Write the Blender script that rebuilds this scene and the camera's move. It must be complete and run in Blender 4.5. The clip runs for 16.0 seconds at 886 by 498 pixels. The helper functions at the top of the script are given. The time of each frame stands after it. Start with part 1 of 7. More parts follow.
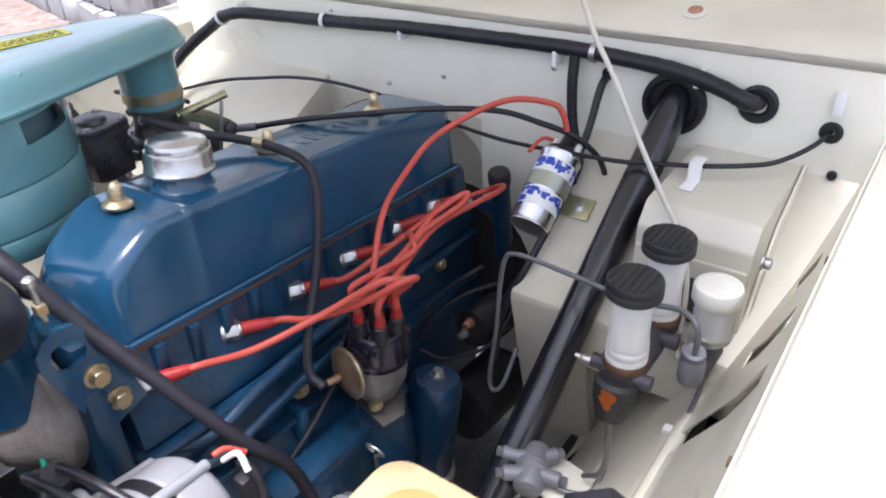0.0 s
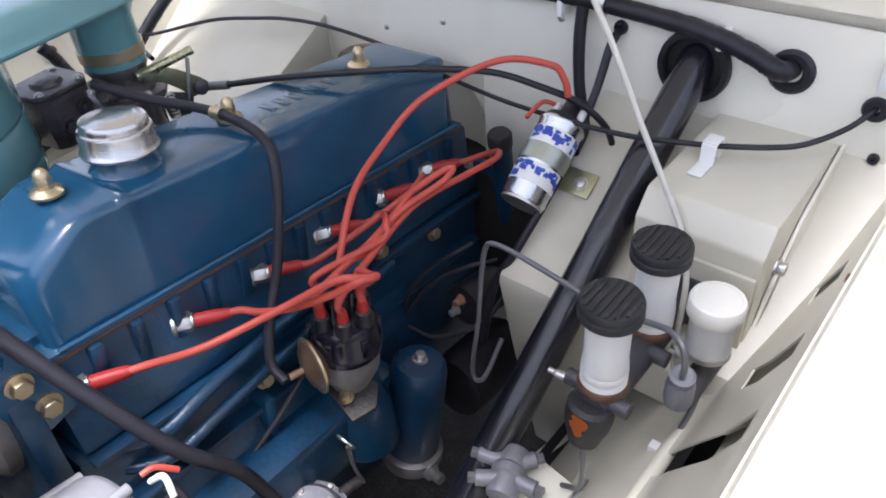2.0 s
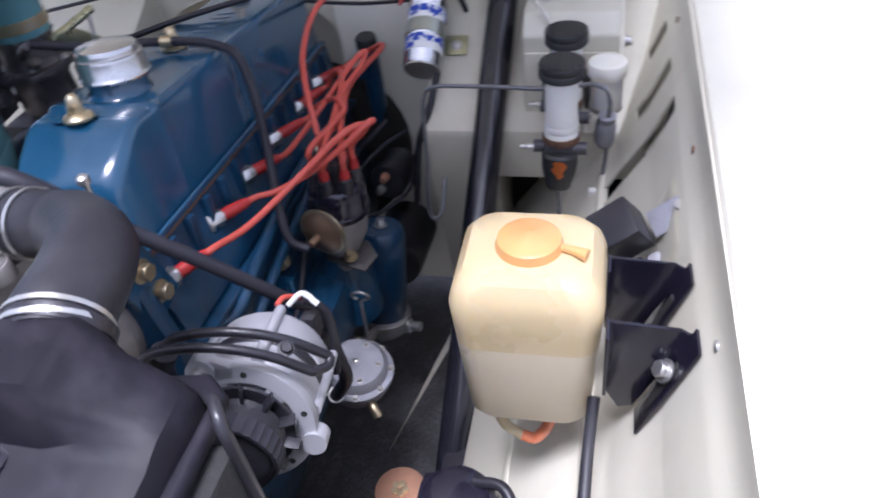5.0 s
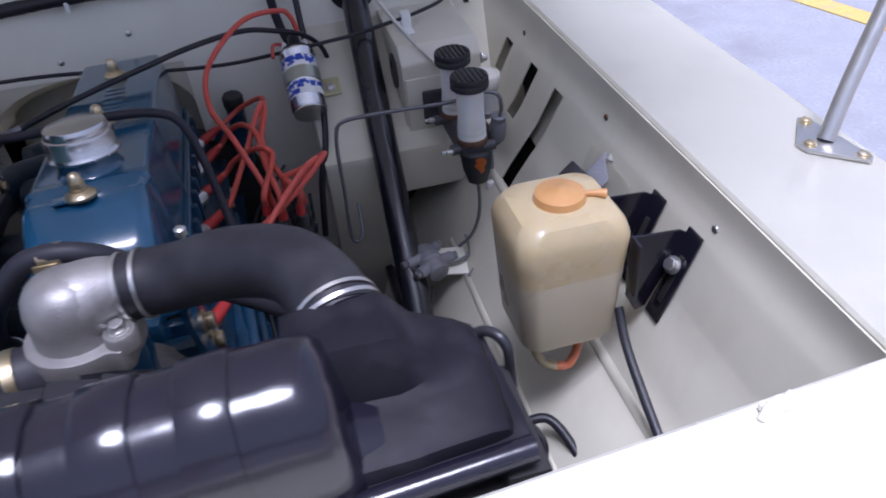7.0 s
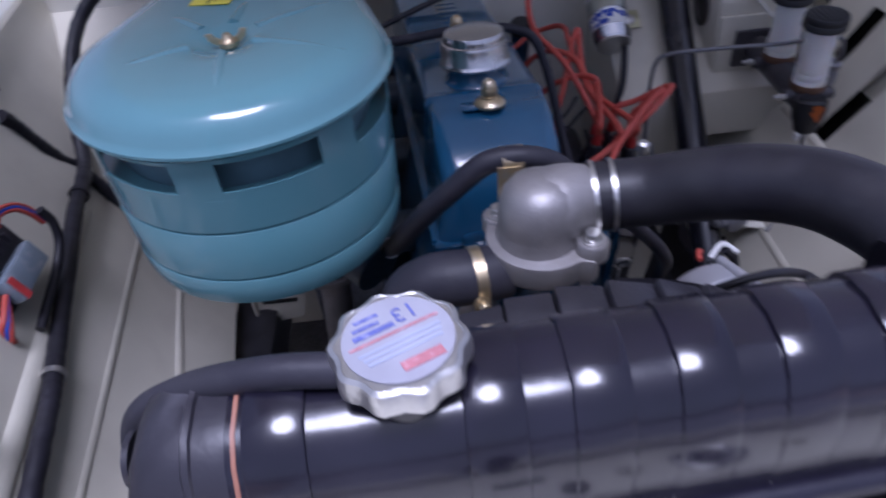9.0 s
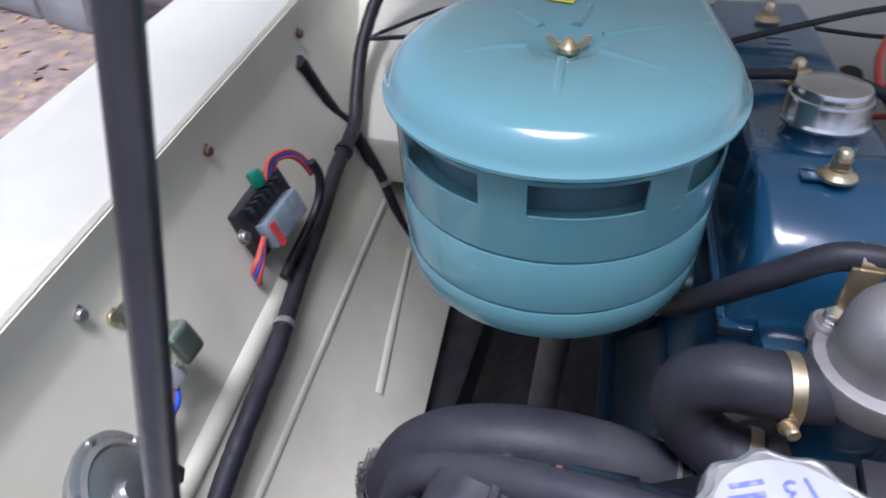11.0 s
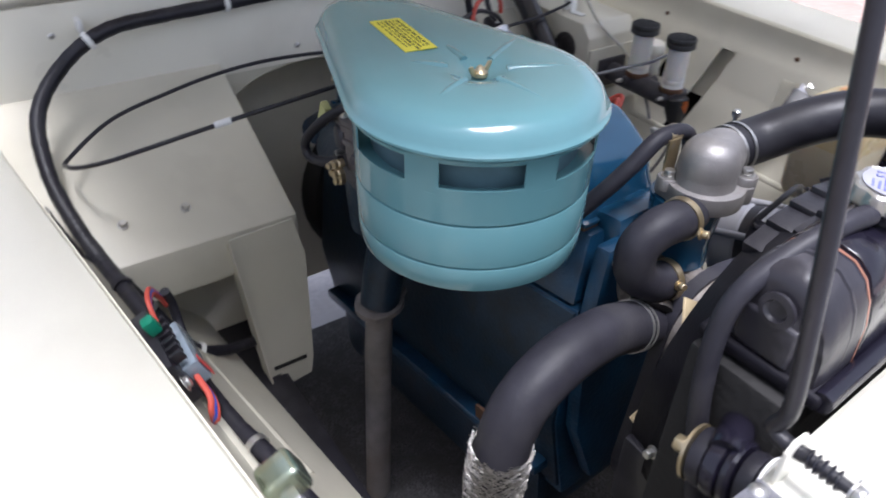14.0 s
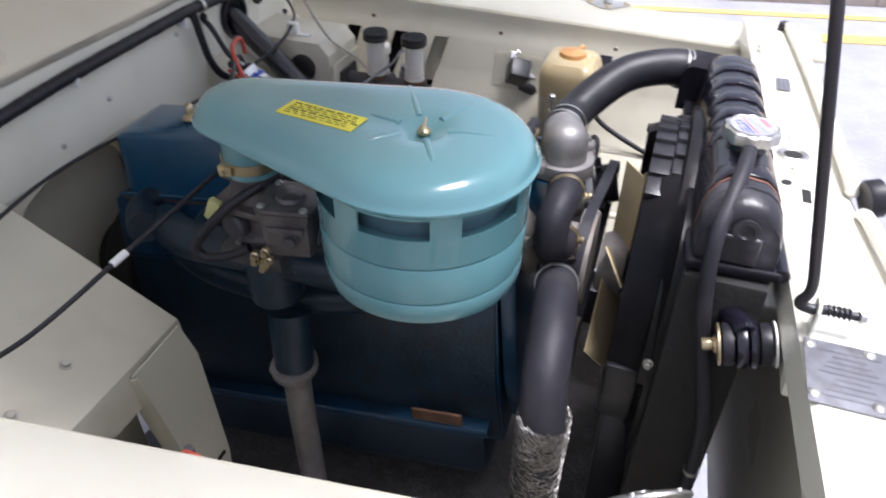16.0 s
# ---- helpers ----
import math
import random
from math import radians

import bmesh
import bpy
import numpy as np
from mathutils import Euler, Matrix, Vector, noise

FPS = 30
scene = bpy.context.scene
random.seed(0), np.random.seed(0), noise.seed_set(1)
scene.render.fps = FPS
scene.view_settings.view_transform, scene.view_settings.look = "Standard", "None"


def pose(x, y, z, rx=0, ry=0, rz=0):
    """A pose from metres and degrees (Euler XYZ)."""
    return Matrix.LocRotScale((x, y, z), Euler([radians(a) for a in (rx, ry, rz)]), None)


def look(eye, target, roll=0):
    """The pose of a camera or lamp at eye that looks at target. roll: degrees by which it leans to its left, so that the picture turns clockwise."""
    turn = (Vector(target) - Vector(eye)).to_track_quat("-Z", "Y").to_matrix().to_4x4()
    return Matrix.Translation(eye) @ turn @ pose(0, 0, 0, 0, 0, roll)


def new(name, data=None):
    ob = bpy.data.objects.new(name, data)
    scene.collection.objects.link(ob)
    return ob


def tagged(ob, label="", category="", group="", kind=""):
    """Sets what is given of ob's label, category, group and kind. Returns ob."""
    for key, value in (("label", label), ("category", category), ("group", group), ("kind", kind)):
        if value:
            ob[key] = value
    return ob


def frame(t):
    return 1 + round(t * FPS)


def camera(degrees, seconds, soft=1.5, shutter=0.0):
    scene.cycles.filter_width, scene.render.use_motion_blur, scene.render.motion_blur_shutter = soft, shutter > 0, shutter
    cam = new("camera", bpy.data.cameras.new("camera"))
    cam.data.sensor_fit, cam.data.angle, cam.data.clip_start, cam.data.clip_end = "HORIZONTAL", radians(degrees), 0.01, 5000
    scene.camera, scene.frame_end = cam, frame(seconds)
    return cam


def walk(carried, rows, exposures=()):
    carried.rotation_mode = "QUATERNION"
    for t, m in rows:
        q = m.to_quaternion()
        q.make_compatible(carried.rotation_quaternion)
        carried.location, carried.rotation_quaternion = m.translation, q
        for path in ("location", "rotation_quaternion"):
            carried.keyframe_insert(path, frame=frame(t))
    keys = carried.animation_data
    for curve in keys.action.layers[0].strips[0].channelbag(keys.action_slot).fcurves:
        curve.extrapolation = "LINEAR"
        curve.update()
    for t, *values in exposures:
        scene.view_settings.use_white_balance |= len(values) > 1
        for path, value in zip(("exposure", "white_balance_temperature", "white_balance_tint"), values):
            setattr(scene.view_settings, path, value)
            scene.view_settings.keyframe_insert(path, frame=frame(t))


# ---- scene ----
cam = camera(64.4, 16.0, 1.8, 0.5)
PATH = [
    (0, (0.689, -0.248, 1.392), (-0.339, 1.102, 0.332), -3.0),
    (0.5, (0.676, -0.289, 1.389), (-0.323, 1.066, 0.309), -2.7),
    (1, (0.674, -0.28, 1.388), (-0.337, 1.014, 0.247), -3.2),
    (1.5, (0.693, -0.184, 1.386), (-0.412, 0.977, 0.19), -4.9),
    (2, (0.688, -0.1, 1.408), (-0.377, 1.041, 0.157), -5.1),
    (2.5, (0.674, -0.097, 1.401), (-0.385, 1.022, 0.127), -5.9),
    (3, (0.655, -0.182, 1.402), (-0.355, 1.031, 0.173), -5.9),
    (3.5, (0.637, -0.283, 1.389), (-0.317, 0.96, 0.147), -6.3),
    (4, (0.628, -0.376, 1.383), (-0.175, 0.931, 0.099), -7.3),
    (4.5, (0.62, -0.421, 1.373), (-0.123, 0.933, 0.101), -6.6),
    (5, (0.549, -0.475, 1.384), (0.132, 0.996, 0.095), -7.5),
    (5.2, (0.527, -0.489, 1.391), (0.249, 1.02, 0.109), -6.6),
    (7.3, (0.218, -0.621, 1.448), (0.566, 0.922, 0.224), -4.6),
    (7.5, (0.19, -0.634, 1.461), (0.556, 0.913, 0.247), -3.8),
    (8, (0.082, -0.643, 1.448), (0.442, 0.935, 0.274), -1.3),
    (8.5, (-0.009, -0.607, 1.432), (0.205, 0.949, 0.194), -2.8),
    (9, (-0.035, -0.552, 1.417), (-0.016, 0.955, 0.102), -5.8),
    (9.5, (-0.011, -0.499, 1.415), (-0.371, 1.021, 0.166), -4.2),
    (10, (-0.034, -0.464, 1.4), (-0.666, 0.926, 0.108), -3.8),
    (10.2, (-0.048, -0.463, 1.4), (-0.756, 0.879, 0.096), -4.0),
    (12.3, (-0.307, -0.562, 1.423), (-0.06, 0.982, 0.176), -1.0),
    (12.5, (-0.339, -0.577, 1.426), (-0.011, 0.965, 0.195), -1.3),
    (13, (-0.399, -0.594, 1.44), (0.103, 0.903, 0.212), -0.2),
    (13.5, (-0.487, -0.583, 1.454), (0.187, 0.889, 0.28), 2.9),
    (14, (-0.602, -0.526, 1.447), (0.327, 0.802, 0.275), 1.8),
    (14.2, (-0.654, -0.496, 1.457), (0.405, 0.767, 0.325), 1.0),
    (14.5, (-0.73, -0.467, 1.513), (0.488, 0.608, 0.347), 0.2),
    (15, (-0.796, -0.434, 1.572), (0.537, 0.512, 0.42), 2.3),
    (15.5, (-0.833, -0.32, 1.561), (0.61, 0.437, 0.402), 0.4),
    (16, (-0.862, -0.242, 1.555), (0.646, 0.269, 0.345), 1.0),
]
EXPOSURE = [(0.0, 1.23, 5870, 17), (2.0, 1.18, 5790, 17), (3.5, 1.39, 5690, 17), (4.5, 1.0, 5490, 22), (5.0, 0.85, 5490, 22), (7.5, -0.34, 5230, 27), (8.5, -0.84, 5180, 33), (9.0, -0.4, 5100, 31), (9.5, 0.03, 5430, 25), (10.0, 0.18, 5430, 22), (12.5, 0.28, 5620, 16), (16.0, 0.49, 5930, 16)]
walk(cam, [(t, look(eye, target, roll)) for t, eye, target, roll in PATH], EXPOSURE)

# ---- world and light ----
SUN_EL, SUN_AZ = 78.0, 180.0
world = bpy.data.worlds.new("sky")
scene.world = world
world.use_nodes = True
wn = world.node_tree.nodes
sky = wn.new("ShaderNodeTexSky")
sky.sky_type, sky.sun_disc = "NISHITA", False
sky.sun_elevation, sky.sun_rotation = radians(SUN_EL), radians(SUN_AZ)
sky.dust_density = 3.0
# thin cloud takes some of the blue out of the sky
haze = wn.new("ShaderNodeHueSaturation")
haze.inputs["Saturation"].default_value = 0.28
world.node_tree.links.new(sky.outputs[0], haze.inputs["Color"])
world.node_tree.links.new(haze.outputs[0], wn["Background"].inputs[0])
wn["Background"].inputs[1].default_value = 0.15
sun_data = bpy.data.lights.new("sun", "SUN")
sun_data.energy, sun_data.angle, sun_data.color = 5.0, radians(24), (1.0, 0.96, 0.9)
sun = new("sun", sun_data)
sa, se = radians(SUN_AZ), radians(SUN_EL)
sun.matrix_world = look((math.sin(sa) * math.cos(se) * 5, math.cos(sa) * math.cos(se) * 5, math.sin(se) * 5), (0, 0, 0))


# ---- materials ----
def mat(name, col, rough=0.5, metal=0.0, var=0.12, scale=35.0, bump=0.0, bscale=300.0, coat=0.0, stain=None, amount=0.3, sscale=12.0, sss=0.0, trans=0.0, alpha=1.0, rvar=0.12, spec=0.5):
    """A surface with grain at two sizes, uneven gloss, fine relief and, if given, stains of another colour."""
    m = bpy.data.materials.new(name)
    m.use_nodes = True
    n, l = m.node_tree.nodes, m.node_tree.links
    b = n["Principled BSDF"]
    co = n.new("ShaderNodeTexCoord")

    def tex(sc, detail=4.0):
        t = n.new("ShaderNodeTexNoise")
        t.inputs["Scale"].default_value, t.inputs["Detail"].default_value = sc, detail
        l.new(co.outputs["Object"], t.inputs["Vector"])
        return t.outputs["Fac"]

    def mix(fac, a, c):
        x = n.new("ShaderNodeMix")
        x.data_type = "RGBA"
        l.new(fac, x.inputs[0])
        for slot, v in ((6, a), (7, c)):
            if isinstance(v, tuple):
                x.inputs[slot].default_value = (*v, 1)
            else:
                l.new(v, x.inputs[slot])
        return x.outputs[2]

    def ramp(fac, lo, hi):
        r = n.new("ShaderNodeMapRange")
        r.inputs[1].default_value, r.inputs[2].default_value = lo, hi
        l.new(fac, r.inputs[0])
        return r.outputs[0]

    fine, wide = tex(scale), tex(scale * 0.13, 2.0)
    dark, light = tuple(c * (1 - var) for c in col), tuple(min(1, c * (1 + var)) for c in col)
    out = mix(ramp(fine, 0.3, 0.7), dark, light)
    out = mix(ramp(wide, 0.3, 0.75), out, tuple(c * (1 - 0.6 * var) for c in col))
    if stain:
        s = n.new("ShaderNodeMath")
        s.operation = "MULTIPLY"
        l.new(ramp(tex(sscale, 8.0), 0.52, 0.72), s.inputs[0])
        s.inputs[1].default_value = amount
        out = mix(s.outputs[0], out, stain)
    l.new(out, b.inputs["Base Color"])
    r = n.new("ShaderNodeMapRange")
    r.inputs[3].default_value, r.inputs[4].default_value = max(0.03, rough - rvar), min(1, rough + rvar)
    l.new(tex(scale * 0.5, 6.0), r.inputs[0])
    l.new(r.outputs[0], b.inputs["Roughness"])
    b.inputs["Metallic"].default_value = metal
    b.inputs["Specular IOR Level"].default_value = spec
    b.inputs["Coat Weight"].default_value = coat
    b.inputs["Coat Roughness"].default_value = 0.09
    if sss:
        b.inputs["Subsurface Weight"].default_value = sss
        b.inputs["Subsurface Radius"].default_value = (0.02, 0.014, 0.007)
    b.inputs["Transmission Weight"].default_value = trans
    b.inputs["Alpha"].default_value = alpha
    if bump:
        d = n.new("ShaderNodeBump")
        d.inputs["Strength"].default_value, d.inputs["Distance"].default_value = bump, 0.002
        l.new(tex(bscale, 3.0), d.inputs["Height"])
        l.new(d.outputs[0], b.inputs["Normal"])
    return m


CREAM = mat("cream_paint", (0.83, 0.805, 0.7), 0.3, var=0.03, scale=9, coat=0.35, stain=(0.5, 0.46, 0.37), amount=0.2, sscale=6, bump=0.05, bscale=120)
# the same cream paint, darker: shade inside the bay put into the colour
CREAM_SHADED = mat("cream_paint_shaded", (0.62, 0.59, 0.485), 0.36, var=0.05, scale=10, coat=0.25, stain=(0.38, 0.35, 0.28), amount=0.35, sscale=7, bump=0.08, bscale=90)
BLUE = mat("engine_blue_enamel", (0.014, 0.071, 0.145), 0.2, var=0.14, scale=10, coat=0.5, stain=(0.007, 0.034, 0.07), amount=0.35, sscale=9, bump=0.12, bscale=40)
BLOCK = mat("engine_blue_casting", (0.008, 0.045, 0.1), 0.34, var=0.35, scale=22, coat=0.35, stain=(0.008, 0.012, 0.02), amount=0.7, sscale=14, bump=0.45, bscale=150)
FILTER = mat("dark_blue_enamel", (0.008, 0.04, 0.095), 0.32, var=0.2, scale=14, coat=0.2, stain=(0.01, 0.015, 0.025), amount=0.5)
# oily casting, darkened further for the shade on the engine's left
GREASE_SHADE = mat("oily_shaded_blue_casting", (0.008, 0.023, 0.044), 0.42, var=0.4, scale=25, bump=0.5, bscale=140, stain=(0.014, 0.012, 0.01), amount=0.65, sscale=18)
TURQ = mat("turquoise_enamel", (0.128, 0.285, 0.315), 0.2, var=0.06, scale=8, coat=0.7, stain=(0.08, 0.24, 0.27), amount=0.25, sscale=9, bump=0.04, bscale=60)
# dark turquoise-grey, with the shade inside the air cleaner in the colour
TURQ_SHADE = mat("filter_paper_shade", (0.085, 0.16, 0.19), 0.6, var=0.2)
RUBBER = mat("black_rubber", (0.017, 0.016, 0.022), 0.44, var=0.35, scale=25, bump=0.15, bscale=160, stain=(0.05, 0.05, 0.052), amount=0.35, spec=0.4)
RUBBER_OLD = mat("grey_dusty_rubber", (0.026, 0.025, 0.034), 0.54, var=0.3, scale=30, bump=0.2, bscale=180, stain=(0.07, 0.067, 0.068), amount=0.4, spec=0.35)
PLASTIC = mat("black_plastic", (0.018, 0.017, 0.022), 0.36, var=0.3, scale=30, bump=0.15, bscale=300, stain=(0.07, 0.067, 0.075), amount=0.35, sscale=16)
GLOSSBLACK = mat("black_gloss_plastic", (0.01, 0.0088, 0.017), 0.2, var=0.35, scale=20, coat=0.25, bump=0.35, bscale=30, stain=(0.03, 0.027, 0.038), amount=0.25, sscale=17, rvar=0.13)
DUSTBLACK = mat("dusty_black_moulding", (0.009, 0.008, 0.013), 0.55, var=0.45, scale=25, bump=0.3, bscale=45, stain=(0.026, 0.023, 0.03), amount=0.7, sscale=26, spec=0.2)
COLUMN = mat("satin_black_paint", (0.012, 0.012, 0.018), 0.24, var=0.25, scale=20, coat=0.3, bump=0.08, bscale=120, stain=(0.04, 0.036, 0.038), amount=0.3)
CAST = mat("cast_aluminium", (0.31, 0.295, 0.29), 0.5, metal=0.6, var=0.22, scale=30, bump=0.22, bscale=420, stain=(0.13, 0.11, 0.09), amount=0.6, sscale=18)
ZINC = mat("grey_zinc_casting", (0.17, 0.155, 0.16), 0.42, metal=0.6, var=0.35, scale=45, bump=0.6, bscale=240, stain=(0.05, 0.04, 0.035), amount=0.75, sscale=22)
HYDRO = mat("dark_grey_hydraulic_casting", (0.078, 0.074, 0.083), 0.5, metal=0.3, var=0.25, scale=40, bump=0.4, bscale=200, stain=(0.04, 0.036, 0.036), amount=0.5)
SATIN = mat("satin_pressed_steel", (0.6, 0.6, 0.6), 0.24, metal=1.0, var=0.08, scale=25, bump=0.12, bscale=60, stain=(0.42, 0.42, 0.43), amount=0.4)
PIPEGREY = mat("grey_plated_pipe", (0.2, 0.2, 0.215), 0.4, metal=0.5, var=0.15)
CASTDARK = mat("oily_cast_metal", (0.1, 0.092, 0.088), 0.46, metal=0.6, var=0.35, scale=40, bump=0.6, bscale=220, stain=(0.03, 0.025, 0.02), amount=0.75)
PUMPGREY = mat("grey_pump_casting", (0.25, 0.25, 0.28), 0.5, metal=0.3, var=0.15, scale=40, bump=0.3, stain=(0.1, 0.09, 0.08), amount=0.4)
CORRODED = mat("corroded_alloy", (0.3, 0.27, 0.25), 0.65, metal=0.3, var=0.25, scale=50, bump=0.6, bscale=180, stain=(0.12, 0.09, 0.06), amount=0.6, sscale=25)
SILVER = mat("silver_paint", (0.43, 0.43, 0.46), 0.38, metal=0.35, var=0.08, scale=20, stain=(0.3, 0.29, 0.28), amount=0.3)
STEEL = mat("zinc_steel", (0.58, 0.57, 0.55), 0.32, metal=0.9, var=0.12, bump=0.2)
BRASS = mat("gold_passivated_zinc", (0.6, 0.49, 0.31), 0.34, metal=0.9, var=0.2, stain=(0.5, 0.5, 0.46), amount=0.6, sscale=70)
COPPER = mat("copper_washer_metal", (0.6, 0.33, 0.22), 0.42, metal=0.7, var=0.15)
RUST = mat("rusty_iron", (0.16, 0.085, 0.05), 0.75, metal=0.2, var=0.4, scale=40, bump=0.6)
IRON = mat("heat_grey_iron", (0.24, 0.22, 0.215), 0.66, metal=0.25, var=0.3, scale=30, bump=0.5, stain=(0.14, 0.1, 0.08), amount=0.6)
REDWIRE = mat("red_silicone", (0.52, 0.08, 0.055), 0.5, var=0.12, scale=30)
REDBOOT = mat("dark_red_boot", (0.36, 0.02, 0.018), 0.5, var=0.12)
BOTTLE = mat("yellowed_polythene", (0.52, 0.42, 0.245), 0.3, var=0.07, scale=14, sss=0.5, stain=(0.52, 0.37, 0.17), amount=0.45, sscale=9)
BOTTLE_FULL = mat("filled_polythene", (0.55, 0.485, 0.36), 0.3, var=0.06, scale=12, sss=0.5, stain=(0.5, 0.4, 0.24), amount=0.4, sscale=10)
BOTTLECAP = mat("orange_polythene", (0.6, 0.32, 0.12), 0.32, var=0.1, sss=0.35)
MILKY = mat("milky_reservoir_plastic", (0.72, 0.71, 0.68), 0.35, var=0.04, sss=0.4)
WHITECAP = mat("white_cap_plastic", (0.8, 0.78, 0.7), 0.35, var=0.04, sss=0.15)
WHITE = mat("white_plastic", (0.78, 0.78, 0.76), 0.4, var=0.04)
CAPBLACK = mat("black_cap_rubber", (0.022, 0.022, 0.023), 0.5, var=0.2, bump=0.3)
TAN = mat("tan_fan_plastic", (0.52, 0.42, 0.26), 0.5, var=0.12, stain=(0.25, 0.18, 0.1), amount=0.4)
BRAID = mat("wire_braid", (0.42, 0.4, 0.38), 0.4, metal=0.85, var=0.4, scale=120)
YELLOW = mat("yellow_sticker", (0.72, 0.66, 0.06), 0.5, var=0.06)
INK = mat("dark_print", (0.08, 0.09, 0.03), 0.6, var=0.1)
BLUEPRINT = mat("blue_print", (0.03, 0.07, 0.42), 0.4, var=0.15)
REDPRINT = mat("red_print", (0.6, 0.06, 0.06), 0.4, var=0.1)
PLATE = mat("stamped_plate", (0.2, 0.2, 0.225), 0.42, metal=0.4, var=0.25, scale=60, stain=(0.09, 0.085, 0.08), amount=0.6, sscale=40)
ORANGE = mat("orange_paint_mark", (0.62, 0.16, 0.03), 0.5, var=0.15)
RELAYCAN = mat("silver_green_relay_can", (0.46, 0.53, 0.42), 0.24, metal=0.9, var=0.15, stain=(0.58, 0.5, 0.26), amount=0.5, sscale=40)
GREENZINC = mat("green_passivated_can", (0.44, 0.43, 0.27), 0.3, metal=0.85, var=0.2, stain=(0.5, 0.55, 0.42), amount=0.6, sscale=50)
GREYPLASTIC = mat("grey_connector_plastic", (0.3, 0.29, 0.31), 0.5, var=0.08)
GREENWIRE = mat("green_wire", (0.01, 0.2, 0.12), 0.4, var=0.08)
BLUEWIRE = mat("blue_wire", (0.03, 0.08, 0.45), 0.4, var=0.08)
BROWNGASKET = mat("brown_gasket", (0.1, 0.055, 0.035), 0.7, var=0.25)
DARK = mat("dark_cavity", (0.015, 0.014, 0.013), 0.8, var=0.3)
ASPHALT = mat("grey_pavement", (0.3, 0.3, 0.33), 0.85, var=0.16, scale=60, bump=0.5, bscale=150, stain=(0.16, 0.15, 0.15), amount=0.5, sscale=1.5)
LEAF = mat("leaf_litter_ground", (0.2, 0.15, 0.13), 0.9, var=0.5, scale=14, bump=1.0, bscale=40, stain=(0.3, 0.22, 0.13), amount=0.7, sscale=9)
STONE = mat("grey_stone", (0.3, 0.3, 0.31), 0.85, var=0.25, scale=8, bump=0.8, bscale=40, stain=(0.1, 0.1, 0.1), amount=0.5, sscale=4)
LINEPAINT = mat("yellow_line_paint", (0.55, 0.4, 0.12), 0.8, var=0.15, stain=(0.3, 0.29, 0.3), amount=0.5)
CLEARTUBE = mat("clear_washer_tube", (0.62, 0.6, 0.52), 0.25, var=0.05, sss=0.2)

# ---- mesh helpers ----
BASE = {}


def shade(me, angle=38):
    me.shade_smooth()
    me.set_sharp_from_angle(angle=radians(angle))


def link(name, bm, material, m=None):
    bmesh.ops.recalc_face_normals(bm, faces=bm.faces)
    if m is not None:
        bm.transform(m)
    me = bpy.data.meshes.new(name)
    bm.to_mesh(me)
    bm.free()
    me.materials.append(material)
    shade(me)
    return new(name, me)


def part(name, bm, material, parent, label=""):
    """One mesh, built in the world's coordinates, under a thing or a part."""
    base = BASE[parent.name]
    ob = link(name, bm, material, base.inverted())
    ob.parent = parent
    BASE[ob.name] = base
    return tagged(ob, label) if label else ob


def thing(name, at, label, category, group="", kind=""):
    """An empty at the base of a thing, which carries its parts."""
    ob = new(name)
    ob.empty_display_size = 0.02
    ob.matrix_basis = Matrix.Translation(at)
    BASE[ob.name] = Matrix.Translation(at)
    return tagged(ob, label, category, group, kind)


def solo(name, bm, material, label, category, group="", kind=""):
    """A thing of one mesh."""
    c = Vector((0, 0, 0))
    for v in bm.verts:
        c += v.co
    c /= len(bm.verts)
    c.z = min(v.co.z for v in bm.verts)
    ob = link(name, bm, material, Matrix.Translation(-c))
    ob.matrix_basis = Matrix.Translation(c)
    BASE[ob.name] = Matrix.Translation(c)
    return tagged(ob, label, category, group, kind)


def axis(p, d, up=(0, 0, 1)):
    """A pose at p whose z points along d."""
    z = Vector(d).normalized()
    x = Vector(up).cross(z)
    if x.length < 1e-4:
        x = Vector((1, 0, 0)).cross(z)
        if x.length < 1e-4:
            x = Vector((0, 1, 0)).cross(z)
    x.normalize()
    y = z.cross(x)
    return Matrix.Translation(p) @ Matrix((x, y, z)).transposed().to_4x4()


def bevel(bm, w, seg=2, angle=30):
    if w:
        e = [e for e in bm.edges if len(e.link_faces) == 2 and e.calc_face_angle(0) > radians(angle)]
        bmesh.ops.bevel(bm, geom=e, offset=w, segments=seg, affect="EDGES", profile=0.6, clamp_overlap=True)
    return bm


def box(c, s, w=0.0, m=None, seg=2):
    bm = bmesh.new()
    bmesh.ops.create_cube(bm, size=1, matrix=Matrix.Translation(c) @ Matrix.Diagonal((*s, 1)))
    bevel(bm, w, seg)
    if m is not None:
        bm.transform(m)
    return bm


def rings(rows, close=True, caps=True):
    """A skin over rings of equal count."""
    bm = bmesh.new()
    vs = [[bm.verts.new(p) for p in r] for r in rows]
    n = len(rows[0])
    for a, b in zip(vs, vs[1:]):
        for i in range(n if close else n - 1):
            j = (i + 1) % n
            bm.faces.new((a[i], a[j], b[j], b[i]))
    if caps:
        bm.faces.new(vs[0][::-1])
        bm.faces.new(vs[-1])
    return bm


def lathe(profile, m=None, seg=32, caps=True):
    """A turned body: rows of (radius, height) round the local z."""
    rows = [[(r * math.cos(2 * math.pi * i / seg), r * math.sin(2 * math.pi * i / seg), z) for i in range(seg)] for r, z in profile]
    bm = rings(rows, caps=caps)
    if m is not None:
        bm.transform(m)
    return bm


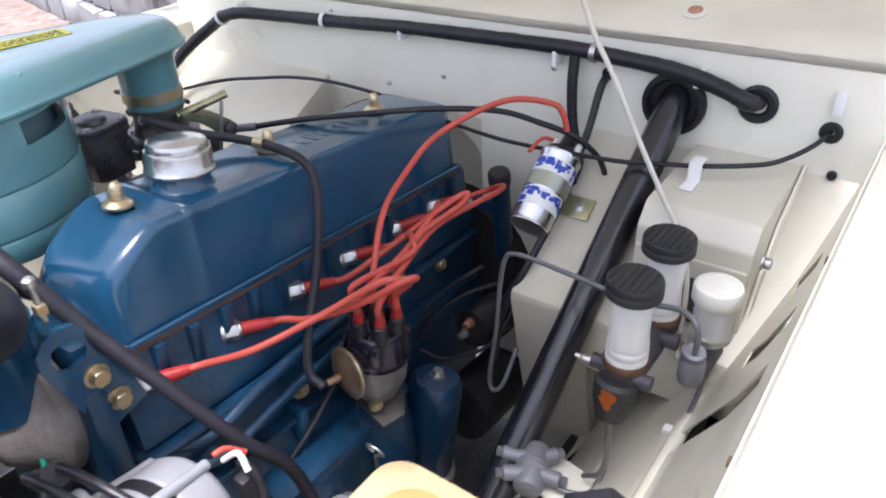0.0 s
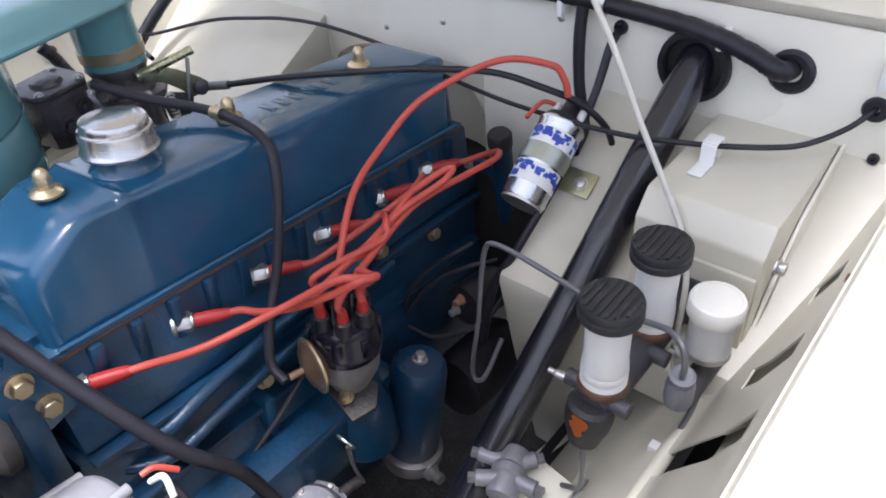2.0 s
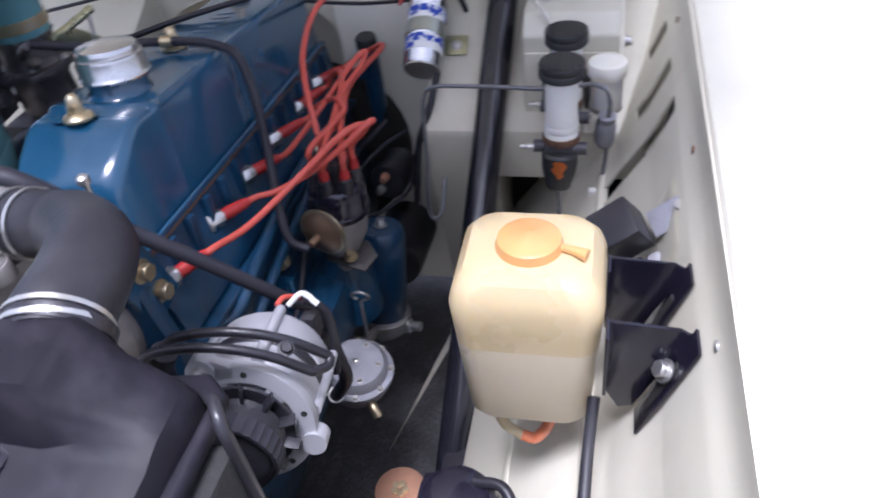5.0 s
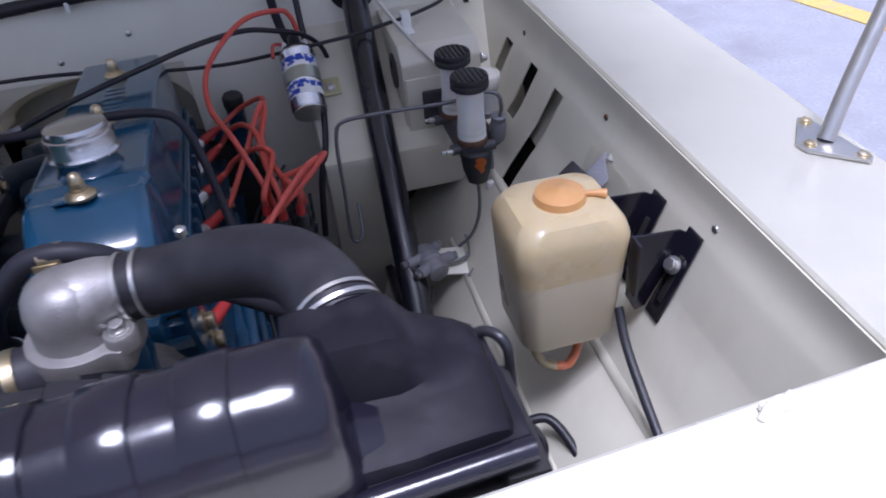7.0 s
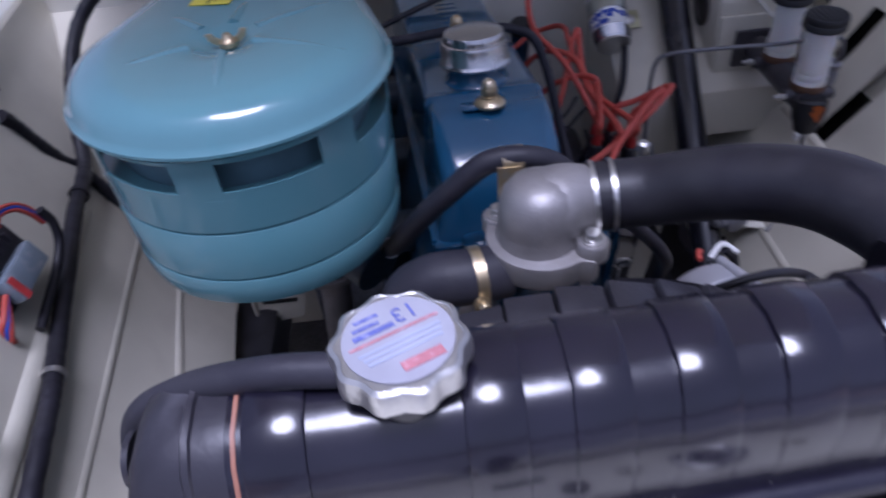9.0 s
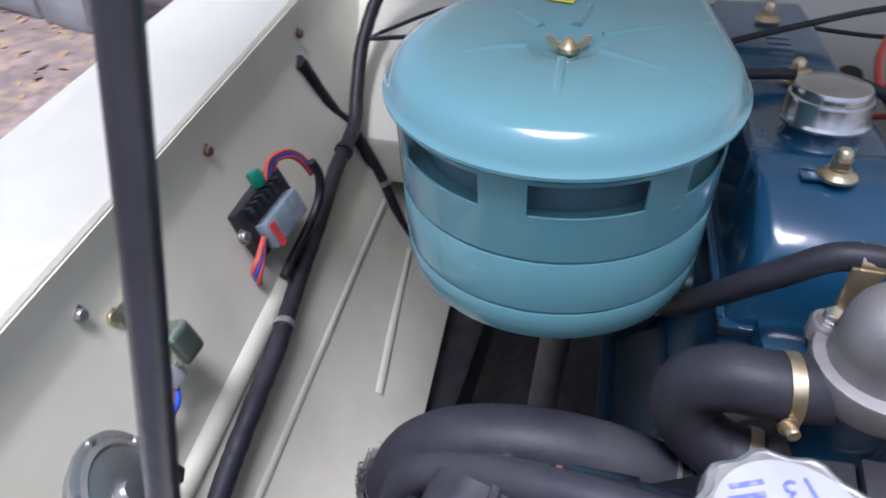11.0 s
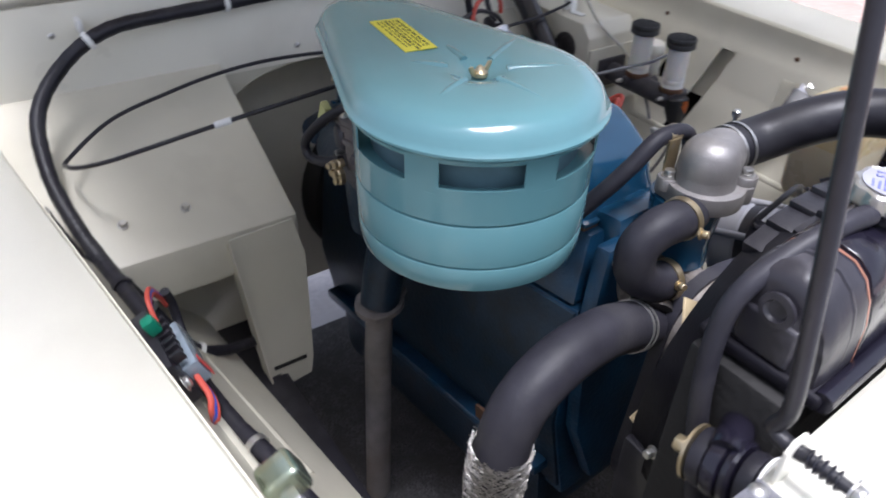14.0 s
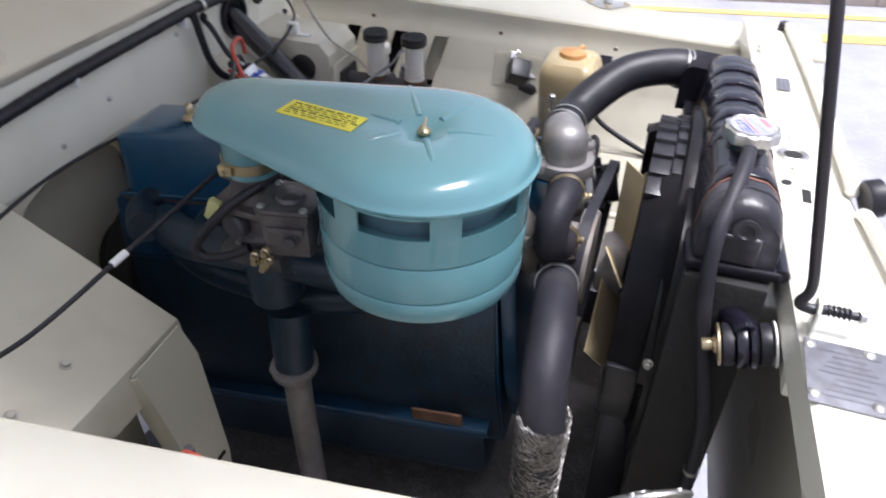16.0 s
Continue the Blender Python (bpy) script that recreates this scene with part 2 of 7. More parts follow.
def prism(poly, z0, z1, w=0.0, m=None, seg=2):
    """A flat shape in local x and y, made thick from z0 to z1."""
    bm = rings([[(x, y, z0) for x, y in poly], [(x, y, z1) for x, y in poly]])
    bmesh.ops.recalc_face_normals(bm, faces=bm.faces)
    bevel(bm, w, seg)
    if m is not None:
        bm.transform(m)
    return bm


def curve_points(pts, n=8):
    p = [Vector(q) for q in pts]
    p = [2 * p[0] - p[1], *p, 2 * p[-1] - p[-2]]
    out = []
    for i in range(1, len(p) - 2):
        for k in range(n):
            t = k / n
            a, b, c, d = p[i - 1 : i + 3]
            out.append(0.5 * (2 * b + (c - a) * t + (2 * a - 5 * b + 4 * c - d) * t * t + (3 * b - a - 3 * c + d) * t**3))
    return [*out, p[-2]]


def tube(pts, r, seg=12, n=8, radii=None):
    """A round hose or wire through the points; radii: one for each given point."""
    p = curve_points(pts, n)
    rs = [r] * len(p) if radii is None else [radii[min(i // n, len(radii) - 1)] * (1 - i % n / n) + radii[min(i // n + 1, len(radii) - 1)] * (i % n / n) for i in range(len(p))]
    rows, side = [], None
    for i, q in enumerate(p):
        d = (p[min(i + 1, len(p) - 1)] - p[max(i - 1, 0)]).normalized()
        if side is None:
            side = d.orthogonal().normalized()
        side = (side - d * side.dot(d)).normalized()
        up = d.cross(side)
        rows.append([q + rs[i] * (math.cos(a) * side + math.sin(a) * up) for a in (2 * math.pi * k / seg for k in range(seg))])
    return rings(rows)


def ring_band(p, d, r, w, t=0.0015, seg=28):
    """A clamp band of width w round the axis d."""
    return lathe([(r, -w / 2), (r + t, -w / 2), (r + t, w / 2), (r, w / 2), (r, -w / 2)], axis(p, d), seg, caps=False)


def bolt(p, d, r=0.007, h=0.006, washer=1.35):
    """A hexagon head on its washer."""
    m = axis(p, d)
    bm = lathe([(r * washer, 0), (r * washer, h * 0.25), (r * 0.9, h * 0.3), (r * 0.9, h * 0.3)], m, 16)
    hexa = prism([(r * math.cos(math.pi * k / 3), r * math.sin(math.pi * k / 3)) for k in range(6)], h * 0.25, h * 1.25, 0.0008, m, 1)
    return join(bm, hexa)


def screw(p, d, r=0.006, h=0.004):
    """A domed screw head with a slot."""
    m = axis(p, d)
    bm = lathe([(r * 1.25, 0), (r * 1.25, h * 0.2), (r, h * 0.25), (r * 0.9, h * 0.7), (r * 0.5, h), (r * 0.02, h * 1.05)], m, 14)
    return join(bm, box((0, 0, h * 0.98), (r * 1.4, r * 0.2, h * 0.2), 0, m))


def join(*bms):
    """Moves all into the first."""
    for other in bms[1:]:
        tmp = bpy.data.meshes.new("tmp")
        other.to_mesh(tmp)
        other.free()
        bms[0].from_mesh(tmp)
        bpy.data.meshes.remove(tmp)
    return bms[0]


def sheet(f, us, vs, holes=(), thick=0.003):
    """A sheet over a grid, f(u, v) its places; holes: (u0, u1, v0, v1)."""
    bm = bmesh.new()
    g = [[bm.verts.new(f(u, v)) for v in vs] for u in us]
    for i in range(len(us) - 1):
        for j in range(len(vs) - 1):
            u, v = (us[i] + us[i + 1]) / 2, (vs[j] + vs[j + 1]) / 2
            if not any(a < u < b and c < v < d for a, b, c, d in holes):
                bm.faces.new((g[i][j], g[i + 1][j], g[i + 1][j + 1], g[i][j + 1]))
    bmesh.ops.delete(bm, geom=[v for v in bm.verts if not v.link_faces], context="VERTS")
    bmesh.ops.recalc_face_normals(bm, faces=bm.faces)
    bmesh.ops.solidify(bm, geom=bm.faces[:], thickness=thick)
    return bm


def lerp(t, table):
    for (a, x), (b, y) in zip(table, table[1:]):
        if t <= b or (b, y) == table[-1]:
            return x + (y - x) * (t - a) / (b - a)


def steps(a, b, n, *extra):
    return sorted({round(a + (b - a) * i / n, 4) for i in range(n + 1)} | {round(e, 4) for e in extra})


# ---- ground and surroundings ----
bm = bmesh.new()
bmesh.ops.create_grid(bm, x_segments=40, y_segments=40, size=60)
solo("ground", bm, ASPHALT, "grey concrete pavement with stains and grit", "ground", kind="structure")

# ---- body of the car ----
edge_r = lambda y: 0.6465 + 0.0075 * y
edge_l = lambda y: -0.568 - 0.123 * y
# how far the lip of each wing lies below the level of the cowl
sag = lambda side, y: 0.0225 - 0.0155 * y if side > 0 else 0.0067 + 0.0137 * y
FW, BACK, FRONT = 0.672, 0.68, -0.42

# the wall between engine and cabin, with an arched recess behind the cylinder head
ARCH = (-0.255, 0.085, 0.957)


def fw_at(u, v):
    return (u, FW, v)


us, vs = steps(-0.68, 0.72, 28, ARCH[0], ARCH[1], 0.36, 0.44), steps(0.3, 1.118, 24, ARCH[2])
solo("wall_firewall", sheet(fw_at, us, vs, [(ARCH[0], ARCH[1], 0.2, ARCH[2])], 0.004), CREAM, "cream painted steel firewall behind the engine", "firewall", kind="structure")
rows = []
for k in range(13):
    a = math.pi * k / 12
    cx, hw = (ARCH[0] + ARCH[1]) / 2, (ARCH[1] - ARCH[0]) / 2
    rows.append([(cx - hw * math.cos(a), FW - 0.004, ARCH[2] - 0.08 + 0.08 * math.sin(a)), (cx - hw * math.cos(a), FW + 0.09, ARCH[2] - 0.1 + 0.06 * math.sin(a))])
bm = rings([[(cx - hw, FW - 0.002, 0.4), (cx - hw, FW + 0.09, 0.4)], *rows, [(cx + hw, FW - 0.002, 0.4), (cx + hw, FW + 0.09, 0.4)]], close=False, caps=False)
bmesh.ops.solidify(bm, geom=bm.faces[:], thickness=0.003)
join(bm, box((cx, FW + 0.092, 0.68), (2 * hw + 0.01, 0.004, 0.6)))
tmp = prism([(ARCH[0] - 0.002, ARCH[2] + 0.001), *[(cx - hw * math.cos(math.pi * k / 12), ARCH[2] - 0.08 + 0.08 * math.sin(math.pi * k / 12)) for k in range(7)]], -0.002, 0.002, 0, Matrix.Translation((0, FW, 0)) @ pose(0, 0, 0, 90))
join(bm, tmp, prism([(ARCH[1] + 0.002, ARCH[2] + 0.001), *[(cx + hw * math.cos(math.pi * k / 12), ARCH[2] - 0.08 + 0.08 * math.sin(math.pi * k / 12)) for k in range(7)]], -0.002, 0.002, 0, Matrix.Translation((0, FW, 0)) @ pose(0, 0, 0, 90)))
solo("recess_panel", bm, CREAM_SHADED, "arched cream recess pressed into the firewall", "panel", kind="structure")

# cowl above it, sloping back
cowl = [(FW, 1.112), (FW - 0.006, 1.118), (FW + 0.002, 1.126), (0.74, 1.15), (0.86, 1.185), (0.9, 1.19), (1.1, 1.2)]
bm = rings([[(x, y, z) for y, z in cowl] for x in steps(-0.8, 0.84, 4)], close=False, caps=False)
bmesh.ops.solidify(bm, geom=bm.faces[:], thickness=0.004)
solo("cowl_panel", bm, CREAM, "cream cowl panel above the firewall", "body panel", kind="structure")

# raised bonnet overhead, held up by the stay
HINGE, OPEN, LONG = Vector((0, 0.9, 1.21)), radians(38.5), 1.5
bm = sheet(lambda u, v: (u, HINGE.y - v * math.cos(OPEN), HINGE.z + v * math.sin(OPEN)), steps(-0.605, 0.69, 6), steps(0, LONG, 8), (), 0.004)
solo("bonnet", bm, CREAM, "cream underside of the raised bonnet", "bonnet", kind="structure")

# inner wings: offset from the wing's edge, by height
PROF_L = [(1.05, 0.0), (1.02, 0.0), (0.985, 0.002), (0.975, 0.006), (0.9, 0.031), (0.83, 0.065), (0.8, 0.078), (0.785, 0.09), (0.72, 0.118), (0.66, 0.158), (0.6, 0.21), (0.585, 0.222)]
PROF = [(1.05, 0.0), (1.02, 0.001), (0.985, 0.007), (0.975, 0.012), (0.9, 0.037), (0.83, 0.071), (0.8, 0.084), (0.785, 0.106), (0.72, 0.151), (0.66, 0.196), (0.6, 0.241), (0.585, 0.246)]


def wing_sheet(edge, side, holes):
    def f(u, v):
        i = int(v)
        rows_ = PROF if side > 0 else PROF_L
        (z0, o0), (z1, o1) = rows_[min(i, len(rows_) - 1)], rows_[min(i + 1, len(rows_) - 1)]
        t = v - i
        z = z0 + (z1 - z0) * t
        y = min(BACK, u - (0.27 * (z - 0.9) if side > 0 and 0.1 < u < 0.6 else 0.0))
        return (edge(y) - side * (o0 + (o1 - o0) * t), y, z - sag(side, y) * max(0.0, (z - 0.985) / 0.065))

    us = steps(FRONT, BACK, 22, *[h[0] for h in holes], *[h[1] for h in holes])
    vs = sorted({float(i) for i in range(len(PROF))} | {h[2] for h in holes} | {h[3] for h in holes})
    return sheet(f, us, vs, holes, 0.002)


solo("inner_wing_panel", wing_sheet(edge_r, 1, [(0.495, 0.528, 3.15, 3.9), (0.378, 0.41, 3.13, 4.37), (0.276, 0.31, 3.13, 6.67)]), CREAM_SHADED, "cream inner wing with slots and beads beside the engine", "inner wing", kind="structure")
solo("inner_wing_panel", wing_sheet(edge_l, -1, [(-0.13, -0.03, 9.5, 10.99)]), CREAM_SHADED, "cream ribbed inner wing carrying the wiring", "inner wing", kind="structure")


LINER = mat("black_underseal", (0.014, 0.013, 0.013), 0.8, var=0.3, scale=40, bump=0.6, bscale=120)
for edge, side in ((edge_r, 1), (edge_l, -1)):
    bm = rings([[(edge(y) + side * o, y, z) for o, z in ((0.03, 1.01), (0.025, 0.9), (-0.03, 0.8), (-0.09, 0.7), (-0.1, 0.6))] for y in steps(FRONT, BACK, 6)], close=False, caps=False)
    bmesh.ops.solidify(bm, geom=bm.faces[:], thickness=0.002)
    solo("wheel_arch_liner", bm, LINER, "black undersealed wheel arch behind the inner wing", "wheel arch", kind="structure")


def wing_top(edge, side):
    prof = [(0.0, 1.046), (0.0, 1.052), (0.003, 1.0555), (0.008, 1.056), (0.15, 1.055), (0.185, 1.045), (0.2, 1.02), (0.205, 0.9), (0.21, 0.3)]
    bm = rings([[(edge(y) + side * o, y, z - sag(side, y)) for o, z in prof] for y in steps(-0.52, 0.9, 14)], close=False, caps=False)
    bmesh.ops.solidify(bm, geom=bm.faces[:], thickness=0.002)
    return bm


solo("wing", wing_top(edge_r, 1), CREAM, "white-cream painted front wing with a flat top", "wing", kind="structure")
solo("wing", wing_top(edge_l, -1), CREAM, "white-cream painted front wing with a flat top", "wing", kind="structure")

# footwells that bulge from the firewall
def footwell(x0, x1, y1, z1, name, label, short=True):
    low = [(y1 + 0.03, 0.66), (y1 + 0.09, 0.4), (FW - 0.001, 0.4)] if not short else [(y1 - 0.004, 0.752), (y1 + 0.006, 0.745), (FW - 0.001, 0.71)]
    prof = [(FW - 0.001, 0.982), (y1 + 0.006, z1 + 0.003), (y1, z1), (y1 - 0.002, z1 - 0.012), *low]
    bm = rings([[(x, y, z) for y, z in prof] for x in (x0, x1)])
    bmesh.ops.recalc_face_normals(bm, faces=bm.faces)
    bevel(bm, 0.004, 2)
    return solo(name, bm, CREAM_SHADED, label, "footwell", kind="structure")


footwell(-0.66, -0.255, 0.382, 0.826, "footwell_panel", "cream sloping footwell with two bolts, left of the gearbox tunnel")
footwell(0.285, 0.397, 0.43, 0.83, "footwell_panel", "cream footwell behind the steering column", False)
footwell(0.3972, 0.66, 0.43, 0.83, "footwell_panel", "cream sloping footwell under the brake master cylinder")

# black sheet on the right stands for the shade below the footwell
solo("cabin_bulkhead", box((0.53, 0.56, 0.5), (0.26, 0.006, 0.46), 0.001), LINER, "black panel standing for the shaded gap below the footwell", "panel", kind="structure")
solo("cabin_bulkhead", box((-0.475, 0.5, 0.55), (0.37, 0.006, 0.42), 0.001), CREAM_SHADED, "shaded cream panel below the footwell", "panel", kind="structure")

# front panel over the radiator
def panel_at(u, v):
    y0, y1 = -0.398 + 0.06 * u, lerp(u, [(-0.7, -0.56), (-0.3, -0.54), (0.0, -0.492), (0.6, -0.455), (0.8, -0.45)])
    return [(u, y0 + 0.002, 1.03), (u, y0, 1.07), (u, y0 - 0.005, 1.075), (u, y1 + 0.006, 1.075), (u, y1, 1.07), (u, y1 - 0.004, 1.0), (u, y1 - 0.006, 0.3)][v]


bm = sheet(panel_at, steps(-0.6, 0.68, 26), list(range(7)), (), 0.002)
solo("radiator_support_panel", bm, CREAM, "cream front crossmember panel over the radiator", "body panel", kind="structure")

# ---- engine ----
ENG = Matrix.Translation((0.038, 0, 1.065)) @ pose(0, 0, 0, 0, 0, 3.6) @ pose(0, 0, 0, -6.2)
eng = lambda *p: ENG @ Vector(p)
engine = thing("engine", (0.0, 0.25, 0.45), "dark blue six-cylinder engine with a long rocker cover", "engine")


def cover_section(y, half_top, half_bot, top, bot, r=0.016, lean=0.0):
    pts = [(-half_bot, bot), (-half_bot, bot + 0.006)]
    for k in range(5):
        a = math.pi - k * math.pi / 8
        pts.append((-half_top + r + r * math.cos(a), top - r + r * math.sin(a)))
    for k in range(5):
        a = math.pi / 2 - k * math.pi / 8
        pts.append((half_top - r + r * math.cos(a), top - r + r * math.sin(a)))
    pts += [(half_bot, bot + 0.006), (half_bot, bot)]
    return [(x, y, z) for x, z in pts]


full = lambda y, top=0.0, half=0.061, r=0.009: cover_section(y, half, 0.07, top, -0.108, r)
secs = [cover_section(-0.004, 0.044, 0.058, -0.062, -0.108, 0.018), cover_section(-0.001, 0.052, 0.065, -0.05, -0.108, 0.021), full(0.004, -0.04, 0.057, 0.022), full(0.012, -0.031, 0.0595, 0.02), full(0.03, -0.0185, 0.061, 0.017), full(0.05, -0.0055, 0.061, 0.014), full(0.062, -0.0005, 0.061, 0.011), full(0.074)]
secs += [full(0.098), full(0.101, 0.0022, 0.0628), full(0.109, 0.0028, 0.0635), full(0.114, 0.0012, 0.0625)]
secs += [full(y, 0.001, 0.062) for y in (0.122, 0.2, 0.268)]
secs += [full(0.272, 0.0026, 0.0632), full(0.279, 0.0026, 0.0632), full(0.283, 0.0008, 0.0615)]
secs += [full(y) for y in (0.3, 0.45, 0.588, 0.6)]
secs += [full(0.615, -0.006, 0.057), cover_section(0.623, 0.05, 0.066, -0.03, -0.108), cover_section(0.626, 0.036, 0.06, -0.075, -0.108)]
bm = rings(secs)
bm.transform(ENG)
part("rocker_cover", bm, BLUE, engine, "glossy blue pressed rocker cover")
bm = box((0, 0.312, -0.11), (0.152, 0.645, 0.006), 0.002)
bm.transform(ENG)
part("cover_flange", bm, BLUE, engine)
for sd in (-1, 1):
    part("flange_bead", tube([eng(sd * 0.0745, 0.0, -0.1065), eng(sd * 0.0745, 0.3, -0.1065), eng(sd * 0.0745, 0.625, -0.1065)], 0.0028, 10), BLUE, engine)
bm = box((0, 0.312, -0.1155), (0.15, 0.64, 0.005), 0.001)
bm.transform(ENG)
part("gasket", bm, BROWNGASKET, engine, "dark brown cork gasket")
bm = prism([(-0.075, -0.118), (0.072, -0.118), (0.078, -0.16), (0.088, -0.178), (0.098, -0.215), (-0.1, -0.215), (-0.09, -0.17)], -0.65, 0.02, 0.005, ENG @ pose(0, 0, 0, 90))
part("cylinder_head", bm, BLOCK, engine, "dark blue cast cylinder head")
for i in range(14):
    bm = box((0.076, 0.03 + 0.044 * i, -0.142), (0.014, 0.014, 0.05), 0.004)
    bm.transform(ENG)
    part("head_rib", bm, BLOCK, engine)
bm = prism([(-0.1, -0.218), (0.1, -0.218), (0.104, -0.3), (0.125, -0.33), (0.128, -0.42), (0.1, -0.56), (-0.11, -0.56), (-0.13, -0.4), (-0.11, -0.28)], -0.64, 0.03, 0.006, ENG @ pose(0, 0, 0, 90))
part("cylinder_block", bm, BLOCK, engine, "dark blue cast iron cylinder block")
# thin sheet over the block's left side: oil, and shade painted as colour
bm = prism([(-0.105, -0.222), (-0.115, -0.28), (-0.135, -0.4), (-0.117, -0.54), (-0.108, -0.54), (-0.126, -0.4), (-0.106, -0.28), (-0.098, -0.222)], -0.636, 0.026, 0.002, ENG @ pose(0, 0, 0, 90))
part("block_side_shade", bm, GREASE_SHADE, engine, "oily side of the block, darkened for the shade on it")
bm = box((0.102, 0.31, -0.222), (0.02, 0.66, 0.008), 0.003)
bm.transform(ENG)
part("deck_ledge", bm, BLOCK, engine)
bm = box((0.11, 0.31, -0.29), (0.03, 0.62, 0.008), 0.003)
bm.transform(ENG)
part("block_ledge", bm, BLOCK, engine)
for y in (0.066, 0.281, 0.5):
    m = ENG @ Matrix.Translation((0, y, 0.003)) @ Matrix.Scale(0.88, 4)
    bm = lathe([(0.0175, 0), (0.018, 0.003), (0.016, 0.006), (0.01, 0.009), (0.01, 0.011)], m, 24)
    join(bm, prism([(0.0095 * math.cos(math.pi * k / 3), 0.0095 * math.sin(math.pi * k / 3)) for k in range(6)], 0.01, 0.02, 0.001, m), lathe([(0.008, 0.02), (0.0075, 0.026), (0.004, 0.03), (0.0005, 0.031)], m, 16))
    part("cover_nut", bm, BRASS, engine, "gold domed nut on a cupped washer")
bm = box((-0.012, 0.066, 0.0035), (0.032, 0.018, 0.002), 0.0006, ENG @ Matrix.Translation((0, 0, 0)))
part("nut_plate", bm, BLUE, engine, "flat blue tab under the nut")
m = ENG @ Matrix.Translation((0, 0.147, 0.001)) @ Matrix.Scale(0.96, 4)
part("filler_neck", lathe([(0.042, -0.004), (0.036, 0.001), (0.033, 0.006), (0.0325, 0.026), (0.028, 0.026)], m, 32), BLUE, engine)
bm = lathe([(0.037, 0.018), (0.0395, 0.0185), (0.04, 0.021), (0.0385, 0.0235), (0.0375, 0.025), (0.0375, 0.04), (0.0365, 0.0435), (0.0345, 0.0445), (0.034, 0.047), (0.034, 0.05), (0.0325, 0.053), (0.029, 0.0545), (0.026, 0.0542), (0.0235, 0.0555), (0.012, 0.0562), (0.001, 0.0562)], m, 48)
part("oil_filler_cap", bm, SATIN, engine, "bright pressed steel oil filler cap")

# ---- air cleaner ----
AC, TAIL = Vector((-0.19, 0.012)), Vector((-0.18, 0.248))
air = thing("air_cleaner", (AC.x, AC.y, 0.991), "turquoise pear-shaped air cleaner with a wing nut", "air cleaner")


def pear(ra, rb, z, n=64):
    d = TAIL - AC
    L = d.length
    u = d / L
    w = Vector((-u.y, u.x))
    s = math.asin((ra - rb) / L)
    pts = []
    a0, a1 = math.pi / 2 - s, 2 * math.pi - (math.pi / 2 - s)
    for k in range(n * 2 // 3):
        a = a0 + (a1 - a0) * k / (n * 2 // 3 - 1)
        pts.append(AC + ra * (math.cos(a) * u + math.sin(a) * w))
    b0, b1 = -(math.pi / 2 - s), math.pi / 2 - s
    for k in range(n // 3):
        a = b0 + (b1 - b0) * k / (n // 3 - 1)
        pts.append(TAIL + rb * (math.cos(a) * u + math.sin(a) * w))
    return [(p.x, p.y, z) for p in pts]


def dish(f, z, r=None):
    out = []
    for p in pear(0.1, 0.04, z):
        v = Vector(p[:2]) - AC
        v = v * f if r is None else v.normalized() * r
        out.append((AC.x + v.x, AC.y + v.y, z))
    return out


bm = rings([pear(0.124, 0.058, 1.149), pear(0.134, 0.068, 1.148), pear(0.1365, 0.0705, 1.151), pear(0.1365, 0.0705, 1.1535), pear(0.134, 0.068, 1.156), pear(0.132, 0.066, 1.1595), pear(0.1295, 0.0635, 1.166), pear(0.123, 0.058, 1.1745), pear(0.113, 0.05, 1.1798), pear(0.1, 0.04, 1.182), dish(0.8, 1.183), dish(0.5, 1.1828), dish(0, 1.1815, 0.034), dish(0, 1.1785, 0.026), dish(0, 1.1735, 0.016), dish(0, 1.1715, 0.01), dish(0, 1.1715, 0.003)])
lid = part("lid", bm, TURQ, air, "turquoise pear-shaped lid with pressed ribs")
for a, r0, r1 in ((29, 0.03, 0.118), (335, 0.03, 0.112), (276, 0.03, 0.108), (208, 0.03, 0.1), (136, 0.03, 0.085), (82, 0.03, 0.08)):
    d = Vector((math.cos(radians(a)), math.sin(radians(a)), 0))
    c = Vector((AC.x, AC.y, 1.1792))
    bm = tube([c + d * r0, c + d * (r0 + r1) / 2 + Vector((0, 0, 0.0004)), c + d * r1 + Vector((0, 0, -0.0034))], 0.0048, 12, 5)
    part("pressed_rib", bm, TURQ, lid)
m = Matrix.Translation((AC.x + 0.003, AC.y, 1.1722))
m = m @ Matrix.Translation((0, 0, -0.0025)) @ Matrix.Scale(1.0, 4)
bm = lathe([(0.008, 0.004), (0.008, 0.008), (0.005, 0.01), (0.003, 0.014), (0.0005, 0.015)], m, 16)
for s in (-1, 1):
    join(bm, prism([(0.004, 0.004), (0.01, 0.006), (0.015, 0.01), (0.017, 0.016), (0.012, 0.0165), (0.009, 0.012), (0.004, 0.01)], -0.0012, 0.0012, 0.0008, m @ pose(0, 0, 0, 0, 0, 12 if s > 0 else 192) @ pose(0, 0, 0, 90)))
part("wing_nut", bm, BRASS, air, "dull gold wing nut on a stud")
body = [(0.1, 0.991), (0.118, 0.991), (0.1235, 0.995), (0.1255, 1.003), (0.1262, 1.0222), (0.1258, 1.0228), (0.1232, 1.0236), (0.1232, 1.0244), (0.1258, 1.0252), (0.1263, 1.0258), (0.1272, 1.0732), (0.1268, 1.0738), (0.1242, 1.0746), (0.1242, 1.0754), (0.1268, 1.0762), (0.1273, 1.0768), (0.128, 1.108)]
m = Matrix.Translation((AC.x, AC.y, 0))
part("body", lathe(body, m, 72), TURQ, air, "turquoise drum with rolled beads")
# windowed band
NW = 7
a_step = 2 * math.pi / NW


def band_at(u, v):
    r = 0.128 + 0.001 * (v - 1.108) / 0.042
    return (AC.x + r * math.cos(u), AC.y + r * math.sin(u), v)


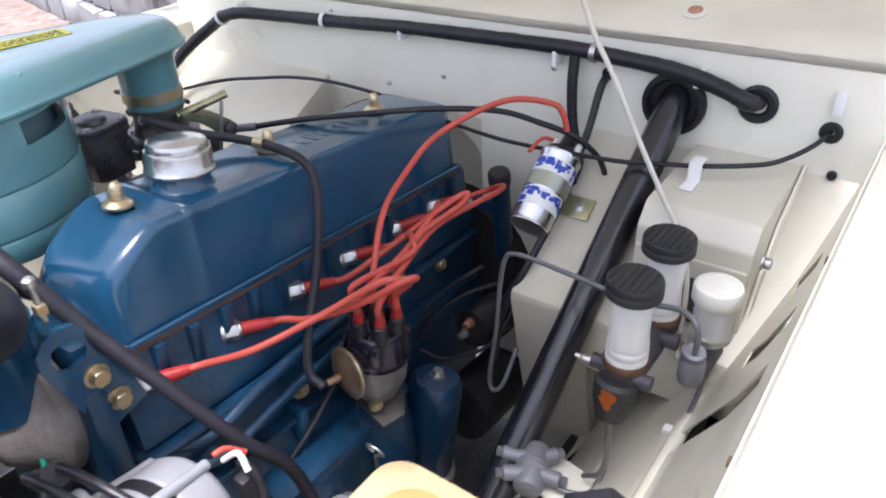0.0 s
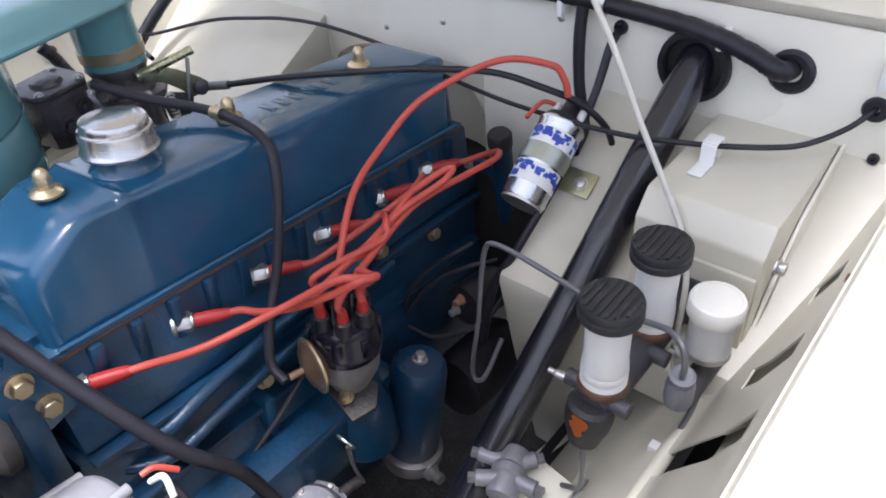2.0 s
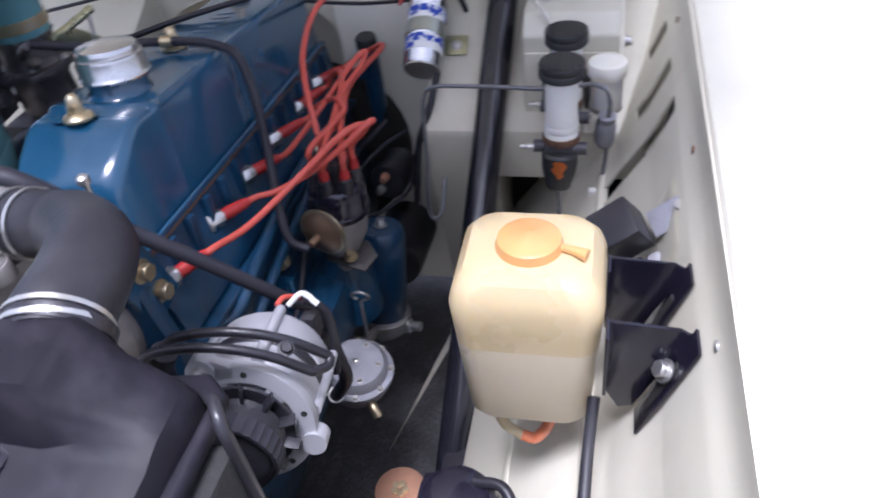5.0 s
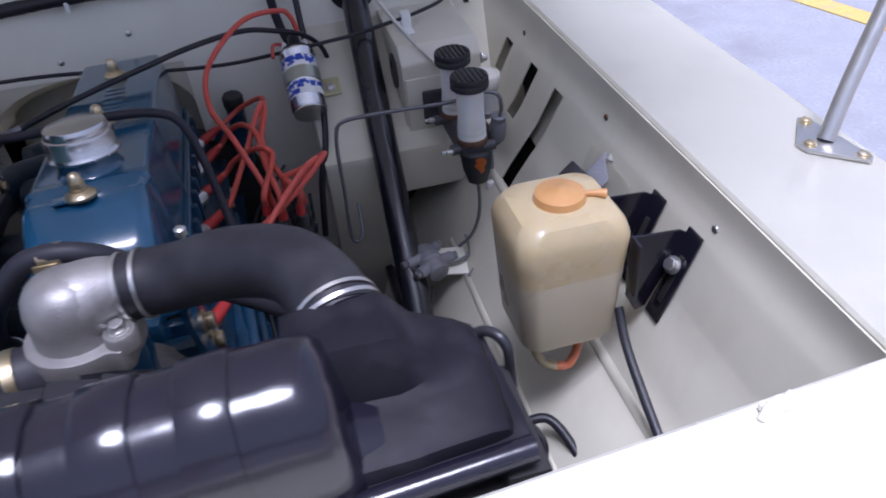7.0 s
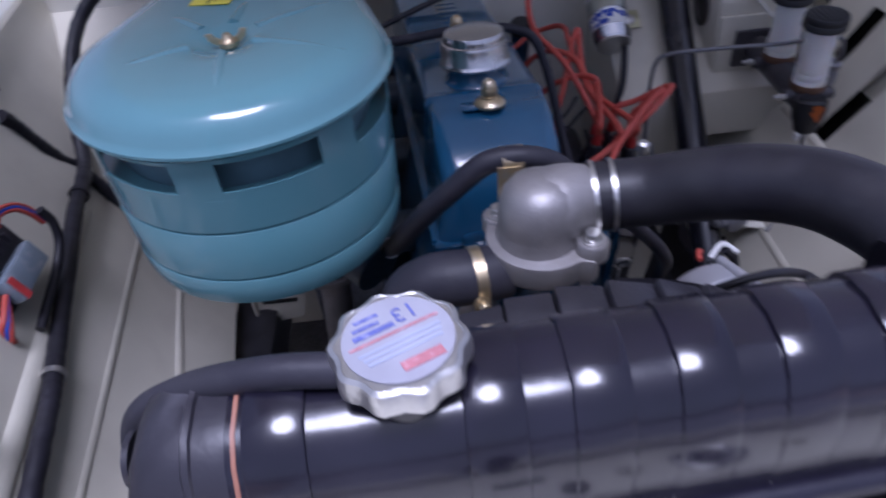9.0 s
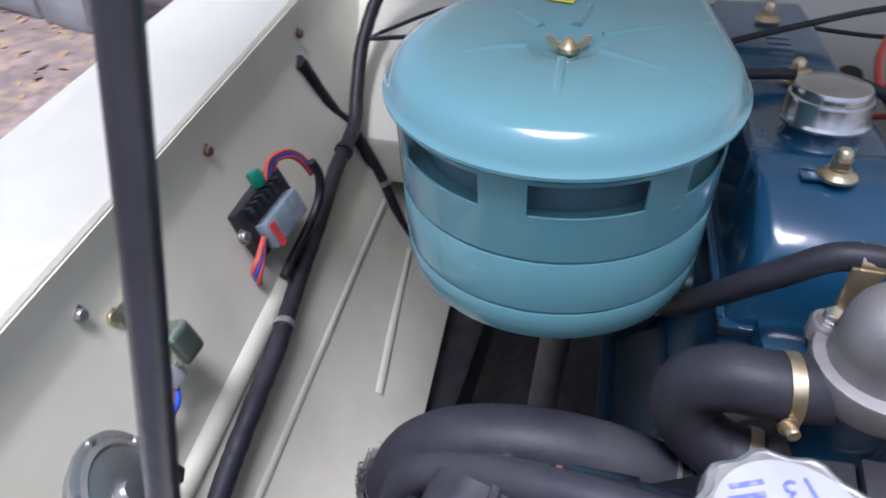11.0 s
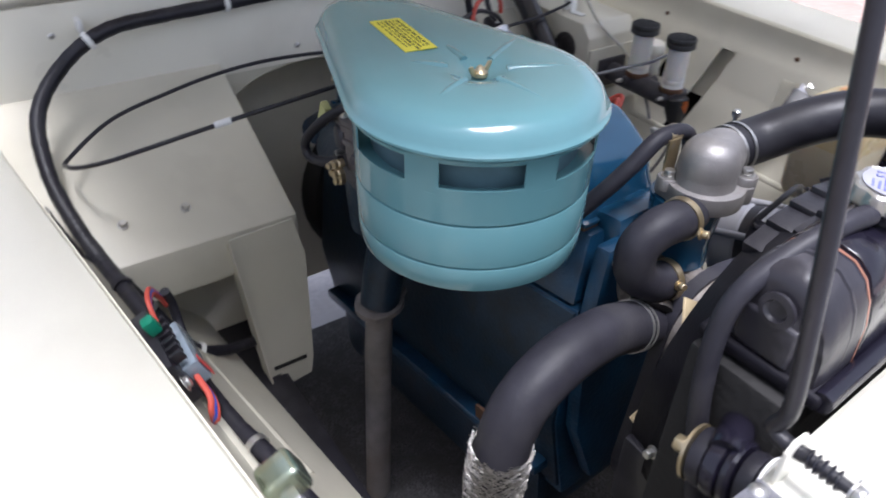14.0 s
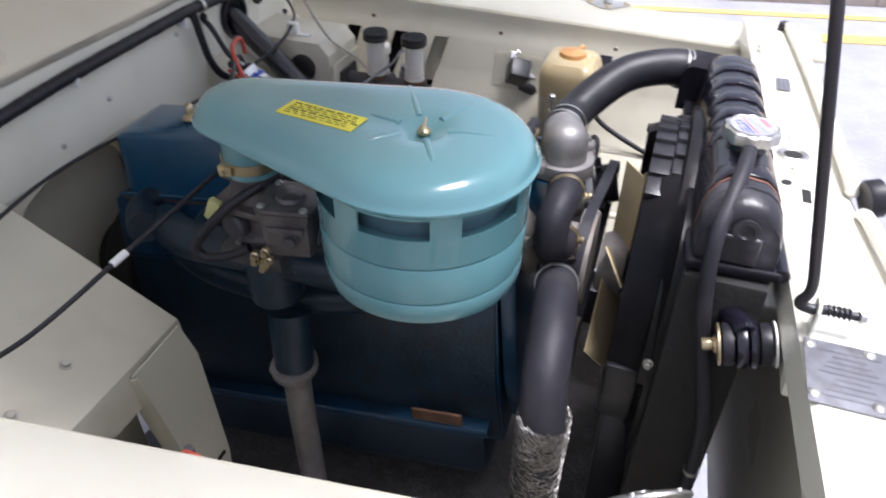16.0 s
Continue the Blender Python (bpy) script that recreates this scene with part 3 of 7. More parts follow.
us, holes = [], []
OFF = radians(237.0)
for k in range(NW):
    a = OFF + k * a_step
    us += [a - a_step * 0.35 + a_step * 0.7 * j / 6 for j in range(7)] + [a + a_step * 0.44, a + a_step * 0.5]
    if k != 4:
        holes.append((a - a_step * 0.35, a + a_step * 0.35, 1.115, 1.141))
us.append(us[0] + 2 * math.pi)
part("windowed_band", sheet(band_at, us, [1.108, 1.115, 1.128, 1.141, 1.15], holes, 0.002), TURQ, air)
part("filter_element", lathe([(0.11, 0.995), (0.11, 1.149), (0.02, 1.1495)], m, 48), TURQ_SHADE, air, "filter element, dark grey-green for the shade inside the drum")
part("neck", lathe([(0.05, 1.146), (0.043, 1.138), (0.038, 1.125), (0.0375, 1.07)], Matrix.Translation((TAIL.x + 0.004, TAIL.y + 0.012, 0)), 36), TURQ, air)
NX, NY = TAIL.x + 0.004, TAIL.y + 0.012
bm = ring_band((NX, NY, 1.086), (0, 0, 1), 0.038, 0.014)
join(bm, box((NX - 0.041, NY + 0.012, 1.086), (0.008, 0.02, 0.013), 0.001), bolt((NX - 0.045, NY + 0.012, 1.086), (-1, 0, 0), 0.004, 0.006))
part("neck_clamp", bm, BRASS, air, "brass clamp band with a screw")
# sticker
m = Matrix.Translation((-0.206, 0.132, 1.1834)) @ pose(0, 0, 0, 0, 0, -98)
st = part("sticker", box((0, 0, 0), (0.104, 0.037, 0.0006), 0, m), YELLOW, air, "yellow paper sticker with lines of print")
rng = random.Random(12)
for k in range(6):
    x = -0.045
    while x < 0.042:
        w = rng.uniform(0.004, 0.014)
        part("print_line", box((x + w / 2, 0.0125 - 0.0048 * k, 0.0005), (w, 0.0012 + 0.0012 * (k in (0, 3)), 0.0004), 0, m), INK, st)
        x += w + rng.uniform(0.002, 0.005)

# ---- radiator ----
rad = thing("radiator", (0.075, -0.345, 0.5), "black radiator with a ribbed plastic top tank", "radiator")
TX0, TX1 = -0.185, 0.249
CAPX = -0.056


def tank_section(x, s=1.0, drop=0.0):
    pts = []
    yc, hw = -0.342 + 0.055 * (x + 0.066), 0.044 * (0.75 + 0.25 * s)
    z0, z1 = 1.062, 1.062 + 0.098 * s - drop
    for k in range(11):
        a = math.pi * k / 10
        pts.append((x, yc + hw * math.copysign(abs(math.cos(a)) ** 0.75, math.cos(a)), z0 + (z1 - z0) * (0.25 + 0.75 * abs(math.sin(a)) ** 0.8)))
    return [(x, yc + hw, z0), *pts, (x, yc - hw, z0)]


secs = [tank_section(TX0, 0.84), tank_section(TX0 + 0.004, 0.92), tank_section(TX0 + 0.012, 0.97), tank_section(TX0 + 0.025), tank_section(TX0 + 0.06)]
secs += [tank_section(x) for x in steps(TX0 + 0.09, TX1 - 0.04, 8)]
secs += [tank_section(TX1 - 0.022), tank_section(TX1 - 0.012, 0.97), tank_section(TX1 - 0.004, 0.88), tank_section(TX1, 0.72), tank_section(TX1 + 0.005, 0.45), tank_section(TX1 + 0.02, 0.4)]
secs.insert(4, tank_section(TX0 + 0.047))
DUSTGREY = mat("dusty_grey_plastic", (0.03, 0.028, 0.036), 0.36, var=0.4, scale=26, bump=0.35, bscale=60, stain=(0.12, 0.115, 0.13), amount=0.8, sscale=20)
tank = part("top_tank", rings(secs[4:]), GLOSSBLACK, rad, "glossy black plastic tank with moulded ribs")
part("tank_end", rings(secs[:5]), DUSTGREY, tank, "dusty grey rounded end of the tank")
for k in range(-3, 4):
    x = 0.033 + 0.0497 * k
    if abs(x - CAPX) > 0.03:
        part("tank_band", rings([tank_section(x + d, sc) for d, sc in ((-0.0145, 0.985), (-0.0138, 1.026), (-0.0128, 1.032), (0.0128, 1.032), (0.0138, 1.026), (0.0145, 0.985))]), GLOSSBLACK, tank)
# flat shoulder past the dome, with the inlet block on it
SH = Matrix.Translation((0.0, -0.34, 0)) @ pose(0, 0, 0, 0, 0, 3.2)
rows = []
for x, yb, zt, ym, zf, yf in ((0.222, -0.256, 1.136, -0.308, 1.102, -0.364), (0.25, -0.256, 1.141, -0.308, 1.1, -0.363), (0.284, -0.257, 1.14, -0.308, 1.098, -0.361), (0.291, -0.258, 1.134, -0.306, 1.098, -0.36), (0.302, -0.261, 1.12, -0.302, 1.098, -0.359), (0.33, -0.265, 1.108, -0.3, 1.098, -0.357), (0.341, -0.268, 1.102, -0.3, 1.094, -0.355), (0.346, -0.271, 1.09, -0.3, 1.084, -0.352)):
    rows.append([(x, yb, 1.066), (x, yb, zt - 0.012), (x, yb - 0.004, zt - 0.004), (x, yb - 0.012, zt), (x, ym, zt - 0.002), (x, ym - 0.006, zt - 0.3 * (zt - zf)), (x, ym - 0.012, zf + 0.004), (x, ym - 0.022, zf), (x, yf + 0.01, zf - 0.002), (x, yf + 0.002, zf - 0.007), (x, yf, 1.066)])
part("tank_shoulder", rings(rows), DUSTBLACK, tank, "dusty moulded shoulder of the tank at the hose inlet")
part("inlet_collar", ring_band((0.2585, -0.2555, 1.1155), (0.15, -0.9, -0.3), 0.028, 0.008, 0.003), PLASTIC, tank)
bm = prism([(TX0 - 0.008, -0.05), (0.354, -0.043), (0.356, 0.06), (0.34, 0.075), (0.22, 0.06), (TX0 - 0.008, 0.052)], 1.068, 1.081, 0.005, SH, 3)
part("tank_seam", bm, DUSTBLACK, rad, "crimped black seam of the tank")
part("seam_roll", tube([SH @ Vector((TX0 - 0.004 + 0.045 * k, -0.0495 + 0.00062 * k, 1.0765)) for k in range(13)], 0.0085, 14), GLOSSBLACK, rad, "rolled black lip along the seam")
part("side_seal", tube([(0.338, -0.262, 1.076), (0.352, -0.272, 1.088), (0.361, -0.284, 1.086), (0.364, -0.287, 1.06), (0.366, -0.288, 0.96), (0.366, -0.288, 0.72)], 0.004, 10), PLASTIC, rad, "black rubber edge seal")
part("core", box((0.08, -0.345, 0.78), (0.53, 0.075, 0.54), 0.004), LINER, rad)
for x, y in ((TX0 - 0.002, -0.345), (0.348, -0.327)):
    part("side_frame", box((x, y, 0.785), (0.03, 0.09, 0.56), 0.006), LINER, rad)
part("inlet", tube([(0.257, -0.25, 1.117), (0.26, -0.265, 1.112), (0.262, -0.28, 1.108)], 0.0255, 20), PLASTIC, tank)
m = Matrix.Translation((CAPX, -0.342, 1.155))
part("filler_neck", lathe([(0.024, -0.01), (0.022, 0.01), (0.026, 0.013), (0.026, 0.018)], m, 32), GLOSSBLACK, rad)
pts = []
for k in range(48):
    a = 2 * math.pi * k / 48
    r = 0.0315 + 0.0015 * math.cos(10 * a)
    pts.append((r * math.cos(a), r * math.sin(a)))
bm = rings([[(x * s, y * s, z) for x, y in pts] for s, z in ((0.94, 0.014), (1, 0.016), (1, 0.024), (0.97, 0.028), (0.9, 0.0295), (0.88, 0.029), (0.3, 0.0295))])
bm.transform(m)
cap = part("radiator_cap", bm, STEEL, rad, "scalloped steel pressure cap with a printed disc")

# ---- hoses ----
def hose(name, pts, r, material, label, clamps=(), n=8, seg=20, radii=None, category="hose"):
    t = thing(name, pts[len(pts) // 2], label, category)
    part("hose", tube(pts, r, seg, n, radii), material, t)
    p = curve_points(pts, n)
    for f, w in clamps:
        i = min(int(f * (len(p) - 1)), len(p) - 2)
        part("hose_clamp", ring_band(p[i], p[i + 1] - p[i], r + 0.0005, w), STEEL, t, "bright steel hose clamp")
    return t


hose("radiator_hose", [(0.07, -0.106, 1.064), (0.1, -0.106, 1.066), (0.143, -0.114, 1.072), (0.188, -0.145, 1.096), (0.226, -0.176, 1.109), (0.246, -0.212, 1.116), (0.256, -0.247, 1.119), (0.26, -0.262, 1.115)], 0.0282, RUBBER, "thick black rubber top radiator hose with wire clamps", ((0.13, 0.0035), (0.19, 0.0035), (0.9, 0.003), (0.935, 0.003)), seg=28)
hose("radiator_hose", [(-0.02, -0.138, 0.882), (-0.045, -0.144, 0.888), (-0.12, -0.155, 0.92), (-0.195, -0.165, 0.925), (-0.25, -0.172, 0.9), (-0.275, -0.177, 0.855), (-0.283, -0.18, 0.8), (-0.285, -0.182, 0.7), (-0.28, -0.19, 0.58)], 0.03, RUBBER_OLD, "thick black lower radiator hose in a braided sleeve", ((0.165, 0.0032), (0.185, 0.0032)), seg=24)

# thermostat housing
th = thing("thermostat_housing", (0.045, -0.11, 1.01), "cast aluminium thermostat elbow bolted to the engine", "thermostat housing")
part("base", prism([(0.046 * math.cos(2 * math.pi * k / 32) * (1.22 if k in (2, 3, 18, 19) else 1.0), 0.046 * math.sin(2 * math.pi * k / 32)) for k in range(32)], 1.02, 1.043, 0.003, Matrix.Translation((0.052, -0.116, 0)) @ pose(0, 0, 0, 0, 0, -70)), CAST, th)
part("elbow", tube([(0.05, -0.116, 1.03), (0.05, -0.116, 1.046), (0.0525, -0.115, 1.058), (0.061, -0.113, 1.0655), (0.074, -0.109, 1.067), (0.09, -0.1065, 1.066)], 0.033, 28, 8, [0.037, 0.0345, 0.034, 0.0335, 0.031, 0.0275]), CAST, th)
part("crown", lathe([(0.034, 1.05), (0.0345, 1.06), (0.0335, 1.072), (0.0305, 1.083), (0.025, 1.091), (0.015, 1.0965), (0.001, 1.098)], Matrix.Translation((0.0505, -0.1155, 0)), 32), CAST, th)
for p in ((0.02, -0.089, 1.042), (0.087, -0.143, 1.05)):
    part("lug", lathe([(0.0135, 0.0), (0.0135, 0.013), (0.012, 0.015)], Matrix.Translation(p) @ pose(0, 0, -0.012), 20), CAST, th)
    part("bolt", bolt((p[0], p[1], p[2] + 0.0025), (0, 0, 1), 0.007, 0.007), STEEL, th)

# fan shroud and fan
FC = Vector((0.06, 0, 0.88))
shroud = thing("fan_shroud", (0.06, -0.26, 0.6), "black plastic fan shroud with stepped ribs", "fan shroud")


def sq(r, e, k, n=40, hx=1.0, hz=1.0):
    a = 2 * math.pi * k / n
    c, s = math.cos(a), math.sin(a)
    return FC.x + hx * r * math.copysign(abs(c) ** e, c), FC.z + hz * r * math.copysign(abs(s) ** e, s)


rows = []
for y, r, e, hx, hz in ((-0.312, 0.245, 0.35, 1.0, 0.86), (-0.292, 0.245, 0.4, 1.0, 0.88), (-0.286, 0.228, 0.6, 0.98, 0.95), (-0.268, 0.217, 0.8, 1.0, 1.0), (-0.24, 0.213, 1.0, 1.0, 1.0)):
    rows.append([(p[0], y, p[1]) for p in (sq(r, e, k, 40, hx, hz) for k in range(40))])
bm = rings(rows, caps=False)
bmesh.ops.solidify(bm, geom=bm.faces[:], thickness=0.003)
part("shell", bm, PLASTIC, shroud)
fan = thing("cooling_fan", (0.05, -0.19, 0.86), "tan plastic cooling fan on a dark hub", "fan")
part("hub", lathe([(0.045, -0.02), (0.05, -0.01), (0.05, 0.02), (0.02, 0.03)], axis((0.05, -0.215, 0.87), (0, -1, 0)), 28), IRON, fan)
for k in range(6):
    m = axis((0.05, -0.222, 0.87), (0, -1, 0)) @ pose(0, 0, 0, 0, 0, 60 * k + 25)
    bm = box((0.1, 0, 0), (0.13, 0.06, 0.003), 0.001)
    bm.transform(m @ pose(0, 0, 0, 32))
    part("blade", bm, TAN, fan)

# ---- steering column ----
col = thing("steering_column", (0.37, 0.03, 0.5), "satin black steering column tube through the firewall", "steering column")
C0, C1 = Vector((0.4, 0.69, 1.058)), Vector((0.368, -0.02, 0.458))
part("tube", tube([C0, (C0 + C1) / 2, C1], 0.0228, 28, 2), COLUMN, col)
part("grommet", lathe([(0.036, 0.01), (0.0425, 0.009), (0.044, 0.004), (0.044, 0.0), (0.038, -0.003), (0.0345, 0.0), (0.0335, 0.006), (0.036, 0.01)], axis((0.399, FW - 0.006, 1.041), (0, -1, 0)), 36, False), RUBBER, col, "wide black rubber grommet")
# the firewall is solid here; a dark disc gives the opening's shade
part("opening", lathe([(0.035, 0.0), (0.035, 0.001), (0.001, 0.001)], axis((0.399, FW - 0.004, 1.041), (0, -1, 0)), 32), DARK, col, "flat dark disc standing for the shaded opening round the tube")

# ---- washer bottle ----
wb = thing("washer_bottle", (0.495, -0.045, 0.85), "yellowed translucent plastic washer bottle with an orange cap", "washer bottle")


def rrect(cx, cy, hx, hy, r, z, n=6):
    pts = []
    for (sx, sy), a0 in zip(((1, 1), (-1, 1), (-1, -1), (1, -1)), (0, 90, 180, 270)):
        for k in range(n):
            a = radians(a0 + 90 * k / (n - 1))
            pts.append((cx + sx * (hx - r) + r * math.cos(a), cy + sy * (hy - r) + r * math.sin(a), z))
    return pts


BX, BY = 0.499, -0.047
rows = [rrect(BX, BY, 0.04, 0.038, 0.02, 0.845), rrect(BX, BY, 0.05, 0.046, 0.02, 0.849), rrect(BX, BY, 0.054, 0.05, 0.02, 0.858), rrect(BX, BY, 0.0605, 0.055, 0.02, 0.97), rrect(BX, BY, 0.0615, 0.056, 0.02, 0.99), rrect(BX, BY, 0.058, 0.053, 0.022, 1.003), rrect(BX, BY, 0.05, 0.046, 0.022, 1.014), rrect(BX, BY, 0.034, 0.03, 0.02, 1.018)]
part("bottle", rings(rows[3:]), BOTTLE, wb)
mid = rrect(BX, BY, 0.0592, 0.0539, 0.02, 0.948)
part("filled_half", rings(rows[:3] + [mid]), BOTTLE_FULL, wb, "paler lower half, filled with liquid")
part("shoulder_band", rings([mid, rows[3]], caps=False), BOTTLE, wb)
bm = lathe([(0.029, 1.01), (0.0275, 1.018), (0.0268, 1.021), (0.0255, 1.0255), (0.022, 1.0275), (0.006, 1.0285), (0.004, 1.03), (0.001, 1.03)], Matrix.Translation((BX, BY, 0)), 32)
part("cap", bm, BOTTLECAP, wb, "orange plastic filler cap")
part("cap_tab", tube([(BX + 0.025, BY - 0.004, 1.02), (BX + 0.035, BY - 0.008, 1.021), (BX + 0.046, BY - 0.012, 1.02)], 0.005, 12, 6, [0.0034, 0.0036, 0.0055]), BOTTLECAP, wb)
# print on the radiator cap
m = Matrix.Translation((CAPX, -0.342, 1.1848))
disc = part("printed_disc", lathe([(0.0255, 0), (0.0255, 0.0004), (0.001, 0.0004)], m, 32), mat("worn_white_print", (0.38, 0.38, 0.44), 0.42, var=0.15, metal=0.2, stain=(0.36, 0.35, 0.4), amount=0.6, sscale=60), cap, "worn white printed warning disc")
mp_ = m @ pose(0, 0, 0, 0, 0, 25)
PALE = mat("pale_blue_print", (0.37, 0.4, 0.52), 0.4)
FADEBLUE = mat("faded_blue_print", (0.13, 0.15, 0.42), 0.42, var=0.3, scale=300, stain=(0.4, 0.4, 0.5), amount=0.5, sscale=300)
FADERED = mat("faded_red_print", (0.5, 0.2, 0.23), 0.42, var=0.3, scale=300, stain=(0.44, 0.4, 0.44), amount=0.5, sscale=300)
for x, y, w, h, mt in ((0.004, -0.0165, 0.02, 0.0055, FADERED), (0.0, -0.0082, 0.036, 0.0016, PALE), (0.0, -0.005, 0.038, 0.0016, PALE), (0.0, -0.0018, 0.04, 0.0016, PALE), (0.0, 0.0035, 0.044, 0.0014, FADERED), (-0.008, 0.0085, 0.02, 0.0028, FADEBLUE), (-0.01, 0.013, 0.013, 0.002, FADEBLUE), (-0.008, 0.0175, 0.012, 0.0018, FADEBLUE)):
    part("print_bar", box((x, y, 0.0007), (w, h, 0.0004), 0, mp_), mt, disc)
fc = bpy.data.curves.new("pressure_number", "FONT")
fc.body, fc.size, fc.extrude, fc.align_x, fc.align_y = "13", 0.013, 0.0002, "CENTER", "CENTER"
fo = bpy.data.objects.new("pressure_number", fc)
bm = bmesh.new()
me_ = bpy.data.meshes.new_from_object(fo)
bm.from_mesh(me_)
bpy.data.objects.remove(fo)
bm.transform(mp_ @ Matrix.Translation((0.009, 0.0125, 0.0007)) @ pose(0, 0, 0, 0, 0, 180))
part("pressure_number", bm, FADEBLUE, disc, "blue printed number")

# ---- on the engine ----
plugs = [(0.0, -0.153), (0.118, -0.153), (0.224, -0.151), (0.329, -0.15), (0.434, -0.149), (0.539, -0.149)]
WIRES = [
    [(0.14, 0.034, 0.915), (0.16, 0.1, 0.903), (0.203, 0.17, 0.925), (0.25, 0.206, 0.96), (0.27, 0.222, 0.964), (0.268, 0.24, 0.948), (0.238, 0.248, 0.905)],
    [(0.135, 0.15, 0.898), (0.165, 0.17, 0.9), (0.203, 0.186, 0.915), (0.25, 0.205, 0.945), (0.278, 0.22, 0.966), (0.28, 0.238, 0.96), (0.25, 0.255, 0.935), (0.224, 0.264, 0.9)],
    [(0.132, 0.255, 0.892), (0.15, 0.29, 0.9), (0.175, 0.35, 0.925), (0.2, 0.42, 0.95), (0.212, 0.44, 0.955), (0.21, 0.42, 0.944), (0.2, 0.35, 0.935), (0.205, 0.29, 0.92), (0.207, 0.265, 0.895)],
    [(0.132, 0.356, 0.89), (0.155, 0.36, 0.91), (0.185, 0.345, 0.93), (0.207, 0.325, 0.937), (0.212, 0.31, 0.928), (0.213, 0.272, 0.9)],
    [(0.13, 0.461, 0.888), (0.15, 0.45, 0.915), (0.175, 0.42, 0.935), (0.195, 0.37, 0.94), (0.2, 0.31, 0.925), (0.196, 0.255, 0.9)],
    [(0.13, 0.566, 0.872), (0.165, 0.58, 0.89), (0.2, 0.55, 0.915), (0.21, 0.52, 0.922), (0.205, 0.47, 0.925), (0.2, 0.38, 0.93), (0.212, 0.3, 0.92), (0.216, 0.24, 0.9)],
]
PLUGP = []
for y, z in plugs:
    p = eng(0.074, y, z)
    d = Vector(WIRES[len(PLUGP)][0]) - p
    PLUGP.append((p, d.normalized()))
    t = thing("spark_plug", p, "spark plug with a steel hexagon and pale insulator", "spark plug", "spark plugs")
    part("hexagon", prism([(0.012 * math.cos(math.pi * k / 3), 0.012 * math.sin(math.pi * k / 3)) for k in range(6)], -0.002, 0.013, 0.001, axis(p, d)), STEEL, t)
    part("gasket_ring", lathe([(0.0135, -0.006), (0.0135, -0.002), (0.008, -0.002)], axis(p, d), 20), STEEL, t)
    part("shell", lathe([(0.009, 0.012), (0.009, 0.016), (0.007, 0.017), (0.007, 0.022)], axis(p, d), 20), STEEL, t)

DX, DY = 0.205, 0.236
md = Matrix.Translation((DX, DY, 0.784)) @ pose(0, 0, 0, 0, 6) @ Matrix.Scale(1.08, 4) @ Matrix.Translation((0, 0, -0.76))
towers = [md @ Vector((0.024 * math.cos(radians(60 * k + 20)), 0.024 * math.sin(radians(60 * k + 20)), 0.858)) for k in range(6)]
free = list(towers)
for (p, d), w in zip(PLUGP, WIRES):
    t = thing("ignition_lead", p, "red silicone ignition lead running to the distributor", "ignition lead", "ignition leads")
    q = Vector(w[0])
    far = min((q - p).length, 0.056)
    part("boot", tube([p + d * 0.017, p + d * 0.03, p + d * (far - 0.008), p + d * far], 0.0075, 14, 4, [0.0078, 0.0078, 0.0068, 0.0055]), REDBOOT, t, "dark red rubber boot")
    e = min(free, key=lambda c: (c - Vector(w[-1])).length)
    free.remove(e)
    part("lead", tube([p + d * (far - 0.006), p + d * (far + 0.012), *w[1:-1], e + Vector((0.003, 0.0, 0.034)), e + Vector((0.001, 0, 0.014)), e], 0.0042, 12, 7), REDWIRE, t)
    part("cap_boot", tube([e + Vector((0, 0, 0.001)), e + Vector((0.0005, 0, 0.008)), e + Vector((0.001, 0, 0.015))], 0.006, 12, 3, [0.0068, 0.0064, 0.005]), REDBOOT, t)
t = thing("ignition_lead", (0.22, 0.38, 1.03), "red silicone lead from the coil to the distributor", "ignition lead", "ignition leads")
part("lead", tube([(0.288, 0.572, 1.012), (0.282, 0.57, 1.035), (0.265, 0.565, 1.05), (0.205, 0.54, 1.05), (0.145, 0.47, 1.015), (0.138, 0.4, 0.982), (0.165, 0.32, 0.967), (0.193, 0.262, 0.92), (0.203, 0.246, 0.885)], 0.0042, 12, 7), REDWIRE, t)

# distributor
di = thing("distributor", (DX, DY, 0.72), "distributor with a black cap and a brass vacuum capsule", "distributor")
part("cap", lathe([(0.0365, 0.797), (0.039, 0.799), (0.0395, 0.806), (0.037, 0.809), (0.0355, 0.83), (0.033, 0.838), (0.03, 0.841), (0.012, 0.843), (0.001, 0.843)], md, 36), GLOSSBLACK, di, "black bakelite distributor cap")
for k in range(6):
    a = radians(60 * k + 20)
    part("tower", lathe([(0.0095, 0.836), (0.009, 0.85), (0.008, 0.857), (0.005, 0.859)], md @ Matrix.Translation((0.024 * math.cos(a), 0.024 * math.sin(a), 0)), 16), PLASTIC, di)
    part("cap_ridge", box((0.0365, 0, 0.82), (0.004, 0.007, 0.024), 0.001, md @ pose(0, 0, 0, 0, 0, 60 * k + 50)), GLOSSBLACK, di)
part("tower", lathe([(0.0095, 0.84), (0.009, 0.86), (0.006, 0.866)], md, 16), PLASTIC, di)
part("body", lathe([(0.014, 0.7), (0.016, 0.72), (0.026, 0.745), (0.034, 0.765), (0.0355, 0.785), (0.036, 0.796), (0.03, 0.797)], md, 32), CAST, di, "grey cast alloy body")
part("clip", box((DX + 0.037, DY - 0.006, 0.824), (0.003, 0.01, 0.04), 0.001), STEEL, di)
part("clip", box((DX - 0.012, DY - 0.036, 0.824), (0.01, 0.003, 0.04), 0.001), STEEL, di)
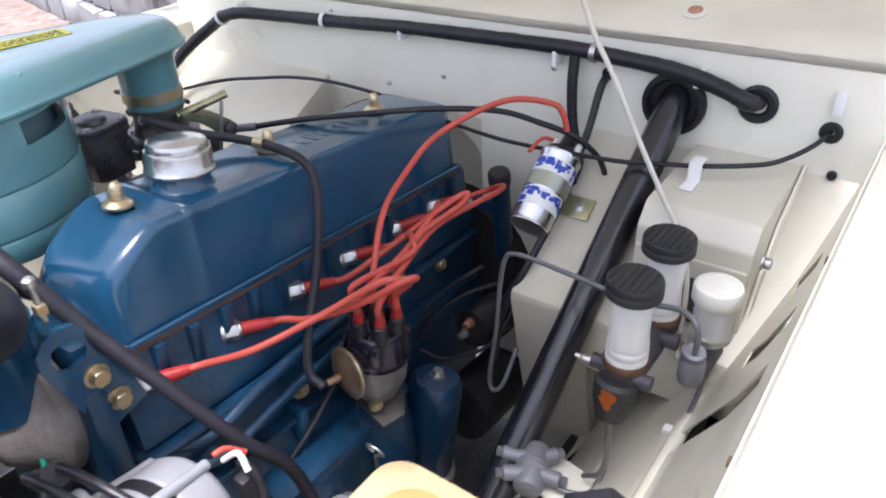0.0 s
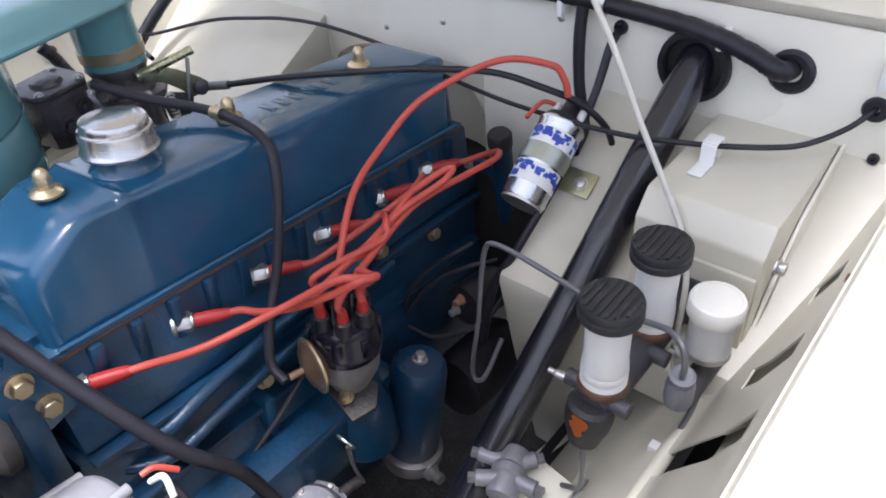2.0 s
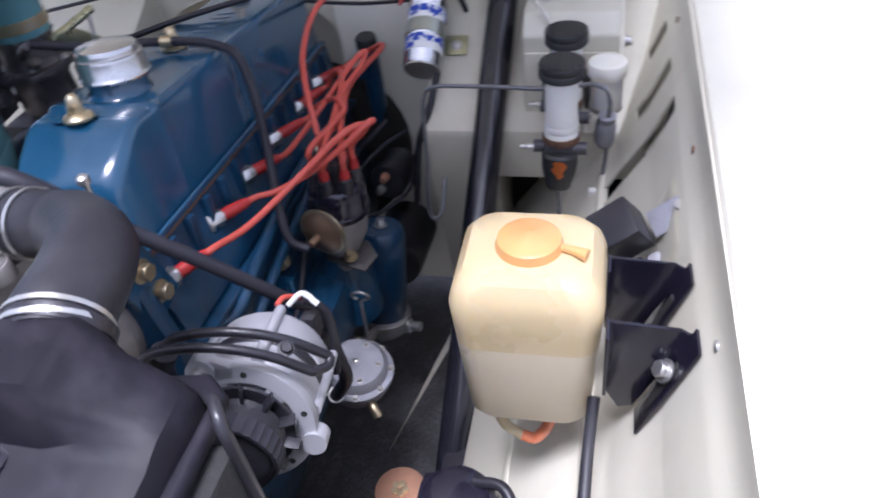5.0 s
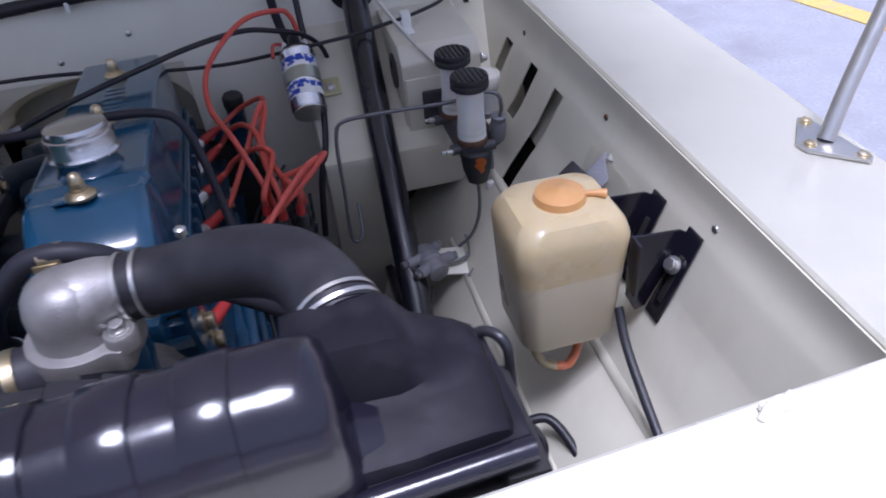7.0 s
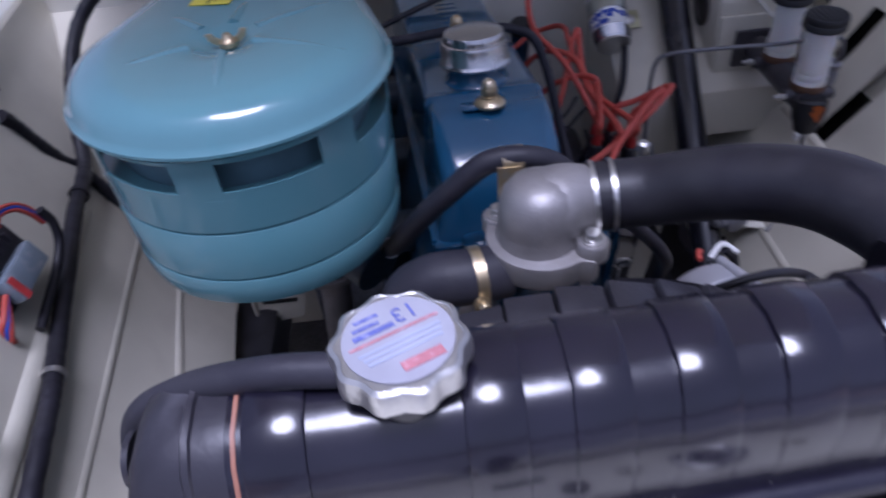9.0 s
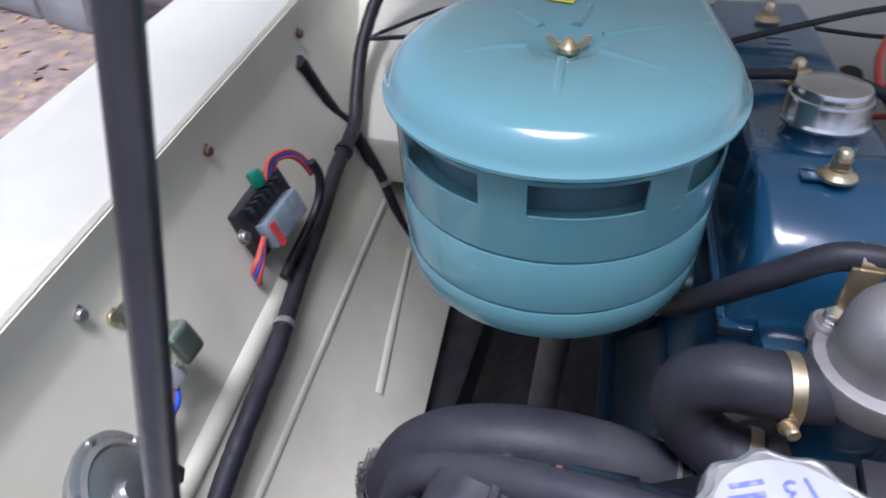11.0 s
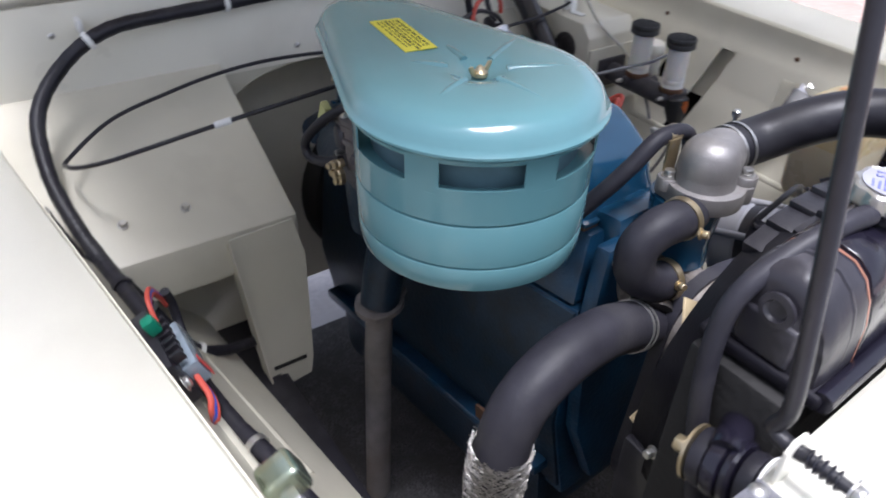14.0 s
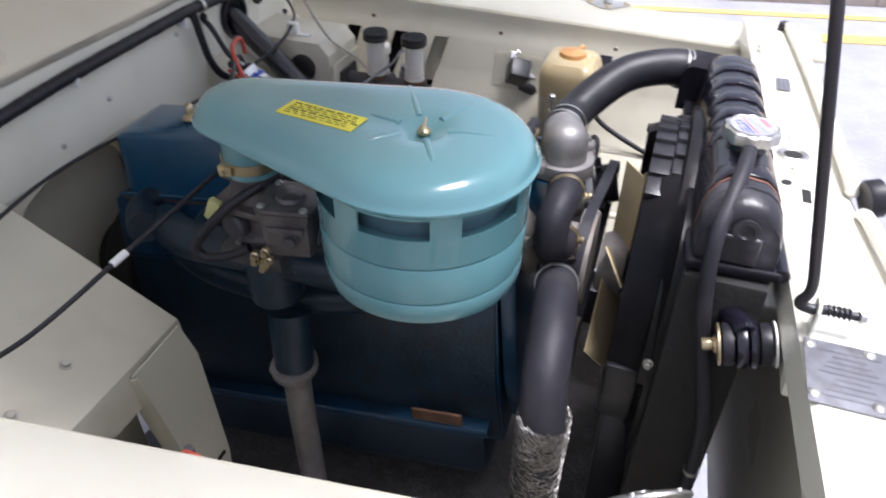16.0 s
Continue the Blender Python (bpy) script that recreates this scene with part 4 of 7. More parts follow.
part("vacuum_capsule", lathe([(0.01, -0.014), (0.026, -0.008), (0.031, -0.003), (0.033, -0.001), (0.033, 0.002), (0.03, 0.003), (0.024, 0.008), (0.01, 0.012), (0.005, 0.013), (0.0045, 0.03)], axis((0.2, 0.192, 0.819), (-0.25, -1, 0.05)), 32), mat("bronze_capsule", (0.26, 0.17, 0.11), 0.35, metal=0.7, var=0.2), di, "bronze vacuum advance capsule")
part("capsule_rim", lathe([(0.0325, -0.002), (0.0345, -0.001), (0.0345, 0.002), (0.0325, 0.003)], axis((0.2, 0.192, 0.819), (-0.25, -1, 0.05)), 32), BRASS, di)
part("capsule_arm", tube([(0.202, 0.195, 0.817), (0.206, 0.21, 0.815), (0.208, 0.225, 0.813)], 0.005, 10), BRASS, di)
part("clamp_plate", prism([(-0.03, -0.018), (0.03, -0.03), (0.04, 0.0), (0.02, 0.025), (-0.03, 0.02)], 0, 0.005, 0.001, Matrix.Translation((0.215, 0.226, 0.752)) @ pose(0, 0, 0, 8, 6)), CASTDARK, di)
part("clamp_bolt", bolt((0.222, 0.21, 0.761), (0.1, -0.2, 1), 0.007, 0.007), BRASS, di)
part("pedestal", lathe([(0.045, 0.62), (0.042, 0.68), (0.032, 0.72), (0.026, 0.765)], Matrix.Translation((0.19, 0.25, 0)), 24), BLOCK, di)
part("pedestal_bolt", bolt((0.185, 0.21, 0.7), (0.2, -0.5, 1), 0.007, 0.008), RUST, di)

# oil filter
of = thing("oil_filter", (0.21, 0.37, 0.54), "blue spin-on oil filter on an alloy base", "oil filter")
mo = Matrix.Translation((0.2065, 0.3055, 0.51)) @ pose(0, 0, 0, -7.4, 5) @ Matrix.Translation((0, 0, -0.5))
part("can", lathe([(0.036, 0.54), (0.0385, 0.544), (0.0385, 0.69), (0.0365, 0.702), (0.031, 0.709), (0.014, 0.712), (0.001, 0.712)], mo, 36), FILTER, of, "dark blue steel can")
part("centre_bolt", bolt(mo @ Vector((0, 0, 0.711)), (0.07, 0.24, 1), 0.008, 0.009), STEEL, of)
part("base", lathe([(0.03, 0.5), (0.042, 0.512), (0.045, 0.522), (0.045, 0.538), (0.04, 0.541)], mo, 32), CAST, of, "bare alloy filter base")
part("base_arm", tube([(0.203, 0.302, 0.525), (0.165, 0.295, 0.535), (0.125, 0.285, 0.54)], 0.022, 16), CASTDARK, of)
part("pressure_switch", lathe([(0.012, 0), (0.012, 0.012), (0.008, 0.014), (0.008, 0.03)], axis((0.245, 0.3, 0.53), (1, -0.1, 0.1)), 14), STEEL, of)

# dipstick
ds = thing("dipstick", (0.235, 0.19, 0.6), "steel dipstick with a ring handle", "dipstick")
part("rod", tube([(0.215, 0.21, 0.58), (0.226, 0.195, 0.64), (0.23, 0.19, 0.694)], 0.0028, 8), STEEL, ds)
ring = [(0.232 + 0.013 * math.cos(a), 0.188 - 0.004 * math.sin(a), 0.707 + 0.011 * math.sin(a)) for a in (2 * math.pi * k / 12 - 1.57 for k in range(12))]
part("ring", tube(ring, 0.002, 8, 3), STEEL, ds)

# block details
for p in ((0.12, 0.176, -0.252), (0.108, 0.4, -0.2), (0.105, 0.52, -0.235)):
    part("core_bolt", bolt(eng(*p), ENG.to_3x3() @ Vector((1, 0, 0.25)), 0.009, 0.008), BRASS, engine, "gold plated hexagon bolt")
bm = box((0.14, 0.2, -0.38), (0.08, 0.3, 0.1), 0.02, ENG)
part("side_cover", bm, BLOCK, engine)
bm = box((0.11, 0.17, -0.305), (0.045, 0.014, 0.06), 0.004, ENG)
part("pipe_clip", bm, BLUE, engine)
part("oil_pipe", tube([eng(0.125, 0.1, -0.36), eng(0.135, 0.17, -0.31), eng(0.13, 0.24, -0.27), eng(0.12, 0.33, -0.24)], 0.0034, 10), RUBBER_OLD, engine, "thin dark oil pipe")
bm = tube([eng(0.09, 0.0, -0.23), eng(0.112, 0.05, -0.235), eng(0.115, 0.12, -0.215), eng(0.108, 0.25, -0.205), eng(0.105, 0.4, -0.2)], 0.008, 10)
part("casting_bead", bm, BLOCK, engine)
bm = tube([eng(0.09, 0.0, -0.26), eng(0.122, 0.05, -0.262), eng(0.125, 0.13, -0.245), eng(0.118, 0.27, -0.235), eng(0.112, 0.42, -0.23)], 0.007, 10)
part("casting_bead", bm, BLOCK, engine)
# front plate, timing cover, water pump
bm = prism([(-0.085, -0.12), (0.085, -0.12), (0.115, -0.25), (0.12, -0.4), (0.08, -0.52), (-0.08, -0.52), (-0.12, -0.4), (-0.115, -0.25)], 0.035, 0.06, 0.008, ENG @ pose(0, 0, 0, 90))
part("timing_cover", bm, BLOCK, engine)
part("water_pump", lathe([(0.07, 0.0), (0.072, 0.02), (0.05, 0.04), (0.035, 0.06), (0.022, 0.065), (0.02, 0.1)], axis(eng(0.005, -0.05, -0.17), (0, -1, 0.1)), 32), CORRODED, engine, "corroded cast water pump")
part("pump_neck", tube([eng(0.0, -0.08, -0.15), eng(-0.05, -0.1, -0.155), eng(-0.08, -0.125, -0.175)], 0.024, 20), CASTDARK, engine)
part("thermostat_stand", lathe([(0.04, 0.93), (0.038, 0.96), (0.042, 0.99), (0.044, 1.018)], Matrix.Translation((0.05, -0.1, 0)), 28), BLUE, engine)
part("front_water_jacket", box((0.0, -0.02, -0.14), (0.1, 0.05, 0.09), 0.015, ENG), BLUE, engine)
for p in ((-0.075, -0.07, -0.135), (-0.075, -0.1, -0.175)):
    part("pump_bolt", bolt(eng(*p), (-0.6, -0.6, 0.3), 0.008, 0.01), STEEL, engine)

part("sensor_wire", tube([(0.092, -0.1, 0.915), (0.088, -0.106, 0.895), (0.1, -0.112, 0.872), (0.112, -0.11, 0.855)], 0.003, 8), GREENWIRE, engine, "green wire")

# lifting lug
lug = thing("lifting_lug", eng(0.09, -0.05, -0.2), "blue steel lifting lug with two gold bolts", "lifting lug")
ml = Matrix(((0, 0, 1, 0.121), (0.957, -0.29, 0, -0.049), (0.29, 0.957, 0, 0.95), (0, 0, 0, 1)))
outer = [(-0.026, -0.05), (0.026, -0.05), (0.026, 0.055), (0.02, 0.07), (0.008, 0.078), (-0.008, 0.078), (-0.02, 0.07), (-0.026, 0.055)]
inner = [(-0.008, 0.035), (0.008, 0.035), (0.015, 0.042), (0.015, 0.055), (0.009, 0.064), (-0.009, 0.064), (-0.015, 0.055), (-0.015, 0.042)]
bm = rings([[(x, y, z) for x, y in o] for o, z in ((outer, 0), (outer, 0.006), (inner, 0.006), (inner, 0), (outer, 0))], caps=False)
bm.transform(ml)
part("plate", bm, BLUE, lug)
for y in (0.012, -0.026):
    part("bolt", bolt(ml @ Vector((0.004, y, 0.006)), ml.to_3x3() @ Vector((0, 0, 1)), 0.0095, 0.009, 1.3), BRASS, lug, "gold hexagon bolt")

# breather post at the back of the engine
bp = thing("breather_pipe", (0.15, 0.625, 0.6), "dark blue upright breather pipe with a rubber top", "breather pipe")
part("pipe", tube([(0.14, 0.66, 0.6), (0.147, 0.637, 0.75), (0.154, 0.614, 0.885)], 0.016, 18), BLOCK, bp)
part("top", lathe([(0.018, -0.004), (0.0185, 0.0), (0.0185, 0.014), (0.016, 0.018), (0.004, 0.018)], axis((0.154, 0.613, 0.885), (0.03, -0.16, 1)), 20), CAPBLACK, bp)
part("strap", box((0.12, 0.618, 0.83), (0.05, 0.012, 0.02), 0.003), BLOCK, bp)
part("strap_bolt", bolt((0.1, 0.605, 0.835), (0, -1, 0.3), 0.006, 0.006), STEEL, bp)
bm = lathe([(0.16, 0.0), (0.165, 0.01), (0.165, 0.05), (0.11, 0.09), (0.08, 0.14)], axis(eng(0.03, 0.65, -0.33), ENG.to_3x3() @ Vector((0, 1, 0))), 32)
part("bell_housing", bm, LINER, engine, "grimy black bell housing")
part("starter_motor", lathe([(0.02, -0.01), (0.05, 0), (0.052, 0.01), (0.052, 0.13), (0.045, 0.14), (0.02, 0.145)], axis((0.2, 0.42, 0.56), (0, 1, -0.1)), 28), PLASTIC, engine)

for pts in ([(0.135, 0.4, 0.715), (0.145, 0.41, 0.748), (0.17, 0.43, 0.785), (0.2, 0.44, 0.814), (0.22, 0.46, 0.83)], [(0.15, 0.39, 0.69), (0.185, 0.4, 0.682), (0.222, 0.42, 0.695), (0.246, 0.45, 0.71), (0.25, 0.5, 0.74)], [(0.14, 0.4, 0.7), (0.17, 0.42, 0.755), (0.21, 0.445, 0.79), (0.245, 0.48, 0.8)]):
    solo("starter_wire", tube(pts, 0.003, 8), RUBBER_OLD, "thin grey wire to the starter motor", "wire", "starter wires")
sm = thing("starter_solenoid", (0.2, 0.47, 0.7), "black starter solenoid behind the oil filter", "solenoid")
part("case", lathe([(0.01, -0.004), (0.03, 0.0), (0.032, 0.006), (0.032, 0.07), (0.026, 0.076), (0.01, 0.078)], axis((0.205, 0.45, 0.715), (0.1, 1, -0.1)), 26), PLASTIC, sm)
part("terminal", bolt((0.205, 0.447, 0.73), (0, -1, 0.1), 0.006, 0.012), COPPER, sm)
part("terminal", bolt((0.195, 0.447, 0.705), (0, -1, 0.1), 0.006, 0.012), STEEL, sm)

# alternator
alt = thing("alternator", (0.255, -0.09, 0.82), "silver alternator with slotted end plates and a black belt pulley", "alternator")
AA = Vector((-0.17, 0.957, -0.24)).normalized()
A0 = Vector((0.257, -0.157, 0.882))
ma = axis(A0, AA)
polar = lambda r, a, z=0.0: (r * math.cos(radians(a)), r * math.sin(radians(a)), z)
part("body", lathe([(0.03, 0.016), (0.048, 0.018), (0.056, 0.024), (0.0595, 0.03), (0.0595, 0.05), (0.0575, 0.052), (0.0575, 0.068), (0.0595, 0.07), (0.0595, 0.1), (0.056, 0.107), (0.048, 0.111), (0.03, 0.113)], ma, 44), SILVER, alt, "bare silver casing")
part("band", lathe([(0.058, 0.053), (0.0592, 0.054), (0.0592, 0.066), (0.058, 0.067)], ma, 40), PLASTIC, alt, "black laminated core")
for a in (35, 107, 179, 251, 323):
    part("tie_bolt_boss", tube([ma @ Vector(polar(0.0595, a, 0.022)), ma @ Vector(polar(0.0605, a, 0.06)), ma @ Vector(polar(0.0595, a, 0.108))], 0.0055, 10), SILVER, alt)
circ = [360 * k / 40 for k in range(40)]
rim = lambda r0, r1, z0, z1: rings([[polar(r, a, z) for a in circ] for r, z in ((r0, z0), (r1, z0), (r1, z1), (r0, z1), (r0, z0))], caps=False)
bm = rim(0.0465, 0.0622, 0.007, 0.019)
bm.transform(ma)
part("front_plate", bm, SILVER, alt, "silver front bracket with kidney openings")
bm = rim(0.012, 0.027, 0.006, 0.018)
bm.transform(ma)
part("bearing_hub", bm, SILVER, alt)
for a in (66, 138, 202, 262, 330):
    part("spoke", prism([(0.024, -0.008), (0.05, -0.011), (0.05, 0.011), (0.024, 0.008)], 0.008, 0.018, 0.002, ma @ pose(0, 0, 0, 0, 0, a)), SILVER, alt)
for a in (30, 100, 170, 232, 296):
    part("rim_hole", lathe([(0.003, 0.0062), (0.003, 0.0068), (0.001, 0.0068)], ma @ Matrix.Translation(polar(0.055, a)), 10), DARK, alt)
arc = [40 + 52 * k / 8 for k in range(9)]
part("ear_web", prism([polar(0.06 + 0.0185 * max(0, 1 - abs(a - 66) / 26), a)[:2] for a in arc] + [polar(0.05, a)[:2] for a in reversed(arc)], 0.007, 0.018, 0.002, ma), SILVER, alt)
part("ear", lathe([(0.0125, 0.004), (0.0125, 0.021), (0.01, 0.022)], ma @ Matrix.Translation(polar(0.066, 66)), 20), SILVER, alt)
part("ear_bolt", bolt(ma @ Vector(polar(0.066, 66, 0.004)), -AA, 0.005, 0.005), STEEL, alt)
part("lower_ear", lathe([(0.012, 0.004), (0.012, 0.021), (0.01, 0.022)], ma @ Matrix.Translation(polar(0.062, 202)), 20), SILVER, alt)
part("rotor", lathe([(0.01, 0.02), (0.05, 0.021), (0.05, 0.024), (0.01, 0.025)], ma, 32), DARK, alt, "dark rotor behind the openings")
part("fan_disc", lathe([(0.014, 0.001), (0.046, 0.0), (0.047, 0.002), (0.014, 0.004)], ma, 36), PLASTIC, alt, "dark vaned cooling fan")
for k in range(11):
    part("fan_vane", box((0.041, 0, -0.0035), (0.019, 0.003, 0.011), 0.001, ma @ pose(0, 0, 0, 0, 0, 360 * k / 11) @ pose(0, 0, 0, 24)), PLASTIC, alt)
prof = [(0.03, -0.034)]
for k in range(6):
    prof += [(0.0365, -0.033 + 0.0048 * k), (0.0335, -0.0306 + 0.0048 * k)]
part("pulley", lathe(prof + [(0.0375, -0.003), (0.02, 0.0)], ma, 40), PLASTIC, alt, "black ribbed pulley")
part("pulley_face", lathe([(0.0335, -0.0345), (0.031, -0.0345), (0.028, -0.024), (0.014, -0.02), (0.011, -0.026)], ma, 32), PLASTIC, alt)
part("pulley_nut", bolt(A0 - AA * 0.022, -AA, 0.008, 0.008), PUMPGREY, alt)
sl = [(0.178, -0.132, 0.945), (0.207, -0.138, 0.968), (0.252, -0.132, 0.972), (0.292, -0.121, 0.955), (0.322, -0.108, 0.922)]
wd = Vector((0.004, 0.011, -0.002))
for sg in (-1, 1):
    part("adjusting_strap", tube([Vector(p) + sg * wd for p in sl], 0.0044, 10), PLASTIC, alt, "black slotted adjusting strap")
for e in (0, -1):
    t0 = Vector(sl[e])
    part("strap_end", tube([t0 - wd, t0 + (Vector(sl[e]) - Vector(sl[1 if e == 0 else -2])).normalized() * 0.006, t0 + wd], 0.0044, 10), PLASTIC, alt)
part("clamp_bolt", bolt((0.3, -0.118, 0.951), (0.45, -0.3, 0.85), 0.0055, 0.004), PLASTIC, alt)
part("pivot_boot", tube([(0.188, -0.128, 0.945), (0.178, -0.13, 0.925), (0.176, -0.134, 0.9)], 0.012, 14), RUBBER, alt, "black rubber boot")
part("strap_pivot", bolt((0.168, -0.148, 0.9), (-0.4, -0.8, 0.3), 0.009, 0.012), STEEL, alt)
part("red_wire", tube([(0.24, -0.022, 0.9), (0.243, -0.01, 0.9), (0.252, 0.004, 0.888)], 0.003, 8), REDWIRE, alt, "red cable")
part("white_sleeve", tube([(0.252, -0.02, 0.9), (0.266, -0.012, 0.91), (0.282, -0.016, 0.9)], 0.003, 8), WHITE, alt, "white sleeve")
part("cable", tube([(0.268, -0.014, 0.905), (0.284, -0.01, 0.885), (0.288, -0.014, 0.85), (0.282, -0.02, 0.8)], 0.005, 10), RUBBER, alt)
part("plug", box((0.266, -0.012, 0.865), (0.016, 0.018, 0.032), 0.004), PLASTIC, alt)

# fuel pump
fp = thing("fuel_pump", (0.24, 0.09, 0.62), "round grey fuel pump with a screwed rim", "fuel pump")
mp = axis((0.236, 0.11, 0.628), (0.16, -0.1, 1)) @ Matrix.Scale(1.02, 4)
part("lower_body", lathe([(0.02, -0.04), (0.034, -0.02), (0.043, -0.012), (0.043, 0.008)], mp, 32), PUMPGREY, fp)
part("rim", lathe([(0.043, 0.008), (0.05, 0.01), (0.05, 0.017), (0.043, 0.019)], mp, 36), PUMPGREY, fp)
part("upper_body", lathe([(0.042, 0.018), (0.042, 0.026), (0.036, 0.034), (0.01, 0.037), (0.001, 0.037)], mp, 32), PUMPGREY, fp)
for k in range(8):
    a = radians(45 * k)
    part("rim_screw", bolt(mp @ Vector((0.0455 * math.cos(a), 0.0455 * math.sin(a), 0.017)), mp.to_3x3() @ Vector((0, 0, 1)), 0.004, 0.004), STEEL, fp)
for k in range(5):
    a = radians(72 * k + 20)
    part("cover_screw", bolt(mp @ Vector((0.03 * math.cos(a), 0.03 * math.sin(a), 0.0345)), mp.to_3x3() @ Vector((0, 0, 1)), 0.003, 0.003), STEEL, fp)
part("top_screw", screw(mp @ Vector((0, 0, 0.037)), mp.to_3x3() @ Vector((0, 0, 1)), 0.004, 0.003), STEEL, fp)
part("outlet", tube([mp @ Vector((-0.012, -0.034, -0.004)), mp @ Vector((-0.016, -0.05, -0.008)), mp @ Vector((-0.018, -0.06, -0.014))], 0.006, 12), BRASS, fp)
part("inlet", tube([mp @ Vector((0.035, 0.02, 0.012)), mp @ Vector((0.052, 0.028, 0.01)), mp @ Vector((0.066, 0.034, 0.004))], 0.007, 12), CASTDARK, fp)
hose("fuel_hose", [(0.262, 0.002, 0.83), (0.275, 0.01, 0.76), (0.25, 0.03, 0.7), (0.215, 0.07, 0.63)], 0.0085, RUBBER, "short black fuel hose with a brass clamp", ((0.9, 0.005),))

# heater hose along the engine
HEAT = [(-0.09, 0.05, 0.9), (-0.07, -0.01, 0.96), (-0.045, -0.045, 1.015), (-0.015, -0.062, 1.056), (0.02, -0.066, 1.084)]
hose("heater_hose", HEAT + [(0.07, -0.065, 1.076), (0.12, -0.04, 1.01), (0.175, -0.012, 0.942), (0.22, 0.02, 0.87), (0.235, 0.06, 0.8), (0.23, 0.09, 0.68)], 0.0095, RUBBER_OLD, "black rubber hose running past the thermostat", ((0.03, 0.006),), radii=[0.0102] * 5 + [0.009, 0.008, 0.0076, 0.0076, 0.0076, 0.0076])
cl = thing("hose_bracket", (0.018, -0.092, 1.03), "gold plated hose bracket on the thermostat housing", "bracket")
part("saddle", ring_band((0.036, -0.066, 1.084), (1, 0, 0.0), 0.0097, 0.018), BRASS, cl)
part("stem", box((0.032, -0.077, 1.055), (0.02, 0.003, 0.058), 0.001), BRASS, cl)

# clamp screw of the top hose
cs = thing("hose_clamp_screw", (0.128, -0.078, 1.085), "upright gold screw of a wire hose clamp", "clamp screw")
part("screw", lathe([(0.0026, 0), (0.0026, 0.034), (0.0052, 0.035), (0.0052, 0.041), (0.003, 0.043)], Matrix.Translation((0.143, -0.075, 1.05)), 14), STEEL, cs)
part("block", box((0.143, -0.075, 1.062), (0.01, 0.008, 0.01), 0.001), BRASS, cs)

# ---- carburettor, manifolds, exhaust ----
cb = thing("carburettor", (-0.19, 0.25, 0.93), "grey cast carburettor with linkages and brass jets", "carburettor")
part("air_horn", lathe([(0.038, 1.03), (0.036, 1.038), (0.0335, 1.05), (0.0335, 1.058), (0.0365, 1.064), (0.036, 1.07), (0.037, 1.085)], Matrix.Translation((NX, NY, 0)), 32), ZINC, cb)
part("top_plate", prism([(-0.052, -0.05), (-0.02, -0.06), (0.03, -0.048), (0.046, -0.02), (0.044, 0.03), (0.02, 0.046), (-0.03, 0.046), (-0.05, 0.02)], 1.022, 1.032, 0.002, Matrix.Translation((NX, NY, 0))), ZINC, cb)
part("main_body", lathe([(0.036, 0.965), (0.038, 0.972), (0.034, 0.98), (0.034, 1.008), (0.038, 1.014), (0.038, 1.022)], Matrix.Translation((NX, NY, 0)), 28), ZINC, cb)
for k in range(5):
    a = radians(72 * k + 12)
    part("body_rib", box((0.034, 0, 0.995), (0.01, 0.007, 0.05), 0.002, Matrix.Translation((NX, NY, 0)) @ pose(0, 0, 0, 0, 0, 72 * k + 12)), ZINC, cb)
    part("plate_screw", screw((NX + 0.04 * math.cos(a), NY + 0.038 * math.sin(a), 1.032), (0, 0, 1), 0.0045, 0.004), STEEL, cb)
FB = Matrix.Translation((-0.212, 0.184, 1.022)) @ pose(0, 0, 0, 0, 0, 10)
bowl = [(-0.032, -0.03), (-0.02, -0.036), (0.024, -0.034), (0.034, -0.022), (0.034, 0.026), (0.02, 0.036), (-0.028, 0.036), (-0.036, 0.024)]
bm = rings([[(x * k, y * k, z) for x, y in bowl] for k, z in ((0.7, -0.036), (0.88, -0.032), (0.94, -0.01), (0.96, 0.024), (1.06, 0.026), (1.06, 0.034))])
bm.transform(FB)
part("float_bowl", bm, ZINC, cb, "grey cast float bowl")
part("bowl_cover", prism([(x * 1.07, y * 1.07) for x, y in bowl], 0.0345, 0.041, 0.002, FB), ZINC, cb)
part("cover_dome", lathe([(0.02, 0.04), (0.018, 0.046), (0.01, 0.049), (0.001, 0.049)], FB, 20), ZINC, cb)
for x, y in ((-0.03, -0.026), (0.026, -0.028), (0.028, 0.026), (-0.028, 0.03)):
    part("cover_screw", screw(FB @ Vector((x, y, 0.041)), (0, 0, 1), 0.0045, 0.004), STEEL, cb)
for p, d in (((-0.036, -0.008, 0.0), (-1, 0, 0)), ((0.034, -0.012, -0.004), (1, -0.1, 0)), ((-0.008, -0.036, -0.012), (0, -1, 0)), ((0.034, 0.016, 0.008), (1, 0.1, 0))):
    part("plug", bolt(FB @ Vector(p), FB.to_3x3() @ Vector(d), 0.0085, 0.008), HYDRO, cb)
part("bowl_web", box((-0.035, 0.0, 0.012), (0.006, 0.05, 0.008), 0.002, FB), ZINC, cb)
part("throttle_body", box((NX, NY - 0.005, 0.95), (0.1, 0.098, 0.028), 0.01), HYDRO, cb)
for p in ((-0.258, 0.198, 0.992), (-0.252, 0.208, 0.982), (-0.256, 0.219, 0.994), (-0.25, 0.213, 0.972), (-0.254, 0.204, 1.002), (-0.25, 0.224, 0.98)):
    part("jet", lathe([(0.006, 0), (0.006, 0.007), (0.0042, 0.009), (0.0042, 0.014)], axis(p, (-1, -0.2, 0.1)), 12), BRASS, cb, "brass jet")
YZ = lambda x: Matrix(((0, 0, 1, x), (1, 0, 0, 0), (0, 1, 0, 0), (0, 0, 0, 1)))
